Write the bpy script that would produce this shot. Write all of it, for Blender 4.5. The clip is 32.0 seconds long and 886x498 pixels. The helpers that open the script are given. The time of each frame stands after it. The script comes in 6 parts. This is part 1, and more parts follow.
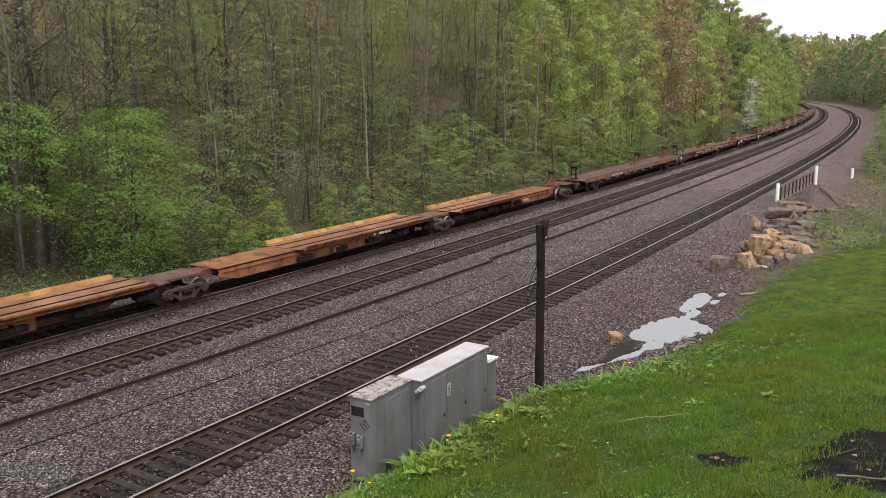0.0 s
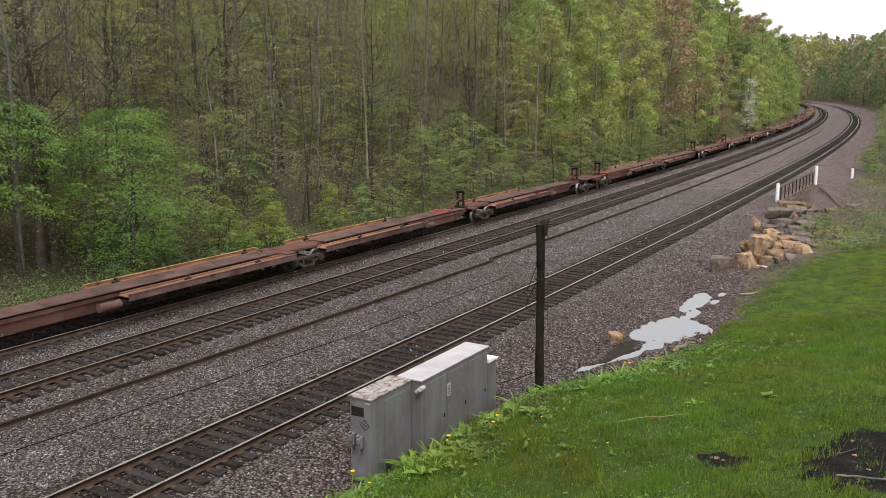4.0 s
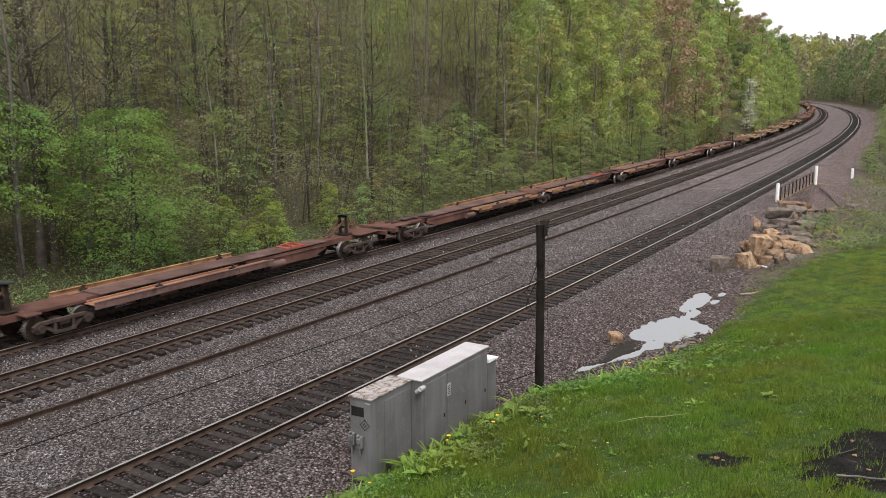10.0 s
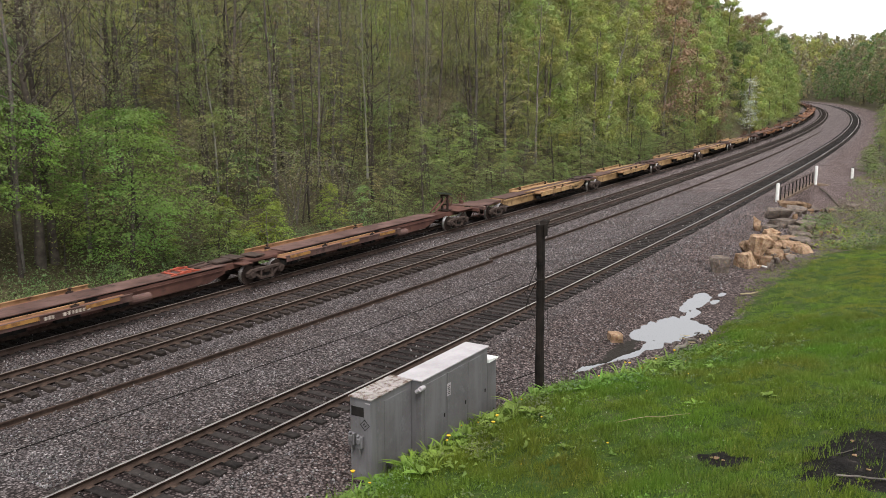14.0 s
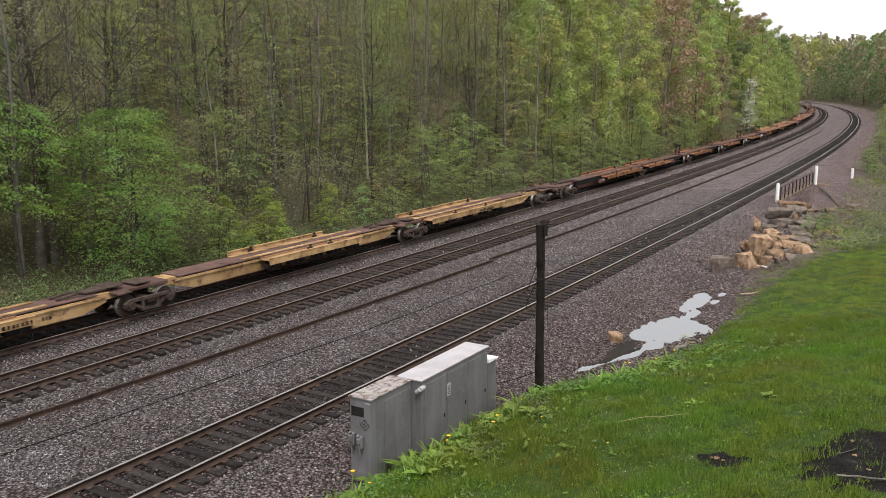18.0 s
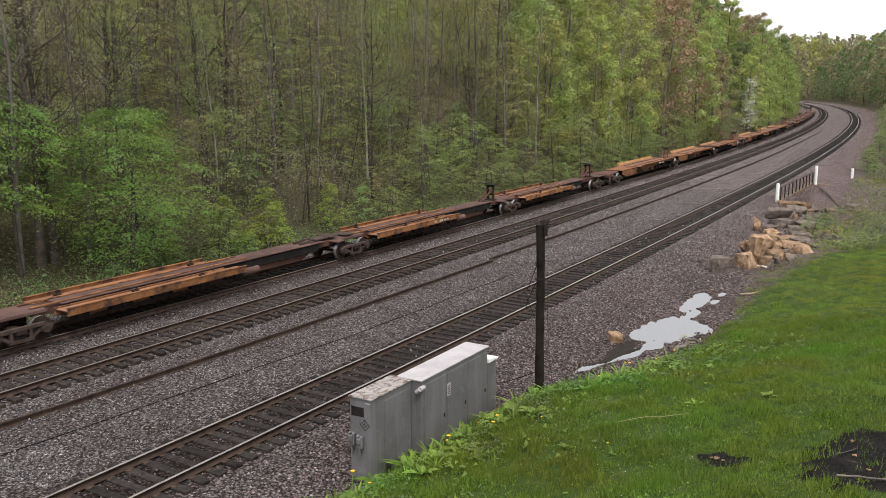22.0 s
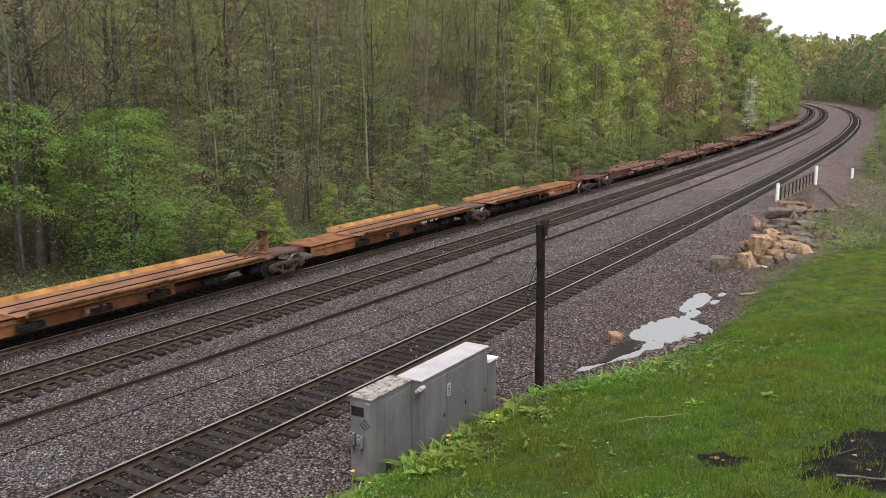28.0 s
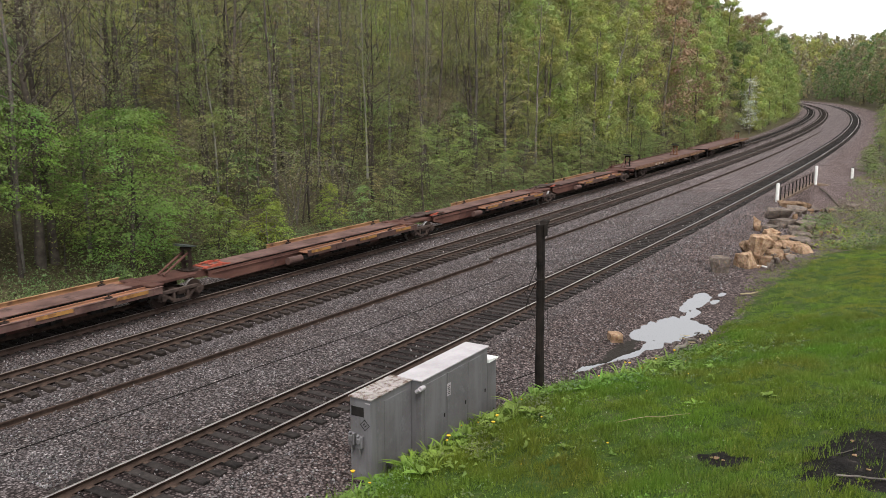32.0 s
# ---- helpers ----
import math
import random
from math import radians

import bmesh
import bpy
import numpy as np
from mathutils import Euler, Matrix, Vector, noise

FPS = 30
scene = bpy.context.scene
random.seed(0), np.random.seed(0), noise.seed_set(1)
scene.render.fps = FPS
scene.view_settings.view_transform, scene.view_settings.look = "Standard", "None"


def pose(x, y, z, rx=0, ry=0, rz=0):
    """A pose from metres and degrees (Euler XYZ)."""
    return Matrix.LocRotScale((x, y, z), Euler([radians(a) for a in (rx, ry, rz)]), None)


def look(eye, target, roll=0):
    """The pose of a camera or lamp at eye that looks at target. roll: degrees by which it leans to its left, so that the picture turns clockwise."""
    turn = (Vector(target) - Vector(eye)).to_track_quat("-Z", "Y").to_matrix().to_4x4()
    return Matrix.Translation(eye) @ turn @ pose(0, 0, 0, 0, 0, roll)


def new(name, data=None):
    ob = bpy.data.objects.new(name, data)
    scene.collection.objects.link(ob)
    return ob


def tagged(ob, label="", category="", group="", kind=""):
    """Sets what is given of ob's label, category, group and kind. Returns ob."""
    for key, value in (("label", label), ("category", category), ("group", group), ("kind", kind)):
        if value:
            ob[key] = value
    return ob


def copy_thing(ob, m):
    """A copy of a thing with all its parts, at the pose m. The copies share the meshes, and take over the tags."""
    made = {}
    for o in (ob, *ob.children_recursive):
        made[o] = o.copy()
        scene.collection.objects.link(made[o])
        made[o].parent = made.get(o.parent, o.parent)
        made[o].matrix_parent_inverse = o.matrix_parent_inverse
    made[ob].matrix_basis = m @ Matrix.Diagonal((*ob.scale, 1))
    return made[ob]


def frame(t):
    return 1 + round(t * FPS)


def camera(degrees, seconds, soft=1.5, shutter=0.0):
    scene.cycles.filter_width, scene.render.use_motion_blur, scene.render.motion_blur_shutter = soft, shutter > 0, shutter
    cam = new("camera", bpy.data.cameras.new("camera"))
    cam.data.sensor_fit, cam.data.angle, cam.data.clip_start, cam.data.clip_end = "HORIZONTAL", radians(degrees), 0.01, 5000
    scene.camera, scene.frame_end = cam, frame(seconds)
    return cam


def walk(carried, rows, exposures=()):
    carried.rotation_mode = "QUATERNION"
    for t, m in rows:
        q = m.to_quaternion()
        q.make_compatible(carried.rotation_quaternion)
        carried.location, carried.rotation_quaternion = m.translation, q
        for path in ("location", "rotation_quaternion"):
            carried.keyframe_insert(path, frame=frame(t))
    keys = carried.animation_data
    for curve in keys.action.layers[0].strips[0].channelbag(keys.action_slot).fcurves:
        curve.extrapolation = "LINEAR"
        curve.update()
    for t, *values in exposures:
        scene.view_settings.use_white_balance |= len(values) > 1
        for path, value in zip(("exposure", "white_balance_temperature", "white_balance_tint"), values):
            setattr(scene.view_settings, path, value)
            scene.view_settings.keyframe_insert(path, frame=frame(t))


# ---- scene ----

# The line of the near track is laid out by its curvature along s; d is the distance to its left, z = 0 is the near rail head.
SECONDS = 32.0
cam = camera(54.57, SECONDS, soft=0.6, shutter=0.12)
EYE = (0.0, 0.0, 8.34)
TILT = 10.647
walk(cam, [(0.0, pose(*EYE, 90 - TILT, 0, 0)), (SECONDS, pose(*EYE, 90 - TILT, 0, 0))])

# ---- light: a bright overcast spring day ----
world = bpy.data.worlds.new("world")
scene.world = world
world.use_nodes = True
wn, wl = world.node_tree.nodes, world.node_tree.links
wn.clear()
sky = wn.new("ShaderNodeTexSky")
sky.sky_type = "NISHITA"
sky.sun_disc = False
sky.sun_elevation, sky.sun_rotation = radians(60), radians(175)
sky.air_density, sky.dust_density, sky.ozone_density = 1.0, 6.0, 1.0
pale = wn.new("ShaderNodeHueSaturation")
pale.inputs["Saturation"].default_value = 0.22
cloud = wn.new("ShaderNodeMixRGB")
cloud.inputs[0].default_value = 0.7
cloud.inputs[2].default_value = (10.0, 10.1, 10.5, 1)
# the cloud sheet, a little brighter towards the horizon
wtc = wn.new("ShaderNodeTexCoord")
wsep = wn.new("ShaderNodeSeparateXYZ")
wramp = wn.new("ShaderNodeValToRGB")
wramp.color_ramp.interpolation = "EASE"
wramp.color_ramp.elements[0].color = (15.5, 15.6, 16.2, 1)
wramp.color_ramp.elements[1].color = (12.0, 12.1, 12.7, 1)
wl.new(wtc.outputs["Generated"], wsep.inputs[0])
wl.new(wsep.outputs["Z"], wramp.inputs[0])
wl.new(wramp.outputs[0], cloud.inputs[2])
bgd = wn.new("ShaderNodeBackground")
bgd.inputs["Strength"].default_value = 0.10
wo = wn.new("ShaderNodeOutputWorld")
wl.new(sky.outputs[0], pale.inputs["Color"])
wl.new(pale.outputs[0], cloud.inputs[1])
wl.new(cloud.outputs[0], bgd.inputs["Color"])
wl.new(bgd.outputs[0], wo.inputs["Surface"])

sun = new("sun", bpy.data.lights.new("sun", "SUN"))
sun.data.energy, sun.data.angle, sun.data.color = 3.0, radians(28), (1.0, 0.965, 0.91)
sun.matrix_world = look((10, -58, 100), (0, 0, 0))
scene.view_settings.exposure = 0.26

# ---- the line of the railway ----
KNOTS = (-60, -20, 25, 60, 100, 150, 210, 300, 400, 500, 600, 1700)
BEND = (0.0, 0.0005, -0.00058, -0.000345, -0.000495, -0.000532, -0.000515, -0.000493, -0.000621, -0.000773, -0.000954, -0.0002)
DS = 0.5
LS = np.arange(-1000, 1701, DS)
LK = np.interp(LS, KNOTS, BEND)
LH = np.concatenate([[0], np.cumsum((LK[1:] + LK[:-1]) / 2 * DS)])
LX = np.concatenate([[0], np.cumsum(np.sin((LH[1:] + LH[:-1]) / 2) * DS)])
LY = np.concatenate([[0], np.cumsum(np.cos((LH[1:] + LH[:-1]) / 2) * DS)])
I0 = int(np.argmin(abs(LS)))
TURN = 0.5522 - LH[I0]
_c, _s = math.cos(TURN), math.sin(TURN)
LX, LY = LX * _c + LY * _s, LY * _c - LX * _s
LX, LY, LH = LX - LX[I0] - 6.313, LY - LY[I0] + 18.25, LH + TURN
TRACK_B, TRACK_A = 8.43, 12.40
Z_B, Z_A = -0.073, -0.144


def heading(s):
    return np.interp(s, LS, LH)


def plan(s, d):
    """x, y of a place s metres along the near track and d metres to its left (arrays or numbers)."""
    h = np.interp(s, LS, LH)
    return np.interp(s, LS, LX) - np.cos(h) * d, np.interp(s, LS, LY) + np.sin(h) * d


def smooth(a, b, x):
    t = np.clip((np.asarray(x, float) - a) / (b - a), 0, 1)
    return t * t * (3 - 2 * t)


def wave(x, y, seed=0.0):
    """Cheap rolling noise between about -1 and 1."""
    return (np.sin(x * 1.0 + 1.7 * np.sin(y * 0.8 + seed) + seed) + np.sin(y * 1.3 + 1.3 * np.sin(x * 0.7 - seed) + 2 * seed)
            + 0.6 * np.sin(2.3 * x - 1.9 * y + 3 * seed)) / 2.6


def toe(s):
    """Distance right of the near track at which the grass bank begins."""
    return np.interp(s, (-40, 0, 8, 12, 17, 22, 26, 30, 36, 42, 55, 90, 160, 300), (4.4, 3.9, 4.5, 6.2, 7.7, 7.6, 6.9, 6.5, 7.6, 9.4, 10.4, 9.2, 8.0, 7.5))


def bare_soil(s, u):
    """Where the bank is bare black earth, 0 to 1."""
    rag = 0.7 * wave(s * 3.7, u * 3.1, 21.0) + 0.4 * wave(s * 9.1, u * 8.3, 22.0)
    big = 1.2 - np.hypot((s - 4.7 - 0.5 * (u - 13.9)) / 2.2, (u - 14.1) / 1.55) + 0.5 * rag
    small = 0.9 - np.hypot((s - 3.75 - 0.22 * (u - 11.5)) / 0.42, (u - 11.55) / 0.95) + 0.8 * rag
    return np.maximum(smooth(-0.1, 0.8, big), smooth(-0.1, 0.6, small))


def puddle_depth(s, d):
    out = 0
    for ps, pd, rs, rd in ((18.75, -5.9, 2.0, 1.0), (17.6, -5.45, 1.0, 0.68), (19.2, -6.65, 0.85, 0.7), (23.3, -5.6, 1.9, 0.42), (24.6, -5.5, 0.7, 0.33), (21.4, -6.02, 0.75, 0.24), (23.8, -6.28, 0.5, 0.14), (25.4, -6.2, 0.5, 0.15), (16.4, -6.0, 0.6, 0.35)):
        out = np.maximum(out, np.exp(-(((s - ps) / rs) ** 2 + ((d - pd) / rd) ** 2) * 1.1))
    out = out * (1 + 0.16 * wave(s * 4.0, d * 7.0, 41.0) + 0.12 * wave(s * 9.0, d * 15.0, 42.0) * smooth(19, 22, s))
    # the narrow tail
    mid = np.interp(s, (12.2, 12.74, 13.36, 13.94, 14.64, 16.4, 17.2), (-4.70, -4.86, -5.18, -5.45, -5.70, -5.98, -6.1))
    tail = np.exp(-((d - mid) / (0.16 + 0.06 * np.sin(3.1 * s))) ** 2) * smooth(11.9, 12.5, s) * (1 - smooth(16.4, 17.4, s)) * (1.0 + 0.3 * wave(s * 3.3, d * 2.0, 43.0))
    return np.maximum(out, 0.8 * tail)


def height(s, d):
    """Height of the ground sheet."""
    s, d = np.asarray(s, float), np.asarray(d, float)
    u = -d
    bed = -0.20 - 0.075 * smooth(3, 8, d) - 0.07 * smooth(9.5, 12.4, d)
    # ballast sinks a little between the tracks
    bed = bed - 0.05 * np.exp(-((d - 4.4) / 1.6) ** 2) - 0.06 * np.exp(-((d - 10.4) / 0.5) ** 2)
    bed = bed - 0.10 * np.exp(-((d - 7.05) / 0.32) ** 2) - 0.05 * np.exp(-((d + 1.45) / 0.25) ** 2)
    bed = bed + 0.012 * wave(s * 2.2, d * 2.7, 1.0)
    right = -0.30 * smooth(2.0, 4.6, u) + 0.18 * smooth(60, 120, s) * smooth(2, 5, u)
    t = toe(s)
    rise = 0.30 * np.interp(s, (18, 25, 45, 60), (1.0, 0.42, 0.36, 0.8)) * np.maximum(0, u - t) + 0.30 * smooth(0, 1.3, u - t) * (1 - smooth(8, 13, s))
    top = np.interp(s, (-60, 0, 14, 30, 45, 80, 200), (3.4, 3.2, 2.6, 2.1, 2.0, 3.0, 6.0))
    bank = top * (1 - np.exp(-rise / top * 1.15))
    bank = bank + smooth(0, 1.2, u - t) * (0.10 * wave(s * 0.9, d * 0.9, 2.0) + 0.05 * wave(s * 2.6, d * 2.4, 3.0))
    far_right = smooth(14, 80, u) * 10 * smooth(40, 130, s) * (1 - 0.6 * smooth(480, 640, s)) + 24 * (1 - np.exp(-np.maximum(0, u - 10) / 26)) * smooth(170, 320, s) * (1 - smooth(560, 700, s)) + 20 * smooth(90, 500, u)
    shoulder = -0.75 * smooth(14.6, 17.2, d)
    most = np.interp(s, (0, 150, 430, 620), (44, 54, 58, 30))
    hill = np.interp(s, (-100, 40, 120, 250, 450, 700), (0.36, 0.42, 0.70, 0.92, 0.92, 0.45)) * np.maximum(0, d - 20)
    hill = most * (1 - np.exp(-hill / most)) + smooth(19, 26, d) * 0.25 * wave(s * 0.45, d * 0.5, 4.0)
    dip = -0.22 * puddle_depth(s, d) * smooth(0, 0.02, puddle_depth(s, d)) - 0.02 * wave(s * 8, d * 10, 5.0) * smooth(3.8, 4.6, u) * (1 - smooth(0, 1, u - t))
    # the hollow of the stream under the culvert
    gully = -1.9 * np.exp(-((s - 65) / 5.0) ** 2) * smooth(3.15, 3.6, u - 0.035 * (s - 57)) * (1 - smooth(14, 24, u)) - 0.5 * np.exp(-((s - 52) / 6) ** 2) * smooth(5, 7, u) * (1 - smooth(11, 16, u))
    end = smooth(640, 1100, s) * 36
    return bed + right + bank * (u > t) + far_right + shoulder + hill + dip + gully + end


def place(s, d, dz=0.0, turn=0.0):
    """A pose on the ground at s, d, with x along the track."""
    x, y = plan(s, d)
    return pose(float(x), float(y), float(height(s, d)) + dz, 0, 0, 90 - math.degrees(float(heading(s))) + turn)


# ---- mesh tools ----
def mesh_of(name, verts, faces, material=None, smooth_faces=False):
    me = bpy.data.meshes.new(name)
    me.from_pydata([tuple(v) for v in verts], [], [tuple(f) for f in faces])
    if smooth_faces:
        me.polygons.foreach_set("use_smooth", np.ones(len(me.polygons), bool))
    if material:
        me.materials.append(material)
    me.update()
    return me


def fast_mesh(name, verts, faces, material=None, smooth_faces=False):
    """A mesh from arrays: verts n x 3, faces m x k."""
    verts, faces = np.asarray(verts, np.float32), np.asarray(faces, np.int32)
    me = bpy.data.meshes.new(name)
    k = faces.shape[1]
    me.vertices.add(len(verts))
    me.vertices.foreach_set("co", verts.ravel())
    me.loops.add(faces.size)
    me.loops.foreach_set("vertex_index", faces.ravel())
    me.polygons.add(len(faces))
    me.polygons.foreach_set("loop_start", np.arange(len(faces), dtype=np.int32) * k)
    me.polygons.foreach_set("loop_total", np.full(len(faces), k, np.int32))
    if smooth_faces:
        me.polygons.foreach_set("use_smooth", np.ones(len(faces), bool))
    if material:
        me.materials.append(material)
    me.update(calc_edges=True)
    me.validate()
    return me


def bm_mesh(name, bm, material):
    me = bpy.data.meshes.new(name)
    bmesh.ops.recalc_face_normals(bm, faces=bm.faces)
    bm.to_mesh(me)
    bm.free()
    me.materials.append(material)
    return me


def child(name, me, parent, m=None, label=""):
    ob = new(name, me)
    ob.parent = parent
    if m is not None:
        ob.matrix_basis = m
    return tagged(ob, label)


def part(name, bm, material, parent, label="", m=None):
    """Links a bmesh as one mesh object under a thing or a part."""
    return child(name, bm_mesh(name, bm, material), parent, m, label)


def thing(name, m, label, category, group=""):
    ob = new(name)
    ob.empty_display_size = 0.2
    ob.matrix_basis = m
    return tagged(ob, label, category, group)


def add_box(bm, x0, x1, y0, y1, z0, z1, bevel=0.0, taper=None):
    r = bmesh.ops.create_cube(bm, size=1.0)
    vs = r["verts"]
    for v in vs:
        v.co = Vector(((x0 + x1) / 2 + v.co.x * (x1 - x0), (y0 + y1) / 2 + v.co.y * (y1 - y0), (z0 + z1) / 2 + v.co.z * (z1 - z0)))
    if bevel:
        es = list({e for v in vs for e in v.link_edges})
        bmesh.ops.bevel(bm, geom=es, offset=bevel, segments=1, affect="EDGES", profile=0.5)
    return vs


def box(x0, x1, y0, y1, z0, z1, bevel=0.0):
    bm = bmesh.new()
    add_box(bm, x0, x1, y0, y1, z0, z1, bevel)
    return bm


def add_rod(bm, a, b, r, r2=None, n=8):
    a, b = Vector(a), Vector(b)
    w = b - a
    m = Matrix.Translation((a + b) / 2) @ w.to_track_quat("Z", "Y").to_matrix().to_4x4()
    bmesh.ops.create_cone(bm, cap_ends=True, segments=n, radius1=r, radius2=r if r2 is None else r2, depth=w.length, matrix=m)


def add_prism(bm, outline, y0, y1):
    """An x-z outline drawn out from y0 to y1."""
    a = [bm.verts.new((x, y0, z)) for x, z in outline]
    b = [bm.verts.new((x, y1, z)) for x, z in outline]
    bm.faces.new(a)
    bm.faces.new(b[::-1])
    for i in range(len(a)):
        j = (i + 1) % len(a)
        bm.faces.new((a[i], a[j], b[j], b[i]))


def sweep(profile, ss, d0, z0):
    """Verts and faces of a closed d-z outline drawn along the track line."""
    n, k = len(ss), len(profile)
    vs = np.zeros((n, k, 3))
    for j, (d, z) in enumerate(profile):
        vs[:, j, 0], vs[:, j, 1] = plan(ss, d0 + d)
        vs[:, j, 2] = z0 + z
    i, j = np.meshgrid(np.arange(n - 1), np.arange(k), indexing="ij")
    j2 = (j + 1) % k
    f = np.stack([i * k + j, i * k + j2, (i + 1) * k + j2, (i + 1) * k + j], -1).reshape(-1, 4)
    return vs.reshape(-1, 3), f

# ---- materials ----
def nodes_of(name):
    m = bpy.data.materials.new(name)
    m.use_nodes = True
    nt = m.node_tree
    return m, nt.nodes, nt.links, nt.nodes["Principled BSDF"]


def ramp_of(n, stops):
    r = n.new("ShaderNodeValToRGB")
    e = r.color_ramp.elements
    while len(e) < len(stops):
        e.new(0.5)
    for el, (p, c) in zip(e, stops):
        el.position, el.color = p, (*c, 1)
    return r


def noise_of(n, l, coord, scale, detail=6.0, rough=0.6):
    t = n.new("ShaderNodeTexNoise")
    t.inputs["Scale"].default_value, t.inputs["Detail"].default_value, t.inputs["Roughness"].default_value = scale, detail, rough
    l.new(coord, t.inputs["Vector"])
    return t


def mix_of(n, l, fac, a, b, mode="MIX"):
    x = n.new("ShaderNodeMixRGB")
    x.blend_type = mode
    for sock, v in ((x.inputs[0], fac), (x.inputs[1], a), (x.inputs[2], b)):
        if isinstance(v, (int, float)):
            sock.default_value = v
        elif isinstance(v, tuple):
            sock.default_value = (*v, 1)
        else:
            l.new(v, sock)
    return x.outputs[0]


def bump_of(n, l, heights, strength, distance, bsdf):
    b = n.new("ShaderNodeBump")
    b.inputs["Strength"].default_value, b.inputs["Distance"].default_value = strength, distance
    l.new(heights, b.inputs["Height"])
    l.new(b.outputs[0], bsdf.inputs["Normal"])


def plain(name, dark, light, scale=3.0, fine=40.0, rough=0.7, metal=0.0, bump=0.3, depth=0.01, spots=None, spread=0.0, world_space=False):
    """Two-scale mottled surface; spots: (colour, amount) of stains; spread: brightness differences between objects."""
    m, n, l, p = nodes_of(name)
    tc = n.new("ShaderNodeTexCoord")
    co = tc.outputs["Object"]
    if world_space:
        co = n.new("ShaderNodeNewGeometry").outputs["Position"]
    big, small = noise_of(n, l, co, scale), noise_of(n, l, co, fine, 3.0)
    r = ramp_of(n, ((0.32, dark), (0.68, light)))
    l.new(big.outputs["Fac"], r.inputs[0])
    c = mix_of(n, l, 0.35, r.outputs[0], small.outputs["Color"], "SOFT_LIGHT")
    if spots:
        st = noise_of(n, l, co, scale * 2.3, 8.0, 0.7)
        sr = ramp_of(n, ((1 - spots[1] - 0.06, (0, 0, 0)), (1 - spots[1] + 0.06, (1, 1, 1))))
        l.new(st.outputs["Fac"], sr.inputs[0])
        c = mix_of(n, l, sr.outputs[0], c, spots[0])
    if spread:
        oi = n.new("ShaderNodeObjectInfo")
        hs = n.new("ShaderNodeHueSaturation")
        mr = n.new("ShaderNodeMapRange")
        mr.inputs["To Min"].default_value, mr.inputs["To Max"].default_value = 1 - spread, 1 + spread
        l.new(oi.outputs["Random"], mr.inputs["Value"])
        l.new(mr.outputs[0], hs.inputs["Value"])
        l.new(c, hs.inputs["Color"])
        c = hs.outputs[0]
    l.new(c, p.inputs["Base Color"])
    p.inputs["Roughness"].default_value, p.inputs["Metallic"].default_value = rough, metal
    p.inputs["Specular IOR Level"].default_value = 0.12 if rough > 0.6 else 0.4
    bump_of(n, l, small.outputs["Fac"], bump, depth, p)
    return m


def leafy(name, dark, light, trans=0.45, spread=0.22, rough=0.55):
    """Foliage: differs from leaf to leaf and from plant to plant, and lets light through."""
    m, n, l, p = nodes_of(name)
    geo = n.new("ShaderNodeNewGeometry")
    oi = n.new("ShaderNodeObjectInfo")
    r = ramp_of(n, ((0.0, tuple(0.55 * a + 0.45 * b for a, b in zip(dark, light))), (0.75, tuple(0.25 * a + 0.75 * b for a, b in zip(dark, light))), (1.0, light)))
    l.new(geo.outputs["Random Per Island"], r.inputs[0])
    big = noise_of(n, l, geo.outputs["Position"], 0.35, 3.0)
    c = mix_of(n, l, 0.55, r.outputs[0], big.outputs["Color"], "SOFT_LIGHT")
    hs = n.new("ShaderNodeHueSaturation")
    mr = n.new("ShaderNodeMapRange")
    mr.inputs["To Min"].default_value, mr.inputs["To Max"].default_value = 1 - spread, 1 + spread
    l.new(oi.outputs["Random"], mr.inputs["Value"])
    # in joined woods each tree has a tone of its own
    tone = n.new("ShaderNodeAttribute")
    tone.attribute_name = "tone"
    ad = n.new("ShaderNodeMath")
    l.new(mr.outputs[0], ad.inputs[0])
    l.new(tone.outputs["Fac"], ad.inputs[1])
    l.new(ad.outputs[0], hs.inputs["Value"])
    l.new(c, hs.inputs["Color"])
    l.new(hs.outputs[0], p.inputs["Base Color"])
    p.inputs["Roughness"].default_value = rough
    p.inputs["Specular IOR Level"].default_value = 0.2
    tr = n.new("ShaderNodeBsdfTranslucent")
    l.new(hs.outputs[0], tr.inputs["Color"])
    mx = n.new("ShaderNodeMixShader")
    mx.inputs[0].default_value = trans
    out = n["Material Output"]
    l.new(p.outputs[0], mx.inputs[1])
    l.new(tr.outputs[0], mx.inputs[2])
    l.new(mx.outputs[0], out.inputs["Surface"])
    return m


def stones_mat(name, colours, size):
    """Small stones, each a colour of its own."""
    m, n, l, p = nodes_of(name)
    geo = n.new("ShaderNodeNewGeometry")
    r = ramp_of(n, colours)
    l.new(geo.outputs["Random Per Island"], r.inputs[0])
    sm = noise_of(n, l, geo.outputs["Position"], size, 4.0)
    l.new(mix_of(n, l, 0.5, r.outputs[0], sm.outputs["Color"], "SOFT_LIGHT"), p.inputs["Base Color"])
    p.inputs["Roughness"].default_value = 0.85
    return m


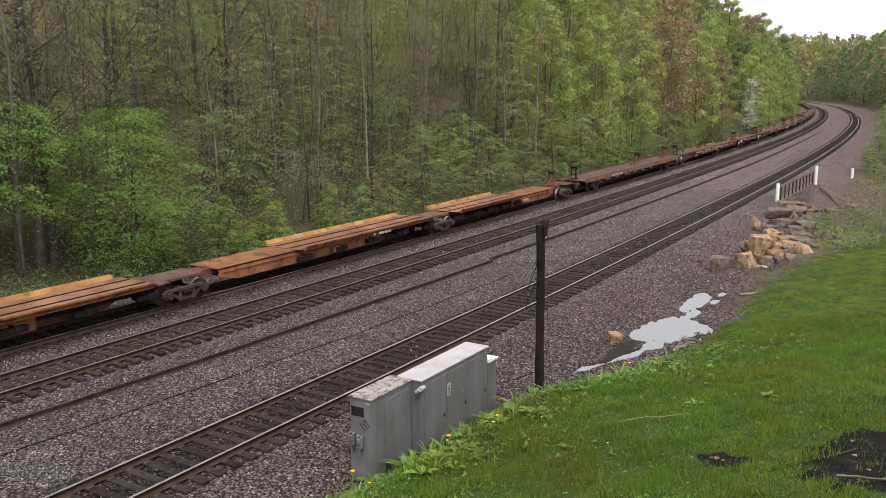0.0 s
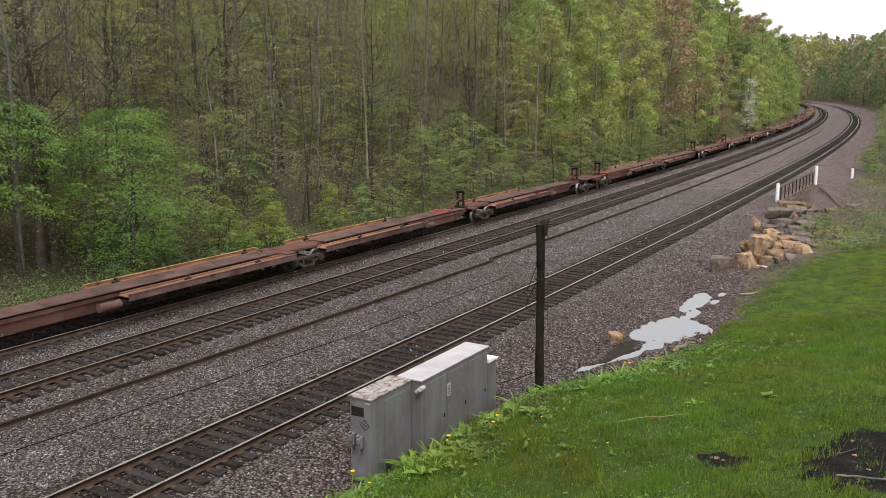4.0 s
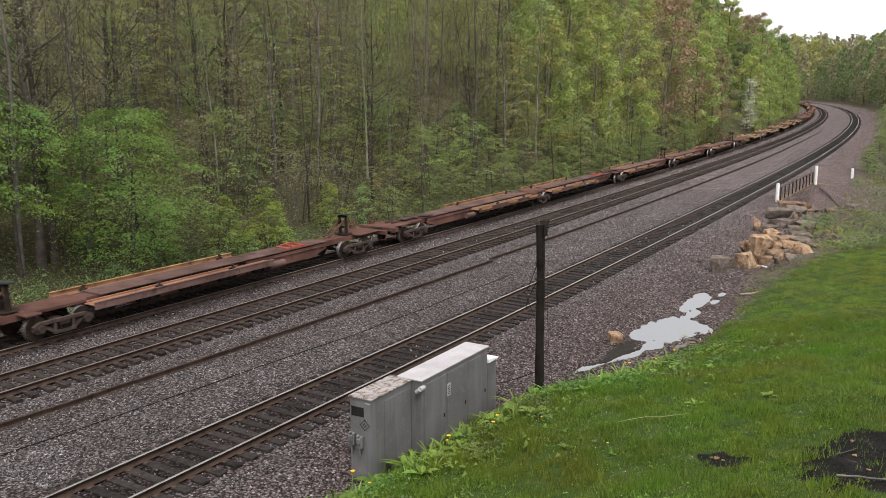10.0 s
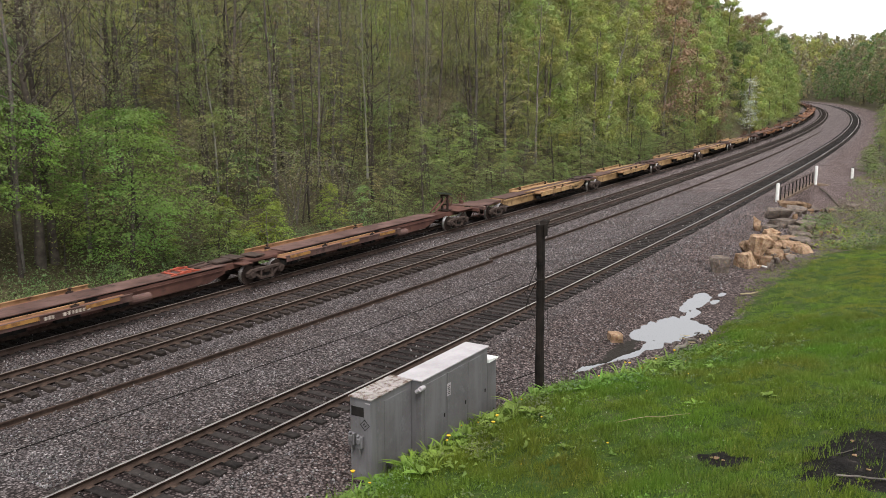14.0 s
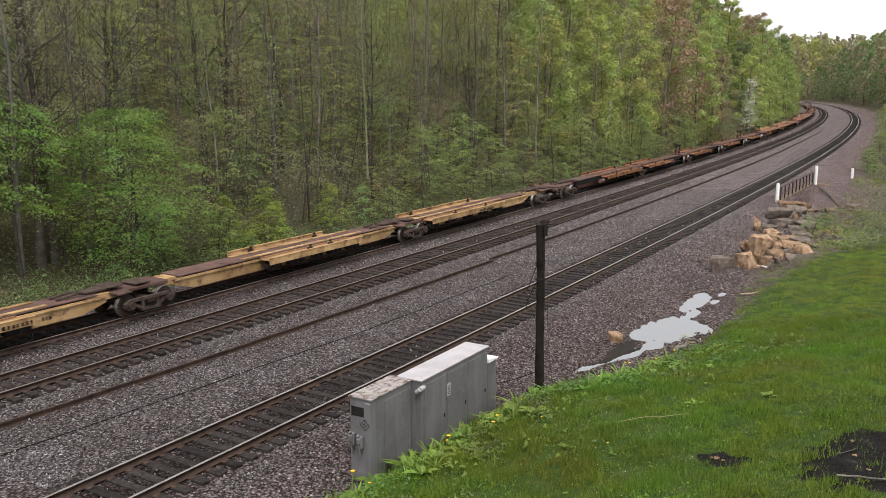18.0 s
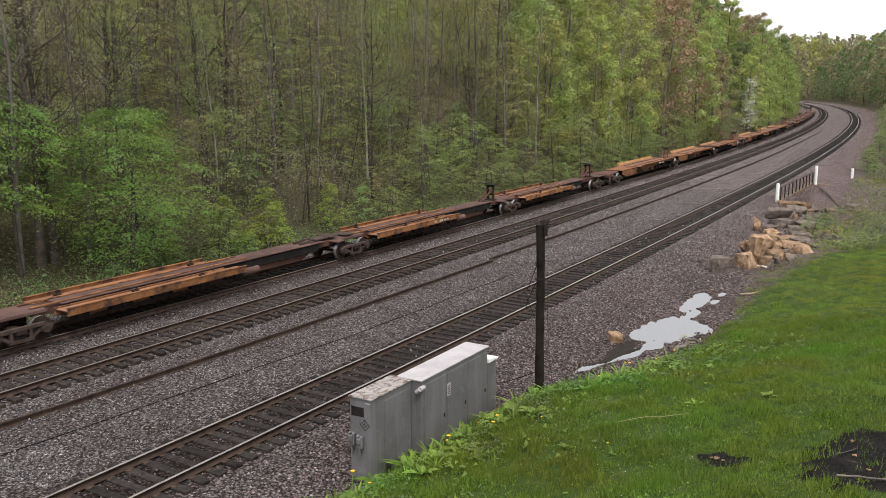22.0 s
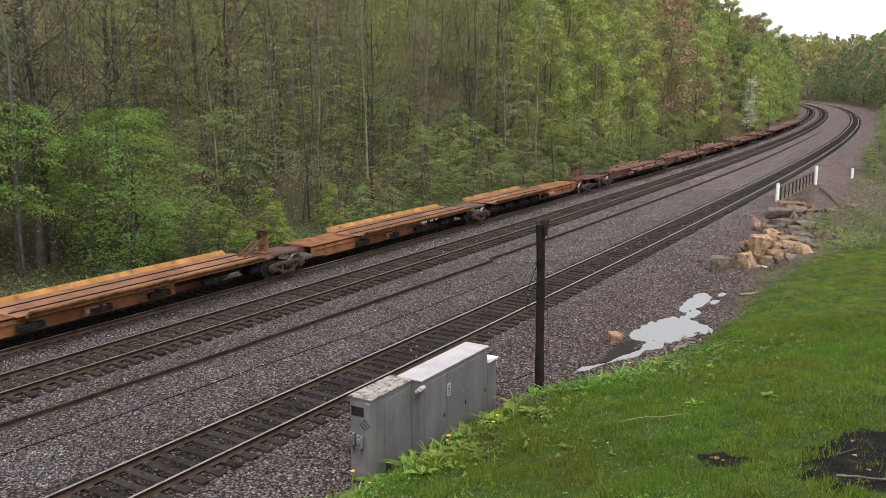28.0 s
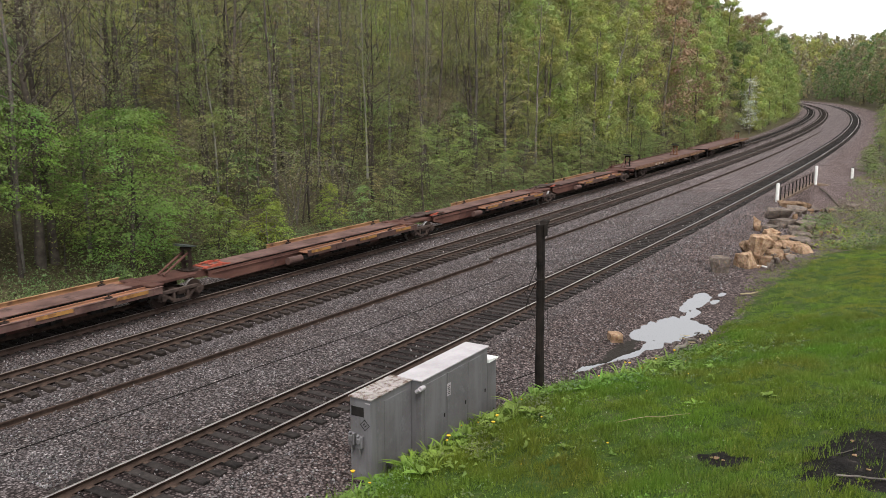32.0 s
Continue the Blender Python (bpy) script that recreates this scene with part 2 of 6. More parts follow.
def ground_mat():
    """Crushed-stone ballast, grass soil and woodland floor, parted by the ground's own zones."""
    m, n, l, p = nodes_of("ground")
    geo = n.new("ShaderNodeNewGeometry")
    pos = geo.outputs["Position"]
    # ballast: cells of stone
    v = n.new("ShaderNodeTexVoronoi")
    v.inputs["Scale"].default_value = 14.0
    l.new(pos, v.inputs["Vector"])
    v2 = n.new("ShaderNodeTexVoronoi")
    v2.inputs["Scale"].default_value = 31.0
    l.new(pos, v2.inputs["Vector"])
    bw = n.new("ShaderNodeRGBToBW")
    l.new(v.outputs["Color"], bw.inputs[0])
    stone = ramp_of(n, ((0.0, (0.050, 0.044, 0.045)), (0.38, (0.130, 0.115, 0.117)), (0.62, (0.200, 0.180, 0.183)), (0.85, (0.31, 0.282, 0.286)), (1.0, (0.58, 0.54, 0.545))))
    l.new(bw.outputs[0], stone.inputs[0])
    big = noise_of(n, l, pos, 0.45, 5.0)
    tone = ramp_of(n, ((0.3, (0.62, 0.56, 0.52)), (0.7, (1.0, 0.98, 0.97))))
    l.new(big.outputs["Fac"], tone.inputs[0])
    ballast = mix_of(n, l, 1.0, stone.outputs[0], tone.outputs[0], "MULTIPLY")
    # shade in the crevices between stones, painted into the colour
    gap_shade = ramp_of(n, ((0.22, (1, 1, 1)), (0.46, (0.62, 0.60, 0.60)), (0.66, (0.18, 0.168, 0.168))))
    l.new(v.outputs["Distance"], gap_shade.inputs[0])
    ballast = mix_of(n, l, 1.0, ballast, gap_shade.outputs[0], "MULTIPLY")
    # paler stone farther along the line: colour raised where the bed renders darker
    zone_lighter = n.new("ShaderNodeAttribute")
    zone_lighter.attribute_name = "lighter"
    ballast = mix_of(n, l, zone_lighter.outputs["Fac"], ballast, mix_of(n, l, 1.0, ballast, (1.6, 1.56, 1.56), "MULTIPLY"))
    # brown fouled ballast
    zone_brown = n.new("ShaderNodeAttribute")
    zone_brown.attribute_name = "brown"
    ballast = mix_of(n, l, zone_brown.outputs["Fac"], ballast, mix_of(n, l, 1.0, ballast, (0.97, 0.90, 0.87), "MULTIPLY"))
    # darkened bed: oil between the rails, plus painted shade under the train
    zone_oil_shade = n.new("ShaderNodeAttribute")
    zone_oil_shade.attribute_name = "oil_shade"
    ballast = mix_of(n, l, zone_oil_shade.outputs["Fac"], ballast, mix_of(n, l, 1.0, ballast, (0.24, 0.21, 0.20), "MULTIPLY"))
    # soil under the grass
    so_n = noise_of(n, l, pos, 2.2, 8.0, 0.65)
    soil = ramp_of(n, ((0.25, (0.016, 0.030, 0.006)), (0.5, (0.036, 0.064, 0.011)), (0.75, (0.075, 0.080, 0.030))))
    l.new(so_n.outputs["Fac"], soil.inputs[0])
    # leaf litter
    li = noise_of(n, l, pos, 5.0, 9.0, 0.7)
    litter = ramp_of(n, ((0.3, (0.038, 0.034, 0.019)), (0.55, (0.075, 0.066, 0.036)), (0.75, (0.135, 0.108, 0.072))))
    l.new(li.outputs["Fac"], litter.inputs[0])
    zone_grass, zone_wood, zone_mud = (n.new("ShaderNodeAttribute") for _ in range(3))
    zone_grass.attribute_name, zone_wood.attribute_name, zone_mud.attribute_name = "grass", "wood", "mud"
    edge = noise_of(n, l, pos, 3.0, 5.0, 0.7)

    def ragged(z):
        a = n.new("ShaderNodeMath")
        a.operation = "ADD"
        l.new(z.outputs["Fac"], a.inputs[0])
        l.new(edge.outputs["Fac"], a.inputs[1])
        r = ramp_of(n, ((0.46, (0, 0, 0)), (0.54, (1, 1, 1))))
        h = n.new("ShaderNodeMath")
        h.operation = "MULTIPLY"
        h.inputs[1].default_value = 0.5
        l.new(a.outputs[0], h.inputs[0])
        l.new(h.outputs[0], r.inputs[0])
        return r.outputs[0]

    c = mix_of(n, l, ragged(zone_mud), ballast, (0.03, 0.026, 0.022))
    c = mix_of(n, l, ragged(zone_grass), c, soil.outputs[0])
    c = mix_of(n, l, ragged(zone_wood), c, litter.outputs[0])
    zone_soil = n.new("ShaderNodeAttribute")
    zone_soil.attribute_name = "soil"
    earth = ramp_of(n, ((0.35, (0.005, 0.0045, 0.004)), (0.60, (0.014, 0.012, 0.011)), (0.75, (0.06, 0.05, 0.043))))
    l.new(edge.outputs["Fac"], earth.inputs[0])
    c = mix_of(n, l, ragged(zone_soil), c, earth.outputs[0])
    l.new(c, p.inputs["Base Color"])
    p.inputs["Roughness"].default_value = 0.9
    p.inputs["Specular IOR Level"].default_value = 0.1
    hb = mix_of(n, l, 0.35, v.outputs["Distance"], v2.outputs["Distance"])
    b = n.new("ShaderNodeBump")
    b.inputs["Strength"].default_value, b.inputs["Distance"].default_value = 1.0, 0.08
    b.invert = True
    l.new(hb, b.inputs["Height"])
    l.new(b.outputs[0], p.inputs["Normal"])
    return m


M_GROUND = ground_mat()
M_STONES = stones_mat("ballast_stone", ((0.0, (0.028, 0.024, 0.024)), (0.5, (0.078, 0.069, 0.069)), (0.85, (0.14, 0.127, 0.128)), (1.0, (0.28, 0.26, 0.26))), 30.0)
M_TIE = plain("creosoted_wood", (0.011, 0.0095, 0.009), (0.036, 0.030, 0.0275), 6.0, 50.0, 0.85, bump=0.5, spread=0.35, world_space=True)
M_TIE_BROWN = plain("weathered_tie_wood", (0.014, 0.011, 0.0095), (0.045, 0.035, 0.030), 5.0, 50.0, 0.9, bump=0.5, spread=0.35, world_space=True)
M_RAIL = plain("rusty_rail_steel", (0.03, 0.020, 0.016), (0.072, 0.048, 0.037), 4.0, 60.0, 0.65, 0.3, world_space=True)
M_HEAD = plain("worn_rail_head", (0.30, 0.27, 0.25), (0.46, 0.43, 0.41), 2.0, 80.0, 0.35, 0.85, bump=0.05, world_space=True)
M_HEAD_DULL = plain("dull_rail_head", (0.13, 0.10, 0.085), (0.24, 0.20, 0.175), 2.0, 80.0, 0.5, 0.6, bump=0.05, world_space=True)
M_BARK = plain("grey_bark", (0.058, 0.050, 0.044), (0.165, 0.147, 0.128), 1.6, 22.0, 0.95, bump=0.8, depth=0.03, spread=0.3)
M_BARK_DARK = plain("dark_bark", (0.036, 0.030, 0.025), (0.105, 0.088, 0.073), 1.6, 22.0, 0.95, bump=0.8, depth=0.03, spread=0.3)
M_BARK_PALE = plain("pale_bark", (0.13, 0.12, 0.105), (0.32, 0.30, 0.27), 1.2, 22.0, 0.9, bump=0.5, depth=0.02)
M_LEAF_FRESH = leafy("fresh_green_leaves", (0.086, 0.118, 0.035), (0.235, 0.285, 0.096), 0.36, 0.22)
M_LEAF_DEEP = leafy("deep_green_leaves", (0.054, 0.085, 0.031), (0.147, 0.198, 0.078), 0.34, 0.25)
M_LEAF_MAPLE = leafy("bright_maple_leaves", (0.068, 0.114, 0.023), (0.168, 0.256, 0.060), 0.40, 0.10)
M_LEAF_LIME = leafy("lime_green_leaves", (0.095, 0.131, 0.018), (0.257, 0.310, 0.060), 0.40, 0.15)
M_LEAF_YELLOW = leafy("yellow_green_leaves", (0.127, 0.138, 0.042), (0.319, 0.322, 0.114), 0.38, 0.25)
# lightened leaf copies for edge trees, standing in for light their crowns lose
M_LEAF_FRESH_LIT = leafy("fresh_edge_leaves_lit", (0.112, 0.150, 0.042), (0.310, 0.368, 0.118), 0.40, 0.15)
M_LEAF_GOLDEN_LIT = leafy("golden_leaves_lit", (0.135, 0.158, 0.044), (0.345, 0.380, 0.115), 0.40, 0.15)
M_LEAF_OLIVE = leafy("olive_spring_leaves", (0.112, 0.105, 0.059), (0.250, 0.233, 0.135), 0.4, 0.22)
M_LEAF_RUST = leafy("russet_budding_leaves", (0.135, 0.098, 0.060), (0.275, 0.200, 0.120), 0.34)
M_LEAF_WHITE = leafy("white_blossom", (0.4, 0.42, 0.34), (0.75, 0.76, 0.70))
M_GRASS = leafy("grass_blades", (0.025, 0.054, 0.006), (0.156, 0.232, 0.030), 0.35, 0.0)
M_GRASS_PALE = leafy("pale_mossy_grass", (0.105, 0.13, 0.024), (0.28, 0.325, 0.075), 0.35, 0.0)
M_WEED = leafy("weed_leaves", (0.07, 0.13, 0.02), (0.20, 0.31, 0.06), 0.35, 0.25)
M_DANDELION = plain("dandelion_yellow", (0.42, 0.25, 0.02), (0.6, 0.38, 0.03), 30, 90, 0.7)
M_STRAW = plain("dry_straw", (0.2, 0.16, 0.09), (0.38, 0.32, 0.2), 9, 60, 0.9)
M_ROCK = plain("tan_sandstone", (0.135, 0.074, 0.040), (0.37, 0.262, 0.175), 3.4, 12.0, 0.9, bump=1.0, depth=0.1, spots=((0.11, 0.065, 0.042), 0.40), spread=0.3)
M_ROCK_GREY = plain("grey_sandstone", (0.075, 0.060, 0.050), (0.21, 0.172, 0.148), 2.8, 14.0, 0.9, bump=1.0, depth=0.08, spots=((0.25, 0.17, 0.11), 0.38), spread=0.2)
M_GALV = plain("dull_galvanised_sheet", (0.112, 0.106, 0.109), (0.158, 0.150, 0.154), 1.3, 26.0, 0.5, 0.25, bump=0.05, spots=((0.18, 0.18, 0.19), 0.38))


def streaked(base):
    """Adds pale vertical run-off streaks to a sheet metal."""
    n, l = base.node_tree.nodes, base.node_tree.links
    p = n["Principled BSDF"]
    old = p.inputs["Base Color"].links[0].from_socket
    tc = n.new("ShaderNodeTexCoord")
    mp = n.new("ShaderNodeMapping")
    mp.inputs["Scale"].default_value = (3.2, 3.2, 0.35)
    l.new(tc.outputs["Object"], mp.inputs["Vector"])
    st = noise_of(n, l, mp.outputs[0], 1.0, 5.0, 0.6)
    r = ramp_of(n, ((0.5, (0, 0, 0)), (0.62, (0.75, 0.75, 0.75))))
    l.new(st.outputs["Fac"], r.inputs[0])
    l.new(mix_of(n, l, r.outputs[0], old, (0.175, 0.172, 0.178)), p.inputs["Base Color"])


streaked(M_GALV)
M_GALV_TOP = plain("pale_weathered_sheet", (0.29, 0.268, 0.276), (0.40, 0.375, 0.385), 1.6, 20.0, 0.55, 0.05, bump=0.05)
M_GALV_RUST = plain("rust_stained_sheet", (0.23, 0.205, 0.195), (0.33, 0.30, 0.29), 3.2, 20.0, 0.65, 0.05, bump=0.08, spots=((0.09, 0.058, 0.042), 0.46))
M_DARK = plain("dark_steel", (0.006, 0.0055, 0.005), (0.02, 0.0175, 0.016), 3.0, 40.0, 0.8, 0.0)
M_POLE = plain("old_tarred_wood", (0.005, 0.0045, 0.004), (0.022, 0.017, 0.014), 3.0, 45.0, 0.9, bump=0.7, depth=0.02)
M_WHITE = plain("white_paint", (0.62, 0.62, 0.60), (0.82, 0.82, 0.80), 4.0, 40.0, 0.55, bump=0.05, spots=((0.38, 0.36, 0.33), 0.26))
M_CONCRETE = plain("stained_concrete", (0.070, 0.048, 0.034), (0.19, 0.140, 0.105), 1.2, 25.0, 0.9, bump=0.4)
M_RUSTBROWN = plain("oxide_brown_paint", (0.055, 0.026, 0.021), (0.125, 0.062, 0.048), 0.7, 18.0, 0.75, 0.0, bump=0.12, spots=((0.03, 0.019, 0.016), 0.38), spread=0.18)
M_DECKBROWN = plain("worn_brown_deck", (0.06, 0.034, 0.029), (0.135, 0.082, 0.07), 0.8, 16.0, 0.75, 0.0, bump=0.12, spots=((0.04, 0.026, 0.023), 0.40), spread=0.18)
M_ORANGE = plain("orange_rust_paint", (0.125, 0.053, 0.026), (0.245, 0.112, 0.052), 0.7, 18.0, 0.75, 0.0, bump=0.12, spots=((0.065, 0.033, 0.022), 0.42), spread=0.12)
M_PAN = plain("rust_brown_pan", (0.13, 0.062, 0.038), (0.25, 0.125, 0.075), 0.6, 16.0, 0.8, 0.0, bump=0.12, spots=((0.085, 0.045, 0.032), 0.40), spread=0.12)
M_YELLOW = plain("faded_yellow_paint", (0.19, 0.088, 0.028), (0.335, 0.178, 0.058), 0.8, 18.0, 0.65, 0.0, bump=0.1, spots=((0.12, 0.055, 0.028), 0.42), spread=0.12)
M_TAN = plain("tan_worn_ledge", (0.17, 0.090, 0.045), (0.33, 0.20, 0.105), 0.9, 18.0, 0.7, 0.0, bump=0.1, spots=((0.10, 0.055, 0.038), 0.40), spread=0.15)
M_RED = plain("red_paint", (0.24, 0.045, 0.028), (0.38, 0.090, 0.055), 2.0, 30.0, 0.65, bump=0.05, spots=((0.07, 0.04, 0.03), 0.45))
M_AMBER = plain("amber_rust_ledge", (0.13, 0.055, 0.024), (0.27, 0.125, 0.052), 0.9, 18.0, 0.7, 0.0, bump=0.1, spots=((0.06, 0.033, 0.025), 0.45), spread=0.15)
M_SIDEFRAME = plain("dusty_cast_steel", (0.026, 0.018, 0.015), (0.078, 0.056, 0.047), 3.0, 30.0, 0.85, 0.0)
M_BUFF = plain("faded_buff_paint", (0.21, 0.125, 0.055), (0.41, 0.272, 0.138), 0.9, 18.0, 0.7, 0.0, bump=0.1, spots=((0.10, 0.055, 0.035), 0.42), spread=0.14)
M_TREAD = plain("bright_wheel_tread", (0.4, 0.38, 0.37), (0.6, 0.58, 0.57), 3.0, 50.0, 0.35, 0.9, bump=0.03)
M_TRUCK = plain("grimy_cast_steel", (0.012, 0.008, 0.0065), (0.036, 0.024, 0.019), 3.0, 30.0, 0.85, 0.0)
M_BLACKPLATE = plain("black_hitch_plate", (0.022, 0.028, 0.024), (0.060, 0.070, 0.062), 3.0, 30.0, 0.45, 0.3)
M_MARK = plain("pale_lettering", (0.3, 0.25, 0.2), (0.5, 0.44, 0.37), 5.0, 40.0, 0.7)
M_OLIVE = plain("faded_rusty_paint", (0.06, 0.03, 0.02), (0.19, 0.11, 0.065), 1.6, 18.0, 0.75, bump=0.1, spots=((0.17, 0.13, 0.10), 0.38))

# ---- the ground: one sheet ----
def steps(*spans):
    """Numbers running through spans of (start, end, step)."""
    out = []
    for a, b, st in spans:
        out += list(np.arange(a, b, st))
    return np.array(out + [spans[-1][1]])


def build_ground():
    ss = steps((-1000, -200, 50), (-200, -30, 10), (-30, -4, 1.0), (-4, 10, 0.25), (10, 26, 0.125), (26, 32, 0.25), (32, 90, 0.8), (90, 200, 3), (200, 520, 10), (520, 1700, 40))
    dd = steps((-900, -160, 60), (-160, -40, 8), (-40, -16, 2), (-16, -8.2, 0.2), (-8.2, -4.6, 0.085), (-4.6, -2.8, 0.12), (-2.8, 20, 0.5), (20, 50, 1.5), (50, 140, 6), (140, 900, 50))
    S, D = np.meshgrid(ss, dd, indexing="ij")
    X, Y = plan(S, D)
    Z = height(S, D)
    n, k = S.shape
    i, j = np.meshgrid(np.arange(n - 1), np.arange(k - 1), indexing="ij")
    f = np.stack([i * k + j, (i + 1) * k + j, (i + 1) * k + j + 1, i * k + j + 1], -1).reshape(-1, 4)
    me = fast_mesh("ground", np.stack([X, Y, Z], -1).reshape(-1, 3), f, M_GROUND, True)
    U = -D
    T = toe(S)
    zones = {
        "grass": smooth(-1.0, 1.6 + 2.2 * smooth(22, 30, S), U - T),
        "wood": np.maximum(np.maximum(smooth(15.6, 17.2, D), smooth(16, 26, U)), smooth(7.4, 9.5, U) * smooth(75, 110, S)),
        "brown": np.clip(smooth(1.6, 2.6, U) + 0.9 * np.exp(-((D / 1.3) ** 2)) + 0.6 * smooth(9.8, 11.5, D), 0, 1),
        # the far-track term carries the train's painted shade as well as oil
        "oil_shade": np.exp(-(D / 0.95) ** 4) * 0.9 + 0.95 * np.exp(-((D - TRACK_A) / 1.5) ** 4) + 0.55 * np.exp(-((D - TRACK_B) / 1.15) ** 4),
        "lighter": smooth(10, 60, S),
        "mud": np.clip(0.45 * smooth(0.12, 0.38, puddle_depth(S - 0.15, D)) + 0.9 * np.exp(-(((S - 15.1) / 1.7) ** 2 + ((D + 5.3) / 0.42) ** 2)), 0, 1) * (1 - smooth(0, 1, U - T - 0.4)),
        "soil": bare_soil(S, U) * (U > T),
    }
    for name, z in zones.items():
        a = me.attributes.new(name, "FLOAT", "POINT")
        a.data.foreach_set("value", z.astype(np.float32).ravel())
    return tagged(new("ground", me), "grey crushed-stone ballast bed beside a green grass bank and woodland floor", "ground", kind="structure")


build_ground()

# ---- the tracks ----
RAIL = ((-0.075, -0.171), (0.075, -0.171), (0.075, -0.155), (0.012, -0.135), (0.012, -0.045), (0.036, -0.036), (0.036, -0.006), (0.028, 0.0), (-0.028, 0.0), (-0.036, -0.006), (-0.036, -0.036), (-0.012, -0.045), (-0.012, -0.135), (-0.075, -0.155))
ALONG = steps((-900, -40, 20), (-40, 200, 1.0), (200, 560, 4), (560, 1650, 12))


def rail_mesh(name, d, z, head, ss):
    vs, f = sweep(RAIL, ss, d, z)
    me = fast_mesh(name, vs, f, M_RAIL)
    me.materials.append(head)
    k = len(RAIL)
    idx = np.zeros(len(f), np.int32)
    for e in (6, 7, 8):
        idx[e::k] = 1
    me.polygons.foreach_set("material_index", idx)
    return me


def tie_piece(name, material, rng, long=2.6):
    bm = bmesh.new()
    vs = add_box(bm, -0.115, 0.115, -long / 2, long / 2, -0.18, 0.0, 0.014)
    for v in bm.verts:
        v.co += Vector((rng.uniform(-1, 1), rng.uniform(-2, 2), rng.uniform(-1, 1))) * 0.006
    return bm_mesh(name, bm, material)


def build_track(name, d, z, head, ties_mat, label, first, picked, last, proud):
    top = new(name)
    tagged(top, label, "railway track", kind="structure")
    rng = random.Random(hash(len(name)) + int(d * 10))
    for side in (-1, 1):
        child("rail", rail_mesh("rail", d + side * 0.7535, z, head, ALONG), top)
    kinds = [tie_piece("tie", ties_mat, rng) for _ in range(5)]
    s, rest_v, rest_f, i, plates = first, [], [], 0, []
    cube = np.array([(-1, -1, -1), (1, -1, -1), (1, 1, -1), (-1, 1, -1), (-1, -1, 0), (1, -1, 0), (1, 1, 0), (-1, 1, 0)], float)
    cf = np.array([(0, 3, 2, 1), (4, 5, 6, 7), (0, 1, 5, 4), (1, 2, 6, 5), (2, 3, 7, 6), (3, 0, 4, 7)])
    while s < last:
        x, y = plan(s, d)
        turn = 90 - math.degrees(float(heading(s))) + rng.uniform(-1.2, 1.2)
        zz = z - 0.171 + rng.uniform(-0.012, 0.006)
        if i < picked:
            ob = child("tie", rng.choice(kinds), top, pose(float(x), float(y), zz + proud, 0, 0, turn))
            m = pose(float(x), float(y), zz + proud + 0.009, 0, 0, turn)
            for side in (-1, 1):
                for q in cube * (0.10, 0.17, 0.012) + (0, side * 0.7535, 0):
                    plates.append(m @ Vector(q))
        else:
            m = pose(float(x), float(y), zz + proud, 0, 0, turn)
            base = len(rest_v)
            rest_v += [m @ Vector((q[0] * 0.115, q[1] * 1.3, q[2] * 0.18)) for q in cube]
            rest_f += [tuple(base + v for v in f) for f in cf]
        s += 0.505 + rng.uniform(-0.025, 0.025)
        i += 1
    if rest_v:
        tagged(child("far_ties", mesh_of("far_ties", rest_v, rest_f, ties_mat), top), kind="stuff")
    pf = (np.arange(len(plates) // 8)[:, None, None] * 8 + cf[None]).reshape(-1, 4)
    tagged(child("tie_plates", fast_mesh("tie_plates", np.array([tuple(v) for v in plates]), pf, M_RAIL), top), kind="stuff")
    return top


build_track("track_near", 0.0, 0.0, M_HEAD, M_TIE, "railway track with polished rails on dark tarred ties", -6.0, 200, 420.0, 0.005)
build_track("track_middle", TRACK_B, Z_B, M_HEAD_DULL, M_TIE_BROWN, "railway track with dull brown rails on weathered ties", 0.0, 240, 480.0, 0.012)
build_track("track_far", TRACK_A, Z_A, M_HEAD_DULL, M_TIE, "railway track with dull rails under the passing train", 0.0, 140, 480.0, 0.0)


# ---- spare rails lying between the tracks ----
def spare_rail(s0, s1, d_of, label):
    ss = np.arange(s0, s1, 1.0)
    base = new("spare_rail")
    k, n = len(RAIL), len(ss)
    vs = np.zeros((n, k, 3))
    for j, (d, z) in enumerate(RAIL):
        dd = d_of(ss)
        vs[:, j, 0], vs[:, j, 1] = plan(ss, dd + d)
        vs[:, j, 2] = height(ss, dd) + 0.165 + z
    i, j = np.meshgrid(np.arange(n - 1), np.arange(k), indexing="ij")
    f = np.stack([i * k + j, i * k + (j + 1) % k, (i + 1) * k + (j + 1) % k, (i + 1) * k + j], -1).reshape(-1, 4).tolist()
    f += [tuple(range(k))[::-1], tuple((n - 1) * k + q for q in range(k))]
    bpy.data.objects.remove(base)
    ob = new("spare_rail", mesh_of("spare_rail", vs.reshape(-1, 3), f, M_RAIL))
    return tagged(ob, label, "rail", "rails lying on the ballast")


spare_rail(-30, 25.6, lambda s: np.interp(s, (-30, -0.5, 6, 14, 25.6), (6.4, 5.6, 5.3, 5.12, 4.98)), "loose rusty steel rail lying on the ballast")
spare_rail(25.2, 178, lambda s: np.interp(s, (25, 38, 60, 95, 125, 178), (5.26, 5.12, 5.03, 4.98, 5.2, 5.15)), "long loose rusty rail lying beside the near track")


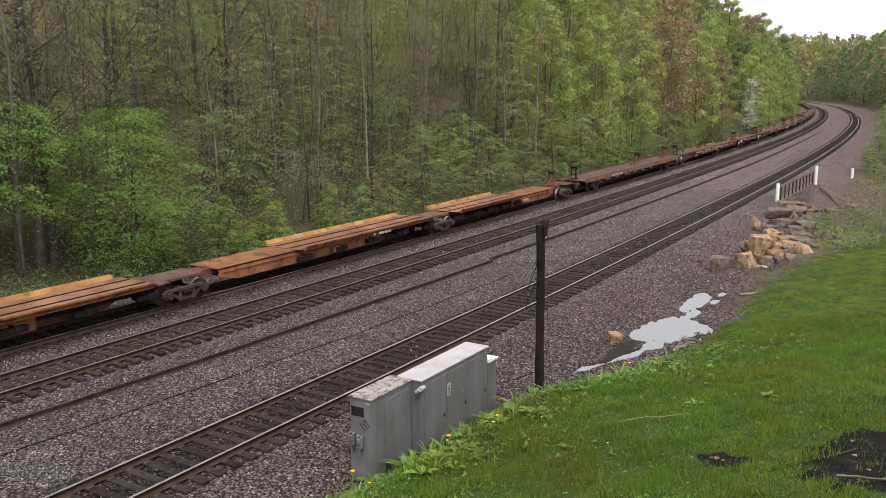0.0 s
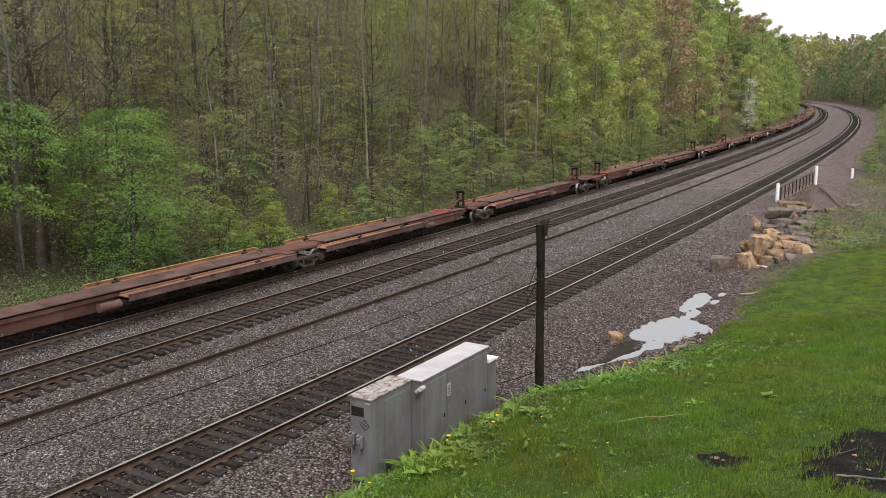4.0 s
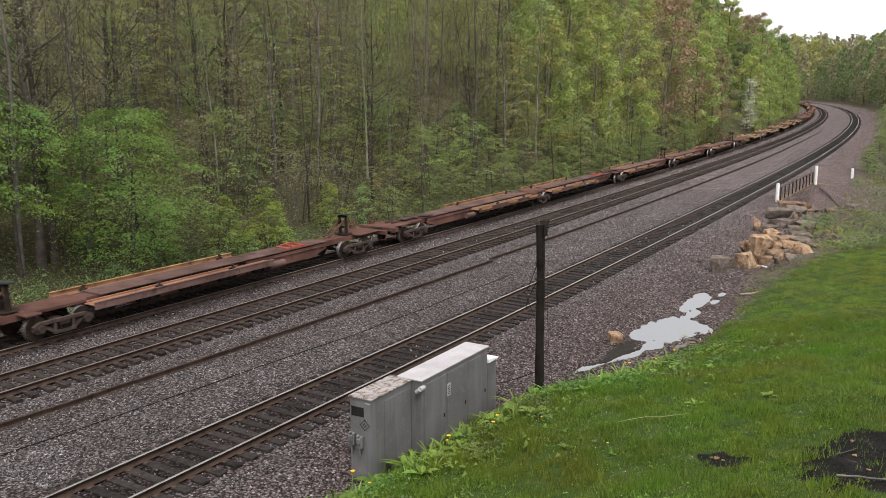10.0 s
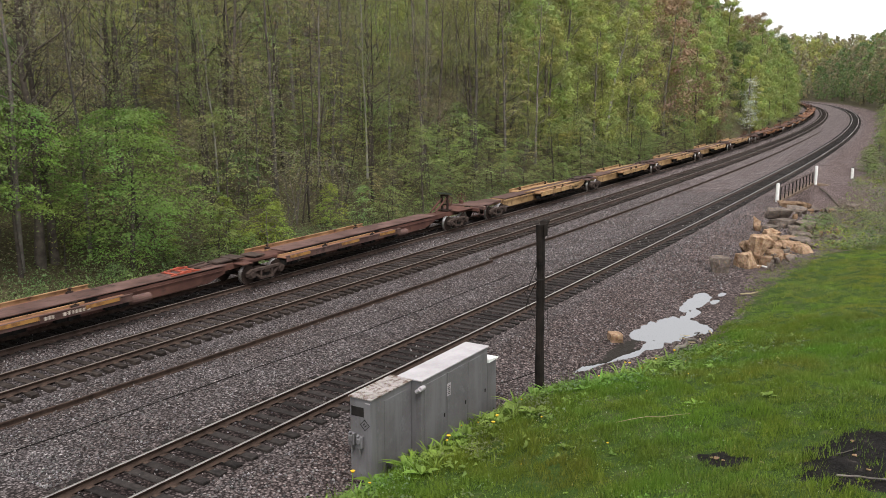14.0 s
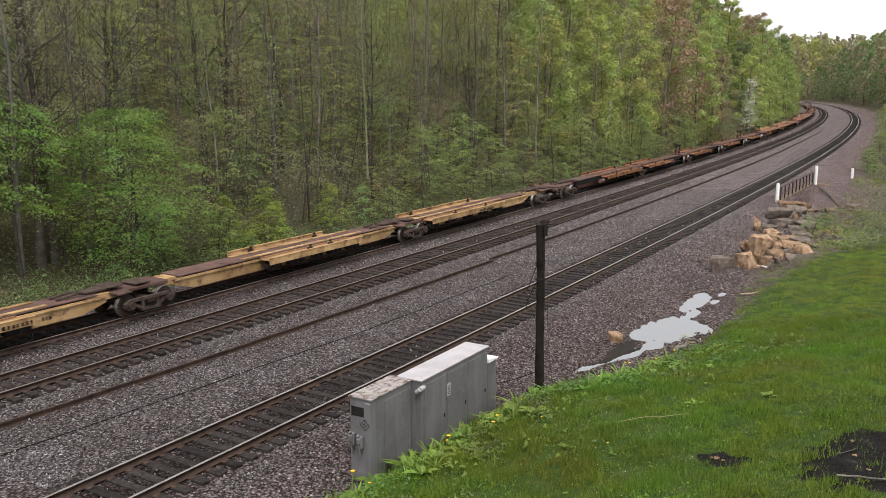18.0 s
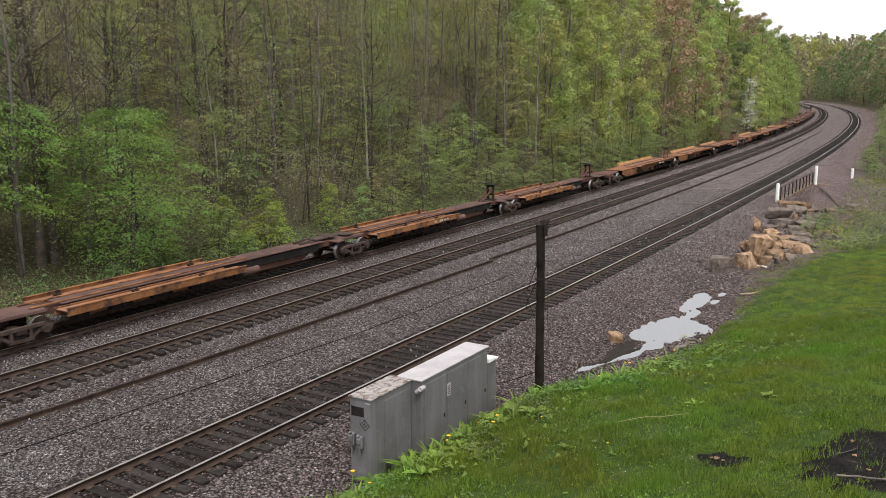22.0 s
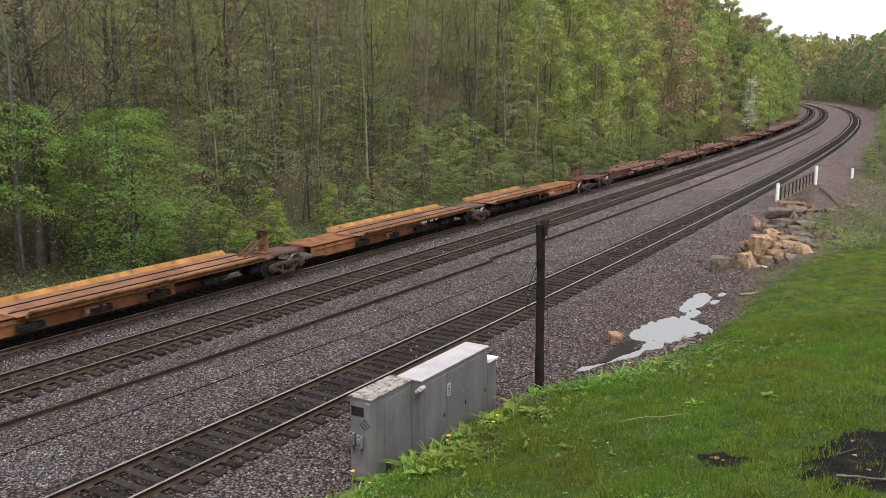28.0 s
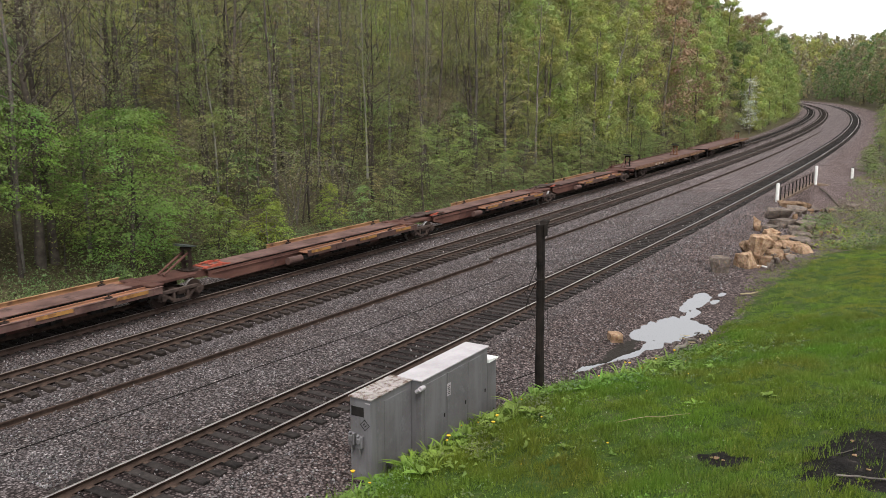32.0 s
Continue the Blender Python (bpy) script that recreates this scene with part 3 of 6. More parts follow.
# ---- loose stones that give the ballast its relief ----
def ballast_stones():
    rng = np.random.default_rng(5)
    n = 56000
    s = -2 + 62 * rng.random(n) ** 1.7
    d = -6.0 + 22.5 * rng.random(n)
    on_tie = np.zeros(n, bool)
    for c in (0.0, TRACK_B, TRACK_A):
        on_tie |= (abs(d - c) < 1.35) & (rng.random(n) < 0.8)
    keep = ~on_tie & (puddle_depth(s, d) < 0.1) & (np.hypot((s - 14.9) / 2.0, (d + 5.25) / 0.5) > 0.9) & (-d < toe(s) + 0.2)
    s, d = s[keep], d[keep]
    n = len(s)
    r = rng.uniform(0.014, 0.038, n) * (1 + (s > 25) * 0.5)
    x, y = plan(s, d)
    z = height(s, d) + r * 0.35
    octa = np.array([(1, 0, 0), (0, 1, 0), (-1, 0, 0), (0, -1, 0), (0, 0, 1), (0, 0, -0.8)], float)
    vs = octa[None] * (1 + rng.uniform(-0.35, 0.35, (n, 6, 3))) * r[:, None, None] * rng.uniform(0.7, 1.3, (n, 1, 3))
    a = rng.uniform(0, 6.28, n)
    ca, sa = np.cos(a)[:, None], np.sin(a)[:, None]
    vx, vy = vs[..., 0] * ca - vs[..., 1] * sa, vs[..., 0] * sa + vs[..., 1] * ca
    v = np.stack([vx + x[:, None], vy + y[:, None], vs[..., 2] + z[:, None]], -1)
    of = np.array([(0, 1, 4), (1, 2, 4), (2, 3, 4), (3, 0, 4), (1, 0, 5), (2, 1, 5), (3, 2, 5), (0, 3, 5)])
    f = (np.arange(n)[:, None, None] * 6 + of[None]).reshape(-1, 3)
    ob = new("ballast_stones", fast_mesh("ballast_stones", v.reshape(-1, 3), f, M_STONES))
    tagged(ob, "loose grey and white crushed stones on the track bed", "gravel", kind="stuff")


ballast_stones()


# ---- the puddle ----
def build_puddle():
    m, n, l, p = nodes_of("puddle_water")
    p.inputs["Base Color"].default_value = (0.02, 0.02, 0.018, 1)
    p.inputs["Roughness"].default_value = 0.03
    p.inputs["IOR"].default_value = 2.5
    p.inputs["Specular IOR Level"].default_value = 1.0
    geo = n.new("ShaderNodeNewGeometry")
    nz = noise_of(n, l, geo.outputs["Position"], 6.0, 3.0)
    bump_of(n, l, nz.outputs["Fac"], 0.04, 0.01, p)
    ss, dd = np.arange(10.2, 26.2, 0.5), np.arange(-8.2, -4.4, 0.38)
    S, D = np.meshgrid(ss, dd, indexing="ij")
    X, Y = plan(S, D)
    k = len(dd)
    i, j = np.meshgrid(np.arange(len(ss) - 1), np.arange(k - 1), indexing="ij")
    f = np.stack([i * k + j, (i + 1) * k + j, (i + 1) * k + j + 1, i * k + j + 1], -1).reshape(-1, 4)
    me = fast_mesh("water", np.stack([X, Y, np.full_like(X, -0.575)], -1).reshape(-1, 3), f, m)
    tagged(new("water", me), "still rain puddle reflecting the pale sky", "puddle", kind="structure")


build_puddle()

# ---- the train: articulated spine cars and long flat cars ----
SPEED = 20.75
MESHES = {}


def shared(key, make):
    """One mesh for all alike parts."""
    if key not in MESHES:
        MESHES[key] = make()
    return MESHES[key]


def side_frame():
    """Cast truck side: top chord, sloping legs, columns and spring seat, with open windows between."""
    bm = bmesh.new()
    add_prism(bm, ((-1.16, 0.40), (-1.16, 0.56), (-0.9, 0.68), (0.9, 0.68), (1.16, 0.56), (1.16, 0.40), (0.84, 0.57), (-0.84, 0.57)), -0.08, 0.08)
    for k in (-1, 1):
        add_prism(bm, ((k * 0.92, 0.56), (k * 0.76, 0.56), (k * 0.34, 0.30), (k * 0.40, 0.20)), -0.06, 0.06)
        add_prism(bm, ((k * 0.40, 0.60), (k * 0.30, 0.60), (k * 0.30, 0.26), (k * 0.40, 0.26)), -0.07, 0.07)
        add_prism(bm, ((k * 1.18, 0.56), (k * 0.98, 0.62), (k * 0.72, 0.56), (k * 0.76, 0.34), (k * 1.0, 0.28), (k * 1.14, 0.36)), -0.05, 0.05)
    add_prism(bm, ((-0.44, 0.17), (-0.44, 0.28), (0.44, 0.28), (0.44, 0.17)), -0.09, 0.09)
    return bm_mesh("side_frame", bm, M_SIDEFRAME)


def wheelset():
    bm = bmesh.new()
    add_rod(bm, (0, -1.0, 0), (0, 1.0, 0), 0.075, n=10)
    for side in (-1, 1):
        y = side * 0.7175
        add_rod(bm, (0, y - side * 0.03, 0), (0, y + side * 0.09, 0), 0.42, n=28)
        add_rod(bm, (0, y - side * 0.055, 0), (0, y - side * 0.03, 0), 0.445, n=28)
        add_rod(bm, (0, y + side * 0.09, 0), (0, y + side * 0.13, 0), 0.15, n=12)
    me = bm_mesh("wheelset", bm, M_TRUCK)
    me.materials.append(M_TREAD)
    for p in me.polygons:
        c = p.center
        if abs(p.normal.y) < 0.3 and math.hypot(c.x, c.z) > 0.38:
            p.material_index = 1
    return me


def add_truck(base, x):
    """A four-wheel truck under x, with its own pieces."""
    bm = bmesh.new()
    add_box(bm, -0.2, 0.2, -1.15, 1.15, 0.42, 0.62, 0.03)
    add_rod(bm, (0, 0, 0.6), (0, 0, 0.78), 0.22)
    truck = child("truck", shared("bolster", lambda: bm_mesh("truck", bm, M_TRUCK)), base, pose(x, 0, 0), "grimy cast-steel four-wheel truck")
    for y in (-1.02, 1.02):
        child("side_frame", shared("side_frame", side_frame), truck, pose(0, y, 0))

    def springs():
        b = bmesh.new()
        for dx in (-0.1, 0.0, 0.1):
            add_rod(b, (dx, 0, 0.25), (dx, 0, 0.6), 0.08)
        return bm_mesh("spring_nest", b, M_DARK)

    for sy in (-1.02, 1.02):
        child("spring_nest", shared("springs", springs), truck, pose(0, sy, 0))
    for dx in (-0.89, 0.89):
        child("wheelset", shared("wheelset", wheelset), truck, pose(dx, 0, 0.42), "wheels with bright worn treads")

    def bearings():
        b = bmesh.new()
        add_rod(b, (0, -0.06, 0.44), (0, 0.06, 0.44), 0.13, n=12)
        return bm_mesh("bearing_cap", b, M_SIDEFRAME)

    for sx in (-0.89, 0.89):
        for sy in (-1.1, 1.1):
            child("bearing_cap", shared("bearings", bearings), truck, pose(sx, sy, 0))


def add_hitch(base, x, plate_up, colour, deck=1.0):
    """A trailer hitch, standing or folded down; the diagonal brace runs forward."""
    if plate_up:
        def stand():
            b = bmesh.new()
            for y in (-0.20, 0.20):
                add_prism(b, ((-0.06, deck), (0.16, deck), (0.07, deck + 0.95), (-0.05, deck + 0.95)), y - 0.035, y + 0.035)
            add_box(b, -0.06, 0.10, -0.22, 0.22, deck + 0.34, deck + 0.42, 0.01)
            add_box(b, -0.09, 0.11, -0.26, 0.26, deck + 0.88, deck + 0.98, 0.015)
            add_box(b, -0.25, 0.35, -0.34, 0.34, deck + 0.004, deck + 0.05, 0.01)
            return bm_mesh("hitch", b, colour)

        hitch = child("hitch", shared(("stand", colour.name, deck), stand), base, pose(x, 0, 0), "raised trailer hitch stand")

        def head():
            b = bmesh.new()
            out = [(math.cos(a) * 0.46, math.sin(a) * 0.45) for a in np.linspace(0.5, 2 * math.pi - 0.5, 12)]
            lo = [b.verts.new((px, py, deck + 1.02 - 0.16 * px)) for px, py in out]
            hi = [b.verts.new((px, py, deck + 1.08 - 0.20 * px)) for px, py in out]
            b.faces.new(lo[::-1])
            b.faces.new(hi)
            for i in range(12):
                b.faces.new((lo[i], lo[(i + 1) % 12], hi[(i + 1) % 12], hi[i]))
            return bm_mesh("hitch_plate", b, M_BLACKPLATE)

        child("hitch_plate", shared(("head", deck), head), hitch, None, "black greased hitch plate")

        def brace():
            b = bmesh.new()
            for y in (-0.16, 0.16):
                add_rod(b, (-1.35, y, deck + 0.05), (-0.05, y, deck + 0.75), 0.055, n=6)
            return bm_mesh("diagonal_brace", b, M_RUSTBROWN if colour is not M_RED else M_RED)

        child("diagonal_brace", shared(("brace", colour.name, deck), brace), hitch)
    else:
        def folded():
            b = bmesh.new()
            add_box(b, -0.8, 0.2, -0.28, 0.28, deck + 0.02, deck + 0.12, 0.03)
            add_box(b, 0.1, 0.8, -0.45, 0.45, deck + 0.10, deck + 0.16, 0.03)
            add_box(b, 1.2, 1.9, -0.6, 0.3, deck + 0.04, deck + 0.10, 0.02)
            for y in (-0.2, 0.2):
                add_rod(b, (-1.9, y, deck + 0.06), (-1.0, y, deck + 0.12), 0.05, n=6)
            return bm_mesh("folded_hitch", b, M_SIDEFRAME)

        child("folded_hitch", shared(("folded", deck), folded), base, pose(x, 0, 0), "dark folded trailer hitch")


def add_letters(base, x0, x1, y, z, material, seed, hgt=0.14):
    """Unreadable car markings as plain bars."""
    rng = random.Random(seed)
    b = bmesh.new()
    x = x0
    while x < x1:
        w = rng.uniform(0.06, 0.13)
        add_box(b, x, x + w, y - 0.004, y + 0.004, z - hgt / 2, z + hgt / 2 * rng.uniform(0.6, 1))
        x += w + rng.uniform(0.04, 0.09) + (0.3 if rng.random() < 0.15 else 0)
    tagged(part("marking", b, material, base, "pale car lettering"), kind="stuff")


def platform(kind, L, front, rear, number, hitch):
    """One platform of an articulated spine car. x runs back along the train from the front truck at 0 to the rear one at L."""
    # the last platform of an orange car has its pan at the front, the others at the rear
    pan_front = kind == "orange" and rear
    # the leading platform of a spine car has its ledges at the rear, the followers at the front
    back = kind == "umber" or front and kind in ("brown", "marked", "gold")
    wide_front = kind in ("brown", "marked", "gold") and not back or pan_front
    half = 0.86 if kind == "orange" else 0.56
    body, deck, ledge = {"brown": (M_RUSTBROWN, M_DECKBROWN, M_PAN), "umber": (M_RUSTBROWN, M_DECKBROWN, M_PAN), "marked": (M_RUSTBROWN, M_DECKBROWN, M_PAN), "orange": (M_RUSTBROWN, M_PAN, M_YELLOW),
                         "yellow": (M_BUFF, M_DECKBROWN, M_TAN), "gold": (M_RUSTBROWN, M_DECKBROWN, M_PAN)}[kind]
    words = {"brown": "oxide-brown articulated spine car platform with worn side ledges", "marked": "brown spine car platform with yellow-marked ledges", "umber": "oxide-brown spine car platform with a red folding ramp",
             "orange": "orange-brown spine car platform with yellow deck edges", "yellow": "faded yellow spine car platform with stepped ledges", "gold": "brown spine car platform with amber rusted ledges"}[kind]
    ob = thing("spine_car_platform", Matrix(), words, "railway wagon", "empty train")
    xa = -2.3 if front else 0.75
    xb = L + 2.3 if rear else L - 0.75

    def sill():
        b = bmesh.new()
        z1 = 0.98
        out = ((xa + 0.2, 0.72), (xa, 0.78), (xa, z1), (xb, z1), (xb, 0.78), (xb - 0.2, 0.72), (L - 2.6, 0.70), (L - 3.4, 0.32), (3.4, 0.32), (2.6, 0.70))
        add_prism(b, out, -0.36, 0.36)
        return bm_mesh("center_sill", b, body)

    child("center_sill", shared(("sill", kind, L, front, rear), sill), ob)

    def web():
        # deep box girder with a flanged top, on the length without ledges
        b = bmesh.new()
        a, c = (9.4, L - 2.0) if wide_front else (2.0, L - 8.6 if back else L - 6.4)
        if kind in ("yellow", "gold"):
            xs = L - 9.6 if back else 1.6
            xe = L - 1.6 if kind == "yellow" or back else 9.6
            for y in (-0.60, 0.54):
                add_prism(b, ((xs, 0.70), (xs, 0.94), (xe, 0.94), (xe, 0.70), (xe - 1.0, 0.42), (xs + 1.0, 0.42)), y, y + 0.06)
                add_prism(b, ((xs, 0.86), (xs, 0.90), (xe, 0.90), (xe, 0.86)), y - 0.06, y + 0.12)
            return bm_mesh("side_girder", b, M_AMBER if kind == "gold" else body)
        out = ((a + (0 if wide_front else 0.9), 0.40), (a, 0.62 if not wide_front else 0.40), (a, 0.93), (c, 0.93), (c, 0.66 if wide_front else 0.40), (c - 1.0, 0.40)) if wide_front else ((a + 1.0, 0.40), (a, 0.66), (a, 0.93), (c, 0.93), (c, 0.40))
        for y in (-half + 0.02, half - 0.08):
            add_prism(b, out, y, y + 0.06)
            add_prism(b, ((a + 0.2, 0.80), (a + 0.2, 0.83), (c - 0.2, 0.83), (c - 0.2, 0.80)), y - 0.05, y + 0.11)
        return bm_mesh("side_girder", b, M_ORANGE if kind == "orange" else body)

    child("side_girder", shared(("web", kind, L, wide_front), web), ob)

    def top():
        b = bmesh.new()
        add_box(b, 1.9, L - 1.9, -half, half, 0.985, 1.03, 0.01)
        return bm_mesh("deck", b, M_ORANGE if kind == "orange" else deck)

    child("deck", shared(("deck", kind, L), top), ob)
    w0, w1 = {"yellow": (1.4, 10.6) if rear else (6.4, 13.2), "gold": (1.6, 10.2), "orange": (1.4, 10.6) if pan_front else (L - 13.2, L - 1.4)}.get(kind, (1.1, 10.3))
    if back:
        w0, w1 = L - 10.4, L - 1.1
    ly = 1.30
    if kind == "orange":
        def wide():
            b = bmesh.new()
            add_box(b, w0, w1, -1.10, 1.10, 1.032, 1.06, 0.008)
            return bm_mesh("pan_floor", b, M_PAN)

        child("pan_floor", shared(("wide", L, pan_front), wide), ob, None, "rust-brown trailer pan floor")
        for side in (-1, 1):
            def rim(side=side):
                # flared rim: leans outward
                b = bmesh.new()
                y = lambda v: side * v
                sect = ((1.10, 1.03), (1.31, 1.21), (1.35, 1.21), (1.35, 1.15), (1.20, 1.0), (1.20, 0.96), (1.10, 0.96))
                ends = []
                for x in (w0 + 0.3, w1 - 0.3):
                    ends.append([b.verts.new((x, y(q), z)) for q, z in sect])
                b.faces.new(ends[0])
                b.faces.new(ends[1][::-1])
                for k in range(len(sect)):
                    n2 = (k + 1) % len(sect)
                    b.faces.new((ends[0][k], ends[0][n2], ends[1][n2], ends[1][k]))
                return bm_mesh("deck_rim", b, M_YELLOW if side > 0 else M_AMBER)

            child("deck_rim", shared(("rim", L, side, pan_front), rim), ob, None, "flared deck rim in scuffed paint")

            def rib(side=side):
                b = bmesh.new()
                y0, y1 = sorted((side * 0.42, side * 0.50))
                add_box(b, w0 + 0.1, w1 - 0.1, y0, y1, 1.06, 1.09, 0.006)
                return bm_mesh("floor_rib", b, M_DARK)

            child("floor_rib", shared(("floor_rib", L, side, pan_front), rib), ob)
    else:
        lift = {"yellow": 0.07, "gold": 0.03}.get(kind, 0.0)
        for side in (-1, 1):
            def led(side=side):
                b = bmesh.new()
                y0, y1 = sorted((side * 0.70, side * (ly - 0.03)))
                add_box(b, w0, w1, y0, y1, 0.84 + lift, 0.88 + lift, 0.01)
                return bm_mesh("side_ledge", b, ledge)

            child("side_ledge", shared(("ledge", kind, L, side, w0), led), ob, None, "scuffed trailer wheel ledge")

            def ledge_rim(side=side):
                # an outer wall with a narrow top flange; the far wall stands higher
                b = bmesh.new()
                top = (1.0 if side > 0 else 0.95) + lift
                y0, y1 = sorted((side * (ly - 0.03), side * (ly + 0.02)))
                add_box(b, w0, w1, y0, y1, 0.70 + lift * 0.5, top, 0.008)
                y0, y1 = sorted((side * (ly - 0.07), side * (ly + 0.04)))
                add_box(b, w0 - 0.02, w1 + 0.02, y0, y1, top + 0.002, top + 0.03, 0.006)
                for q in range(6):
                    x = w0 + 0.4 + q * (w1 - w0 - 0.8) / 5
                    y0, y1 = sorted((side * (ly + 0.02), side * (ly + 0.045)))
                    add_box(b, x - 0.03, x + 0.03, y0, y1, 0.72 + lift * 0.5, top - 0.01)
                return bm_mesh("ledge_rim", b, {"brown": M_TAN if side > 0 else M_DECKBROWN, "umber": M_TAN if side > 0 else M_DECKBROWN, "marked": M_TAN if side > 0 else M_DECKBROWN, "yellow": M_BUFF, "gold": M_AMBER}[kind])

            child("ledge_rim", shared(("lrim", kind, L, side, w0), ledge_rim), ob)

            def guide(side=side):
                b = bmesh.new()
                y0, y1 = sorted((side * 0.66, side * 0.71))
                add_box(b, w0 + 0.1, w1 - (1.6 if wide_front else 0.3), y0, y1, 0.80 + lift, 0.95 + lift, 0.01)
                return bm_mesh("guide_rail", b, {"gold": M_AMBER, "brown": M_PAN, "umber": M_PAN}.get(kind, M_TAN))

            child("guide_rail", shared(("guide", kind, L, side, w0), guide), ob)
            if kind in ("yellow", "gold"):
                def plank(side=side):
                    b = bmesh.new()
                    y0, y1 = sorted((side * 0.30, side * (0.50 if kind == "yellow" else 0.40)))
                    add_box(b, w0 - 0.8, w1 + 1.0, y0, y1, 1.034, 1.08, 0.01)
                    return bm_mesh("deck_rib", b, M_BUFF if kind == "yellow" else M_AMBER)

                child("deck_rib", shared(("rib", kind, L, side, w0), plank), ob)

    if kind != "orange":
        def clamp():
            b = bmesh.new()
            add_box(b, -0.16, 0.16, -0.09, 0.09, 0.0, 0.10, 0.02)
            add_rod(b, (0, -0.05, 0.08), (0.10, 0.05, 0.20), 0.03, n=6)
            add_box(b, -0.06, 0.12, -0.05, 0.05, 0.16, 0.22, 0.015)
            return bm_mesh("ledge_clamp", b, M_TRUCK)

        for x, y in ((w0 + 3.1, -1.0), (w1 - 2.2, -1.0), (w0 + 1.2, 1.0), (w1 - 1.0, 1.0)):
            child("ledge_clamp", shared("ledge_clamp", clamp), ob, pose(x, y, 0.882 + lift, 0, 0, 20))

    # added dark block that stops light and deepens the shade under the deck
    def under():
        b = bmesh.new()
        add_box(b, 2.3, L - 2.3, -0.50, 0.50, 0.60, 0.93, 0.02)
        return bm_mesh("underframe", b, M_DARK)

    child("underframe", shared(("under", L), under), ob)

    def bearer():
        b = bmesh.new()
        add_prism(b, ((-0.06, 0.0), (0.06, 0.0), (0.06, 0.25), (-0.06, 0.25)), -1.24, 1.24)
        for y in (-1.0, 1.0):
            add_box(b, -0.5, 0.5, y - 0.12, y + 0.12, -0.02, 0.2, 0.03)
        return bm_mesh("cross_bearer", b, M_DARK)

    for k in range(5):
        child("cross_bearer", shared("bearer", bearer), ob, pose(w0 + 0.5 + k * (w1 - w0 - 1.0) / 4, 0, 0.53))

    def box_under():
        b = bmesh.new()
        add_rod(b, (-0.45, -0.95, 0.62), (0.45, -0.95, 0.62), 0.17, n=14)
        return bm_mesh("air_reservoir", b, deck)

    child("air_reservoir", shared(("tank", kind), box_under), ob, pose(w0 - 0.6 if back else w1 + 0.6 if wide_front else w0 + 3.0, 0, 0))

    def yoke():
        b = bmesh.new()
        add_box(b, -1.1, 1.1, -0.62, 0.62, 0.80, 0.95, 0.03)
        add_box(b, -1.5, -0.9, -0.95, 0.95, 0.84, 0.92, 0.02)
        return bm_mesh("end_plate", b, M_RUSTBROWN if kind in ("brown", "marked", "umber") else M_DECKBROWN)

    child("end_plate", shared(("yoke", kind in ("brown", "marked", "umber")), yoke), ob, pose(0.2, 0, 0.06), "greasy plate over the shared truck")
    add_truck(ob, 0)
    if rear:
        add_truck(ob, L)
    for at, on in ((-2.3, front), (L + 2.3, rear)):
        if on:
            sg = -1 if at < 0 else 1

            def coupler(sg=sg):
                b = bmesh.new()
                add_box(b, *sorted((0, sg * 0.65)), -0.08, 0.08, 0.78, 0.92, 0.02)
                add_box(b, *sorted((sg * 0.5, sg * 0.85)), -0.17, 0.17, 0.70, 1.0, 0.04)
                return bm_mesh("coupler", b, M_TRUCK)

            child("coupler", shared(("coupler", sg), coupler), ob, pose(at, 0, 0))

            def end_sill(sg=sg):
                b = bmesh.new()
                add_box(b, *sorted((0, -sg * 0.25)), -1.25, 1.25, 0.80, 1.02, 0.02)
                add_box(b, *sorted((-sg * 0.25, -sg * 2.0)), -0.9, 0.9, 0.985, 1.03, 0.01)
                add_rod(b, (-sg * 0.05, -1.15, 0.45), (-sg * 0.05, -1.15, 0.85), 0.02, n=6)
                add_rod(b, (-sg * 0.05, -0.85, 0.45), (-sg * 0.05, -0.85, 0.85), 0.02, n=6)
                add_rod(b, (-sg * 0.05, -1.15, 0.5), (-sg * 0.05, -0.85, 0.5), 0.02, n=6)
                return bm_mesh("end_sill", b, M_DECKBROWN if kind in ("yellow", "gold") else body)

            child("end_sill", shared(("endsill", kind, sg), end_sill), ob, pose(at, 0, 0))

            def brake_wheel(sg=sg):
                b = bmesh.new()
                for q in range(16):
                    a0, a1 = q * math.pi / 8, (q + 1) * math.pi / 8
                    add_rod(b, (0, 0.27 * math.cos(a0), 0.27 * math.sin(a0)), (0, 0.27 * math.cos(a1), 0.27 * math.sin(a1)), 0.025, n=6)
                for q in range(4):
                    add_rod(b, (0, 0, 0), (0, 0.26 * math.cos(q * 1.571), 0.26 * math.sin(q * 1.571)), 0.018, n=5)
                add_rod(b, (0, 0, -0.35), (0, 0, 0), 0.03, n=6)
                add_box(b, -0.1, 0.1, -0.12, 0.12, -0.4, -0.15, 0.02)
                return bm_mesh("brake_wheel", b, M_RUSTBROWN)

            child("brake_wheel", shared("brake_wheel", brake_wheel), ob, pose(at - sg * 0.5, 0.75, 1.40), "rusty hand brake wheel")

            def hose(sg=sg):
                b = bmesh.new()
                last = None
                for q in range(7):
                    t = q / 6
                    p = (sg * 0.7 * t, 0.3, 0.75 - 0.9 * t * (1 - t) * 1.6 - 0.1 * t)
                    if last:
                        add_rod(b, last, p, 0.028, n=6)
                    last = p
                return bm_mesh("air_hose", b, M_DARK)

            child("air_hose", shared(("hose", sg), hose), ob, pose(at, 0, 0))
    if hitch:
        at = 1.3 if kind == "umber" else 0.7 if back else L - 0.5 if kind == "orange" else L + 0.05 if rear else L - 1.45
        add_hitch(ob, at, hitch == "up", M_ORANGE if kind == "orange" else M_TRUCK, 1.03)
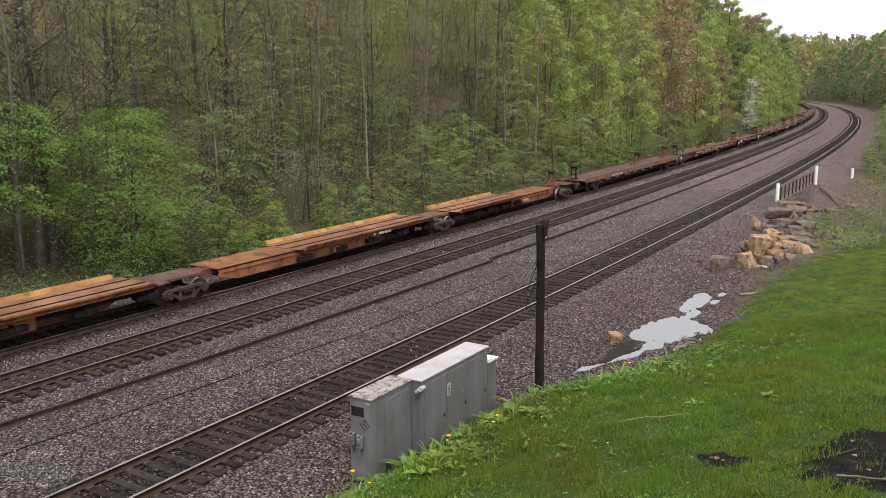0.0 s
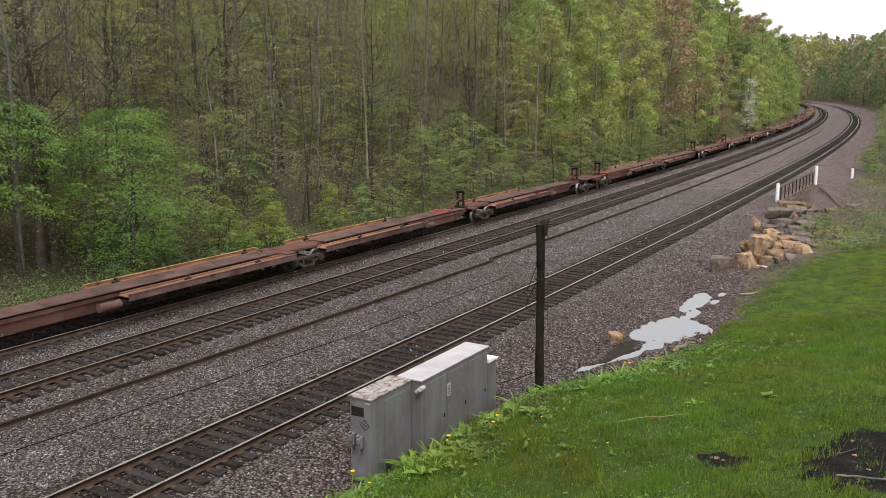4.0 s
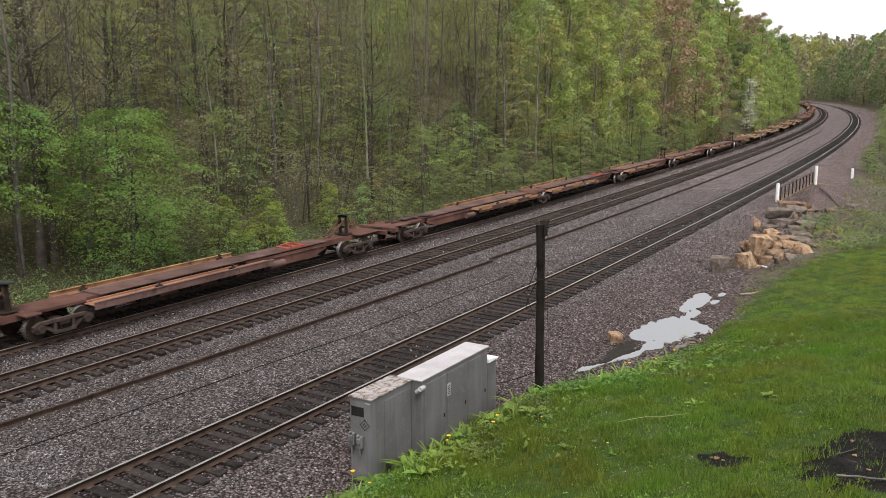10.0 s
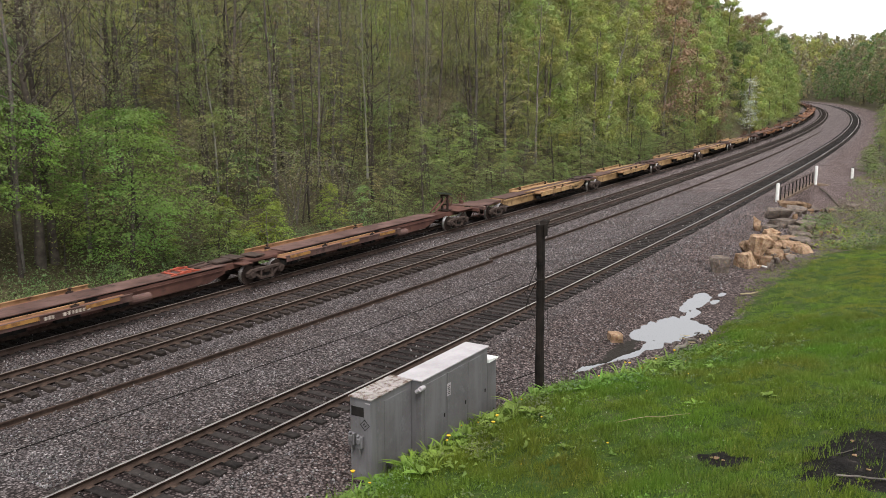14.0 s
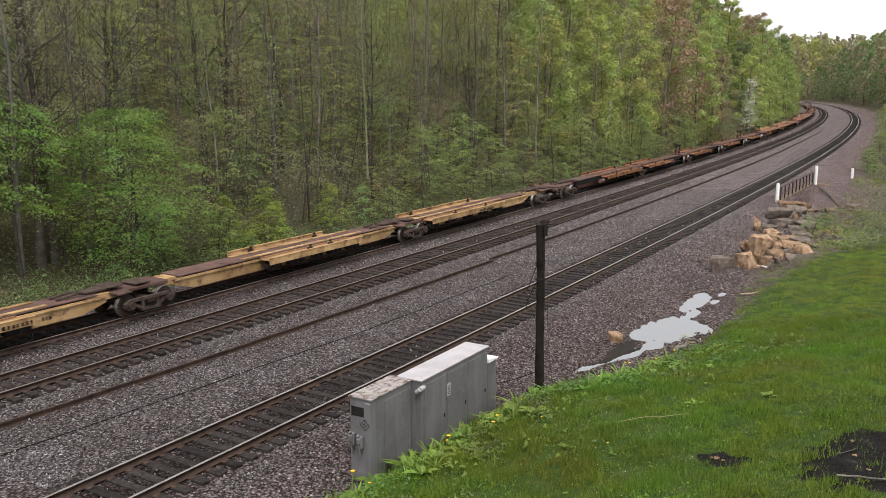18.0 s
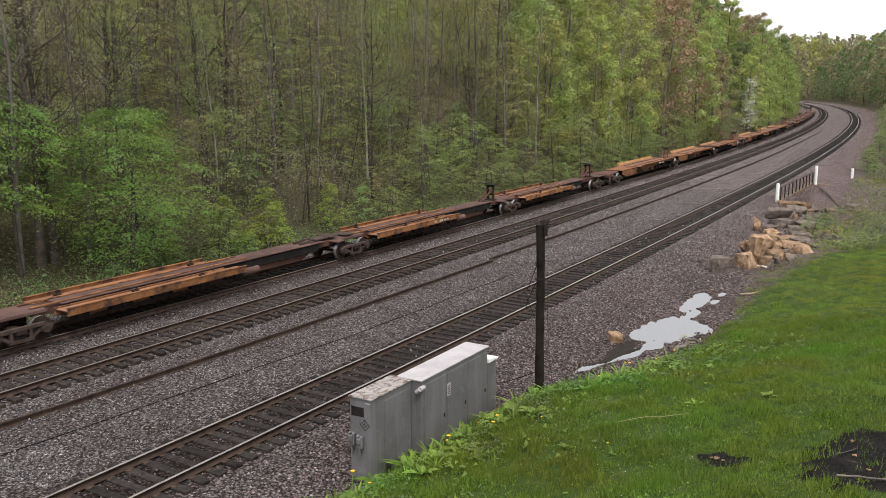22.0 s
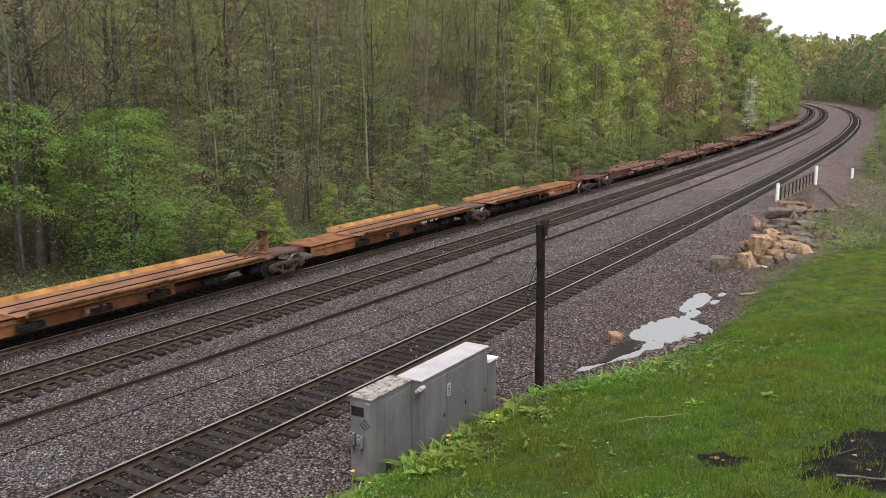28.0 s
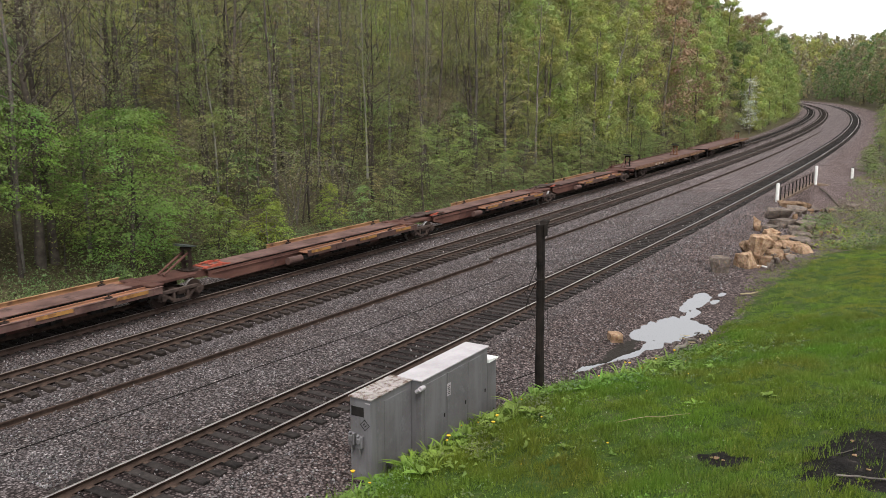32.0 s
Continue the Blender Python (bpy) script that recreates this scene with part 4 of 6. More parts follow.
    if kind == "umber" or kind in ("brown", "marked") and number % 2 == 0:
        def flap():
            b = bmesh.new()
            add_prism(b, ((-0.6, 1.034), (0.9, 1.034), (0.9, 1.07), (0.2, 1.14), (-0.6, 1.07)), -0.50, -0.40)
            add_prism(b, ((-0.4, 1.034), (1.1, 1.034), (1.1, 1.07), (0.5, 1.14), (-0.4, 1.07)), 0.30, 0.42)
            for x in (-0.3, 0.25, 0.75):
                add_box(b, x - 0.06, x + 0.06, -0.40, 0.30, 1.036, 1.075, 0.012)
            return bm_mesh("red_ramp", b, M_RED)

        child("red_ramp", shared("flap", flap), ob, pose(2.4 if back else L - 4.2, 0, 0), "red painted folding hitch ramp")
    # loose stretches of yellow edge marking
    if kind in ("marked", "umber"):
        def marks():
            b = bmesh.new()
            add_box(b, 0, 1.4, -ly - 0.056, -ly - 0.046, 0.84, 0.97)
            return bm_mesh("reflector_stripe", b, M_YELLOW)

        for x in (w0 + 0.2, w0 + 4.0, w0 + 7.2):
            child("reflector_stripe", shared("marks", marks), ob, pose(x, 0, 0), "yellow reflective stripe")
    if kind in ("yellow", "gold", "marked", "orange"):
        y = -1.327 if kind == "orange" else -ly - 0.05
        z = 1.0 if kind == "orange" else 0.86
        if number % 2 == 0:
            add_letters(ob, w0 + 5.6, w0 + 7.4, y, z, M_MARK if kind != "yellow" else M_DARK, number)
    return ob


def flat_car(L, number, hitches):
    """A long flat car; trucks at 0 and L."""
    ob = thing("flat_car", Matrix(), "long rust-red flat car with trailer hitches", "railway wagon", "empty train")
    xa, xb = -3.1, L + 3.1
    part("deck", box(xa, xb, -1.30, 1.30, 1.02, 1.08, 0.01), M_DECKBROWN, ob)
    for side in (-1, 1):
        b = bmesh.new()
        y0, y1 = sorted((side * 1.22, side * 1.33))
        add_prism(b, ((xa, 0.90), (xa, 1.10), (xb, 1.10), (xb, 0.90), (L + 1.5, 0.88), (L - 2.2, 0.84), (2.2, 0.84), (-1.5, 0.88)), y0, y1)
        part("side_sill", b, M_OLIVE, ob, "side sill in worn rusty paint")
    b = bmesh.new()
    add_box(b, xa + 0.3, xb - 0.3, -0.4, 0.4, 0.55, 1.015)
    part("center_sill", b, M_DARK, ob)
    for side in (-1, 1):
        b = bmesh.new()
        y0, y1 = sorted((side * 1.12, side * 1.2))
        add_box(b, xa + 0.4, xb - 0.4, y0, y1, 1.083, 1.16, 0.01)
        part("guide_rail", b, M_RUSTBROWN, ob)
    for k in range(8):
        b = box(-0.06, 0.06, -1.2, 1.2, 0.62, 0.84)
        child("cross_bearer", shared("flat_bearer", lambda: bm_mesh("cross_bearer", b, M_DARK)), ob, pose(2.0 + k * (L - 4) / 7, 0, 0))
    add_truck(ob, 0)
    add_truck(ob, L)
    for at, sg in ((xa, -1), (xb, 1)):
        def coupler(sg=sg):
            b = bmesh.new()
            add_box(b, *sorted((0, sg * 0.65)), -0.08, 0.08, 0.78, 0.92, 0.02)
            add_box(b, *sorted((sg * 0.5, sg * 0.85)), -0.17, 0.17, 0.70, 1.0, 0.04)
            return bm_mesh("coupler", b, M_TRUCK)

        child("coupler", shared(("coupler", sg), coupler), ob, pose(at, 0, 0))
    for x, c in hitches:
        add_hitch(ob, x, True, c, 1.085)
    add_letters(ob, 3.2, 6.1, -1.337, 0.98, M_MARK, number + 90, 0.16)
    add_letters(ob, L - 3.4, L - 1.4, -1.337, 0.98, M_TAN, number + 60, 0.15)
    return ob


# kind, place of the first truck along the train, truck spacing, platforms, hitch state of each
CARS = (
    ("orange", (-8.4, 10.9, 30.9, 49.4), 0, 3, ("", "", "up")),
    ("flat", 56.0, 21.5, 1, ((-2.4, M_DARK), (14.3, M_ORANGE), (24.0, M_ORANGE))),
    ("brown", 83.7, 17.65, 3, ("up", "up", "up")),
    ("brown", (141.4, 159.1, 176.9, 195.0, 212.9, 229.8), 0, 5, ("up", "up", "up", "up", "up")),
    ("marked", (235.3, 252.7, 270.4, 288.3, 306.0, 323.0), 0, 5, ("down", "down", "up", "down", "up")),
    ("yellow", (328.4, 346.5, 364.5, 382.6, 401.3, 418.5), 0, 5, ("down", "down", "down", "down", "down")),
    ("gold", (424.05, 442.2, 460.3, 478.6, 496.6, 513.1), 0, 5, ("down", "up", "down", "up", "up")),
    ("orange", (518.1, 537.5, 556.6, 574.6), 0, 3, ("up", "down", "up")),
    ("orange", 579.3, 18.6, 3, ("up", "", "up")),
    ("umber", (640.0, 657.6, 674.6, 692.5, 710.1, 727.2), 0, 5, ("down", "down", "up", "down", "down")),
    ("flat", 733.0, 20.8, 1, ((-1.6, M_DARK), (15.4, M_ORANGE))),
    ("flat", 762.4, 20.8, 1, ((21.6, M_ORANGE),)),
)
TRAIN = []


def build_train():
    number = 0
    for kind, first, gap, count, hitches in CARS:
        for i in range(count):
            number += 1
            if isinstance(first, tuple):
                gap = round(first[i + 1] - first[i], 2)
                TRAIN.append((platform(kind, gap, i == 0, i == count - 1, number, hitches[i]), first[i], gap))
                continue
            if kind == "flat":
                ob = flat_car(gap, number, hitches)
            else:
                ob = platform(kind, gap, i == 0, i == count - 1, number, hitches[i])
            TRAIN.append((ob, first + i * gap, gap))


def rail_pose(s, gap):
    """Pose of a wagon whose trucks stand at s and s + gap on the far track."""
    x0, y0 = plan(s, TRACK_A)
    x1, y1 = plan(s + gap, TRACK_A)
    return pose(float(x0), float(y0), Z_A, 0, 0, math.degrees(math.atan2(float(y1 - y0), float(x1 - x0))))


build_train()


def motions():
    for ob, first, gap in TRAIN:
        walk(ob, [(t, rail_pose(first - SPEED * t, gap)) for t in range(0, 33)])

# ---- trees ----
def tube(points, radii, sides):
    """Verts and faces of a bent tapering stem."""
    pts = np.asarray(points, float)
    n = len(pts)
    t = np.gradient(pts, axis=0)
    t /= np.linalg.norm(t, axis=1)[:, None] + 1e-9
    ref = np.where(abs(t[:, 2:3]) > 0.9, np.array([[1.0, 0, 0]]), np.array([[0, 0, 1.0]]))
    a = np.cross(t, ref)
    a /= np.linalg.norm(a, axis=1)[:, None] + 1e-9
    b = np.cross(t, a)
    an = np.linspace(0, 2 * np.pi, sides, endpoint=False)
    r = np.asarray(radii)[:, None, None]
    v = pts[:, None] + r * (np.cos(an)[None, :, None] * a[:, None] + np.sin(an)[None, :, None] * b[:, None])
    i, j = np.meshgrid(np.arange(n - 1), np.arange(sides), indexing="ij")
    j2 = (j + 1) % sides
    f = np.stack([i * sides + j, i * sides + j2, (i + 1) * sides + j2, (i + 1) * sides + j], -1).reshape(-1, 4)
    return v.reshape(-1, 3), f


def gather(pieces):
    vs, fs, base = [], [], 0
    for v, f in pieces:
        vs.append(v)
        fs.append(f + base)
        base += len(v)
    return np.concatenate(vs), np.concatenate(fs)


def leaves_at(rng, centres, size, flat=0.5, facing=None):
    """Leaf blades at the centres: pointed, with random tilt or turned roughly to a given facing."""
    n = len(centres)
    nrm = rng.normal(size=(n, 3))
    if facing is None:
        nrm[:, 2] = abs(nrm[:, 2]) + flat
    else:
        nrm = nrm * 0.4 + facing + np.array([0, 0, 0.25])
    nrm /= np.linalg.norm(nrm, axis=1)[:, None]
    a = np.cross(nrm, rng.normal(size=(n, 3)))
    a /= np.linalg.norm(a, axis=1)[:, None]
    b = np.cross(nrm, a)
    s = (size * rng.uniform(0.6, 1.4, n))[:, None]
    v = np.stack([centres - a * s * 0.8 - b * s * 0.45, centres - a * s * 0.5 + b * s * 0.6, centres + a * s * 1.15 - nrm * s * 0.2], 1)
    return v.reshape(-1, 3), np.arange(3 * n).reshape(-1, 3)


def lumpy_crown(rng, tall, wide, low, lumps, count, size):
    """Leaves of a full crown made of many bulges, from the height low up to tall; the last item is the tone of each bulge."""
    at, face, sizes, tones = [], [], [], []
    per = count // lumps
    for k in range(lumps):
        t = (k + rng.random()) / lumps
        env = wide * math.sqrt(max(0.05, math.sin(math.pi * min(0.96, 0.16 + 0.84 * t) ** 0.85)))
        az = k * 2.4 + rng.uniform(-0.6, 0.6)
        r = wide * rng.uniform(0.30, 0.50) * (1.15 - 0.45 * t)
        c = np.array([math.cos(az) * env * rng.uniform(0.45, 0.8), math.sin(az) * env * rng.uniform(0.45, 0.8), low + (tall - low) * t])
        w = rng.normal(size=(per, 3))
        w[:, 2] = w[:, 2] * 0.9 + 0.35
        w /= np.linalg.norm(w, axis=1)[:, None]
        # larger leaf masses added within to fill gaps and block light, single leaves outside
        inner = np.arange(per) % 5 < 2
        out = np.where(inner, rng.uniform(0.30, 0.62, per), rng.uniform(0.72, 1.10, per))[:, None]
        at.append(c + w * r * out * np.array([1.15, 1.15, 0.85]))
        sizes.append(np.where(inner, 2.0, 0.85))
        face.append(w)
        tones.append(np.full(3 * per, rng.uniform(-0.12, 0.12)))
    return (*leaves_at(rng, np.concatenate(at), size * np.concatenate(sizes), facing=np.concatenate(face)), np.concatenate(tones))


def tiered_crown(rng, tall, wide, low, sprays, per, size, cone=0.0):
    """A crown of flat leafy sprays in layers that droop outward; cone narrows it towards the top."""
    at, face, tones = [], [], []
    for k in range(sprays):
        t = rng.random() ** 0.9
        env = wide * (math.sqrt(max(0.04, math.sin(math.pi * min(0.97, 0.14 + 0.83 * t)))) * (1 - cone) + cone * (1.02 - t) ** 0.8)
        env *= 1 + 0.22 * math.sin(3 * t * 6.28 + k % 5) * (1 - cone)
        az = rng.uniform(0, 6.28)
        out = 0.35 + 0.65 * math.sqrt(rng.random())
        way = np.array([math.cos(az), math.sin(az), 0.0])
        c = way * env * out + np.array([0, 0, low + (tall - low) * t])
        r = wide * rng.uniform(0.13, 0.26)
        q = rng.normal(0, 0.5, (per, 3)) * np.array([r, r, 0.10 * r])
        q[:, 2] -= (q @ way) * 0.35 + 0.25 * (q[:, 0] ** 2 + q[:, 1] ** 2) / max(r, 0.1)
        at.append(c + q)
        face.append(np.tile(way * 0.45 + np.array([0, 0, 0.75]), (per, 1)))
        tones.append(np.full(3 * per, rng.uniform(-0.16, 0.18)))
    return (*leaves_at(rng, np.concatenate(at), size, facing=np.concatenate(face)), np.concatenate(tones))


def full_tree(seed, tall, girth, low, wide, lumps, count, size, lean=0.4):
    """A full-leafed tree: stem and limbs inside a bulging crown."""
    stems, _ = tree_shape(seed, tall * 0.95, girth, max(0.1, low / tall), wide * 0.9, 10 if tall > 6 else 6, 7, size, lean, twigs=2 if tall > 6 else 0)
    return stems, lumpy_crown(np.random.default_rng(seed), tall, wide, low, lumps, count, size)


def tiered_tree(seed, tall, girth, low, wide, sprays, per, size, cone=0.0, lean=0.4):
    """A young broad-leaved tree whose leaves hang in flat layers."""
    stems, _ = tree_shape(seed, tall * 0.95, girth, max(0.1, low / tall), wide * 0.95, 16 if tall > 6 else 7, 7, size, lean, twigs=2 if tall > 6 else 1)
    return stems, tiered_crown(np.random.default_rng(seed), tall, wide, low, sprays, per, size, cone)


def tree_shape(seed, tall, girth, crown_from, reach, limbs, leaf_count, leaf_size, lean=0.0, twigs=3, forks=1, clump=0.45):
    """Stem pieces and leaves of a broad-leaved tree."""
    rng = np.random.default_rng(seed)
    stems, spots = [], []
    for k in range(forks):
        h = tall * (1 - 0.12 * k)
        zz = np.linspace(0, h, 9)
        off = np.cumsum(rng.normal(0, 0.012 * tall, (9, 2)), axis=0) * (zz / h)[:, None]
        off += (zz / h)[:, None] ** 1.3 * lean * np.array([[math.cos(seed + k * 2.4), math.sin(seed + k * 2.4)]]) * (1 + k)
        off -= off[0]
        pts = np.column_stack([off, zz])
        rad = girth * (1 - 0.25 * k) * np.interp(zz / h, (0, 0.03, 0.15, 0.7, 1), (1.35, 1.1, 0.92, 0.45, 0.06))
        stems.append(tube(pts, rad, 8))
        for i in range(limbs):
            f = crown_from + (0.98 - crown_from) * (i + rng.random()) / limbs
            p0 = np.array([np.interp(f * h, zz, pts[:, q]) for q in range(3)])
            az = i * 2.4 + rng.uniform(-0.5, 0.5)
            el = rng.uniform(0.15, 0.75) + 0.4 * f
            ln = reach * (1.0 - 0.62 * max(0, (f - crown_from) / (1 - crown_from)) ** 1.2) * rng.uniform(0.6, 1.15)
            way = np.array([math.cos(az) * math.cos(el), math.sin(az) * math.cos(el), math.sin(el)])
            seg = np.linspace(0, 1, 5)[:, None]
            limb = p0 + way * ln * seg + np.array([0, 0, 0.22 * ln]) * seg ** 2 + rng.normal(0, 0.03 * ln, (5, 3)) * seg
            r0 = girth * np.interp(f, (0, 0.5, 1), (0.42, 0.30, 0.10)) * rng.uniform(0.5, 1)
            stems.append(tube(limb, r0 * np.linspace(1, 0.2, 5), 4))
            spots += [limb[2], limb[3], limb[4]]
            for q in range(twigs):
                u = rng.uniform(0.3, 0.95)
                s0 = limb[0] + (limb[4] - limb[0]) * u + np.array([0, 0, 0.1 * ln * u * u])
                tw = way + rng.normal(0, 0.6, 3)
                tw[2] += 0.25
                tw /= np.linalg.norm(tw)
                tl = ln * rng.uniform(0.25, 0.5)
                sg = np.linspace(0, 1, 3)[:, None]
                tp = s0 + tw * tl * sg + np.array([0, 0, 0.1 * tl]) * sg ** 2
                stems.append(tube(tp, max(0.017, r0 * 0.4) * np.array([1, 0.6, 0.2]), 3))
                spots += [tp[1], tp[2], (tp[1] + tp[2]) / 2]
    spots = np.array(spots)
    per = 14
    pick = spots[rng.integers(0, len(spots), max(1, leaf_count // per))]
    pick = pick + rng.normal(0, clump, pick.shape) * np.array([1, 1, 0.75])
    at = np.repeat(pick, per, axis=0)
    at = at + rng.normal(0, 0.30, at.shape) * np.array([1.25, 1.25, 0.28])
    tones = np.repeat(rng.uniform(-0.16, 0.16, len(pick)), 3 * per)
    return gather(stems), (*leaves_at(rng, at, leaf_size, 0.8), tones)


def tree_model(name, shape, bark, leaf, label, category="tree", group="trees of the hillside"):
    (sv, sf), (lv, lf, tones) = shape
    ob = thing(name, pose(0, 0, -500), label, category, group)
    child("trunk", fast_mesh("trunk", sv, sf, bark, True), ob)
    me = fast_mesh("crown", lv, lf, leaf)
    me.attributes.new("tone", "FLOAT", "POINT").data.foreach_set("value", tones.astype(np.float32))
    child("crown", me, ob)
    return ob


def set_tree(model, s, d, turn, size=1.0, sink=0.1, label=""):
    m = place(s, d, -sink, turn) @ Matrix.Scale(size, 4)
    ob = copy_thing(model, m)
    ob.matrix_basis = m
    if label:
        tagged(ob, label)
    return ob


MODELS = {
    "tall_a": tree_model("tree", tree_shape(1, 19, 0.22, 0.22, 3.8, 28, 4600, 0.058, 0.5, twigs=4), M_BARK_DARK, M_LEAF_OLIVE, "tall forest tree with sparse olive spring leaves"),
    "tall_b": tree_model("tree", tree_shape(2, 18, 0.16, 0.2, 3.2, 26, 6200, 0.058, 0.7, twigs=4), M_BARK, M_LEAF_YELLOW, "slender tree with thin yellow-green spring foliage"),
    "tall_c": tree_model("tree", tree_shape(3, 20, 0.25, 0.3, 4.4, 28, 2600, 0.058, 0.3, twigs=5), M_BARK_DARK, M_LEAF_OLIVE, "large dark-barked tree with few spring leaves"),
    "thin_a": tree_model("tree", tree_shape(4, 16, 0.10, 0.16, 2.2, 20, 3600, 0.055, 0.9), M_BARK, M_LEAF_OLIVE, "thin grey forest tree just coming into leaf"),
    "thin_b": tree_model("tree", tree_shape(5, 14, 0.09, 0.14, 2.3, 20, 5200, 0.055, 1.0), M_BARK_DARK, M_LEAF_FRESH, "thin young tree with fresh green leaves"),
    "twin": tree_model("tree", tree_shape(6, 18, 0.17, 0.26, 3.2, 16, 4200, 0.058, 0.9, forks=2, twigs=4), M_BARK_DARK, M_LEAF_YELLOW, "forked tree with pale yellow-green foliage"),
    "bare": tree_model("tree", tree_shape(7, 17, 0.13, 0.22, 3.0, 28, 900, 0.06, 0.8, twigs=6), M_BARK, M_LEAF_RUST, "nearly bare tree with reddish buds"),
    "column": tree_model("tree", tiered_tree(25, 14, 0.11, 1.6, 2.3, 190, 34, 0.06), M_BARK_DARK, M_LEAF_FRESH, "upright young tree in layered fresh green leaf"),
    "column_b": tree_model("tree", tiered_tree(26, 12, 0.10, 1.2, 2.4, 150, 32, 0.06), M_BARK, M_LEAF_YELLOW, "upright young tree in layered yellow-green leaf"),
    "round_a": tree_model("tree", full_tree(8, 14, 0.17, 0.8, 3.9, 38, 11000, 0.078), M_BARK_DARK, M_LEAF_FRESH_LIT, "full bright green tree at the wood's edge"),
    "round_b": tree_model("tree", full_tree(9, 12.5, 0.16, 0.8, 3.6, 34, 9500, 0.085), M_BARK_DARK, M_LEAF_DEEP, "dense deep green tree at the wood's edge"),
    "round_c": tree_model("tree", full_tree(10, 14.5, 0.17, 1.0, 3.7, 36, 10000, 0.078), M_BARK, M_LEAF_GOLDEN_LIT, "full yellow-green tree at the wood's edge"),
    "russet": tree_model("tree", full_tree(11, 15, 0.17, 1.5, 3.5, 34, 8000, 0.085), M_BARK, M_LEAF_RUST, "russet budding maple on the hillside"),
    "grey": tree_model("tree", tree_shape(12, 14, 0.15, 0.1, 3.4, 30, 6400, 0.068, 0.6, twigs=5), M_BARK, M_LEAF_OLIVE, "greyish half-leafed tree at the wood's edge"),
    "sap_a": tree_model("sapling", tiered_tree(21, 6.5, 0.06, 0.6, 2.0, 100, 28, 0.056), M_BARK_DARK, M_LEAF_FRESH, "understory sapling with layered fresh green leaves", "tree", "saplings in the wood"),
    "sap_b": tree_model("sapling", tiered_tree(22, 5.5, 0.05, 0.4, 1.9, 90, 28, 0.056), M_BARK, M_LEAF_YELLOW, "understory sapling with yellow-green leaves", "tree", "saplings in the wood"),
    "sap_c": tree_model("sapling", tree_shape(23, 7.5, 0.06, 0.16, 2.3, 18, 3000, 0.055, 0.8, clump=0.4), M_BARK, M_LEAF_OLIVE, "understory sapling in thin olive leaf", "tree", "saplings in the wood"),
    "bush_a": tree_model("shrub", tiered_tree(13, 3.2, 0.04, 0.15, 1.6, 80, 26, 0.056, 0.4), M_BARK_DARK, M_LEAF_FRESH, "leafy green shrub beside the track bed", "shrub", "shrubs along the track"),
    "bush_b": tree_model("shrub", tiered_tree(14, 3.5, 0.04, 0.15, 1.7, 110, 28, 0.054, 0.75), M_BARK, M_LEAF_LIME, "lime-green shrub beside the track bed", "shrub", "shrubs along the track"),
    "bush_c": tree_model("shrub", tiered_tree(15, 2.4, 0.04, 0.1, 1.5, 60, 26, 0.058, 0.3), M_BARK_DARK, M_LEAF_DEEP, "dark green undergrowth shrub", "shrub", "shrubs along the track"),
    "brush": tree_model("shrub", tree_shape(16, 2.4, 0.022, 0.05, 1.3, 6, 460, 0.042, 0.4, forks=2, twigs=3, clump=0.25), M_BARK, M_LEAF_OLIVE, "twiggy half-bare brush on the bank", "shrub", "brush of the bank"),
    "pale": tree_model("tree", tree_shape(17, 17, 0.17, 0.5, 2.6, 18, 1400, 0.07, 2.6), M_BARK_PALE, M_LEAF_OLIVE, "leaning pale-barked tree with few leaves"),
    "pale_thin": tree_model("tree", tree_shape(24, 18, 0.085, 0.4, 2.2, 18, 2200, 0.06, 0.5), M_BARK_PALE, M_LEAF_YELLOW, "slim pale-barked tree beside a dark trunk"),
    "blossom": tree_model("tree", tree_shape(18, 9, 0.08, 0.12, 1.1, 24, 2200, 0.075, 0.4), M_BARK, M_LEAF_WHITE, "slender tree in white blossom"),
    "maple": tree_model("tree", tiered_tree(19, 8.2, 0.13, 0.9, 3.7, 520, 48, 0.062), M_BARK_DARK, M_LEAF_MAPLE, "broad young maple with layered bright green leaves"),
    "maple_high": tree_model("tree", tiered_tree(27, 8.0, 0.10, 3.0, 3.2, 330, 44, 0.062), M_BARK_DARK, M_LEAF_MAPLE, "young maple with a high layered green crown"),
}


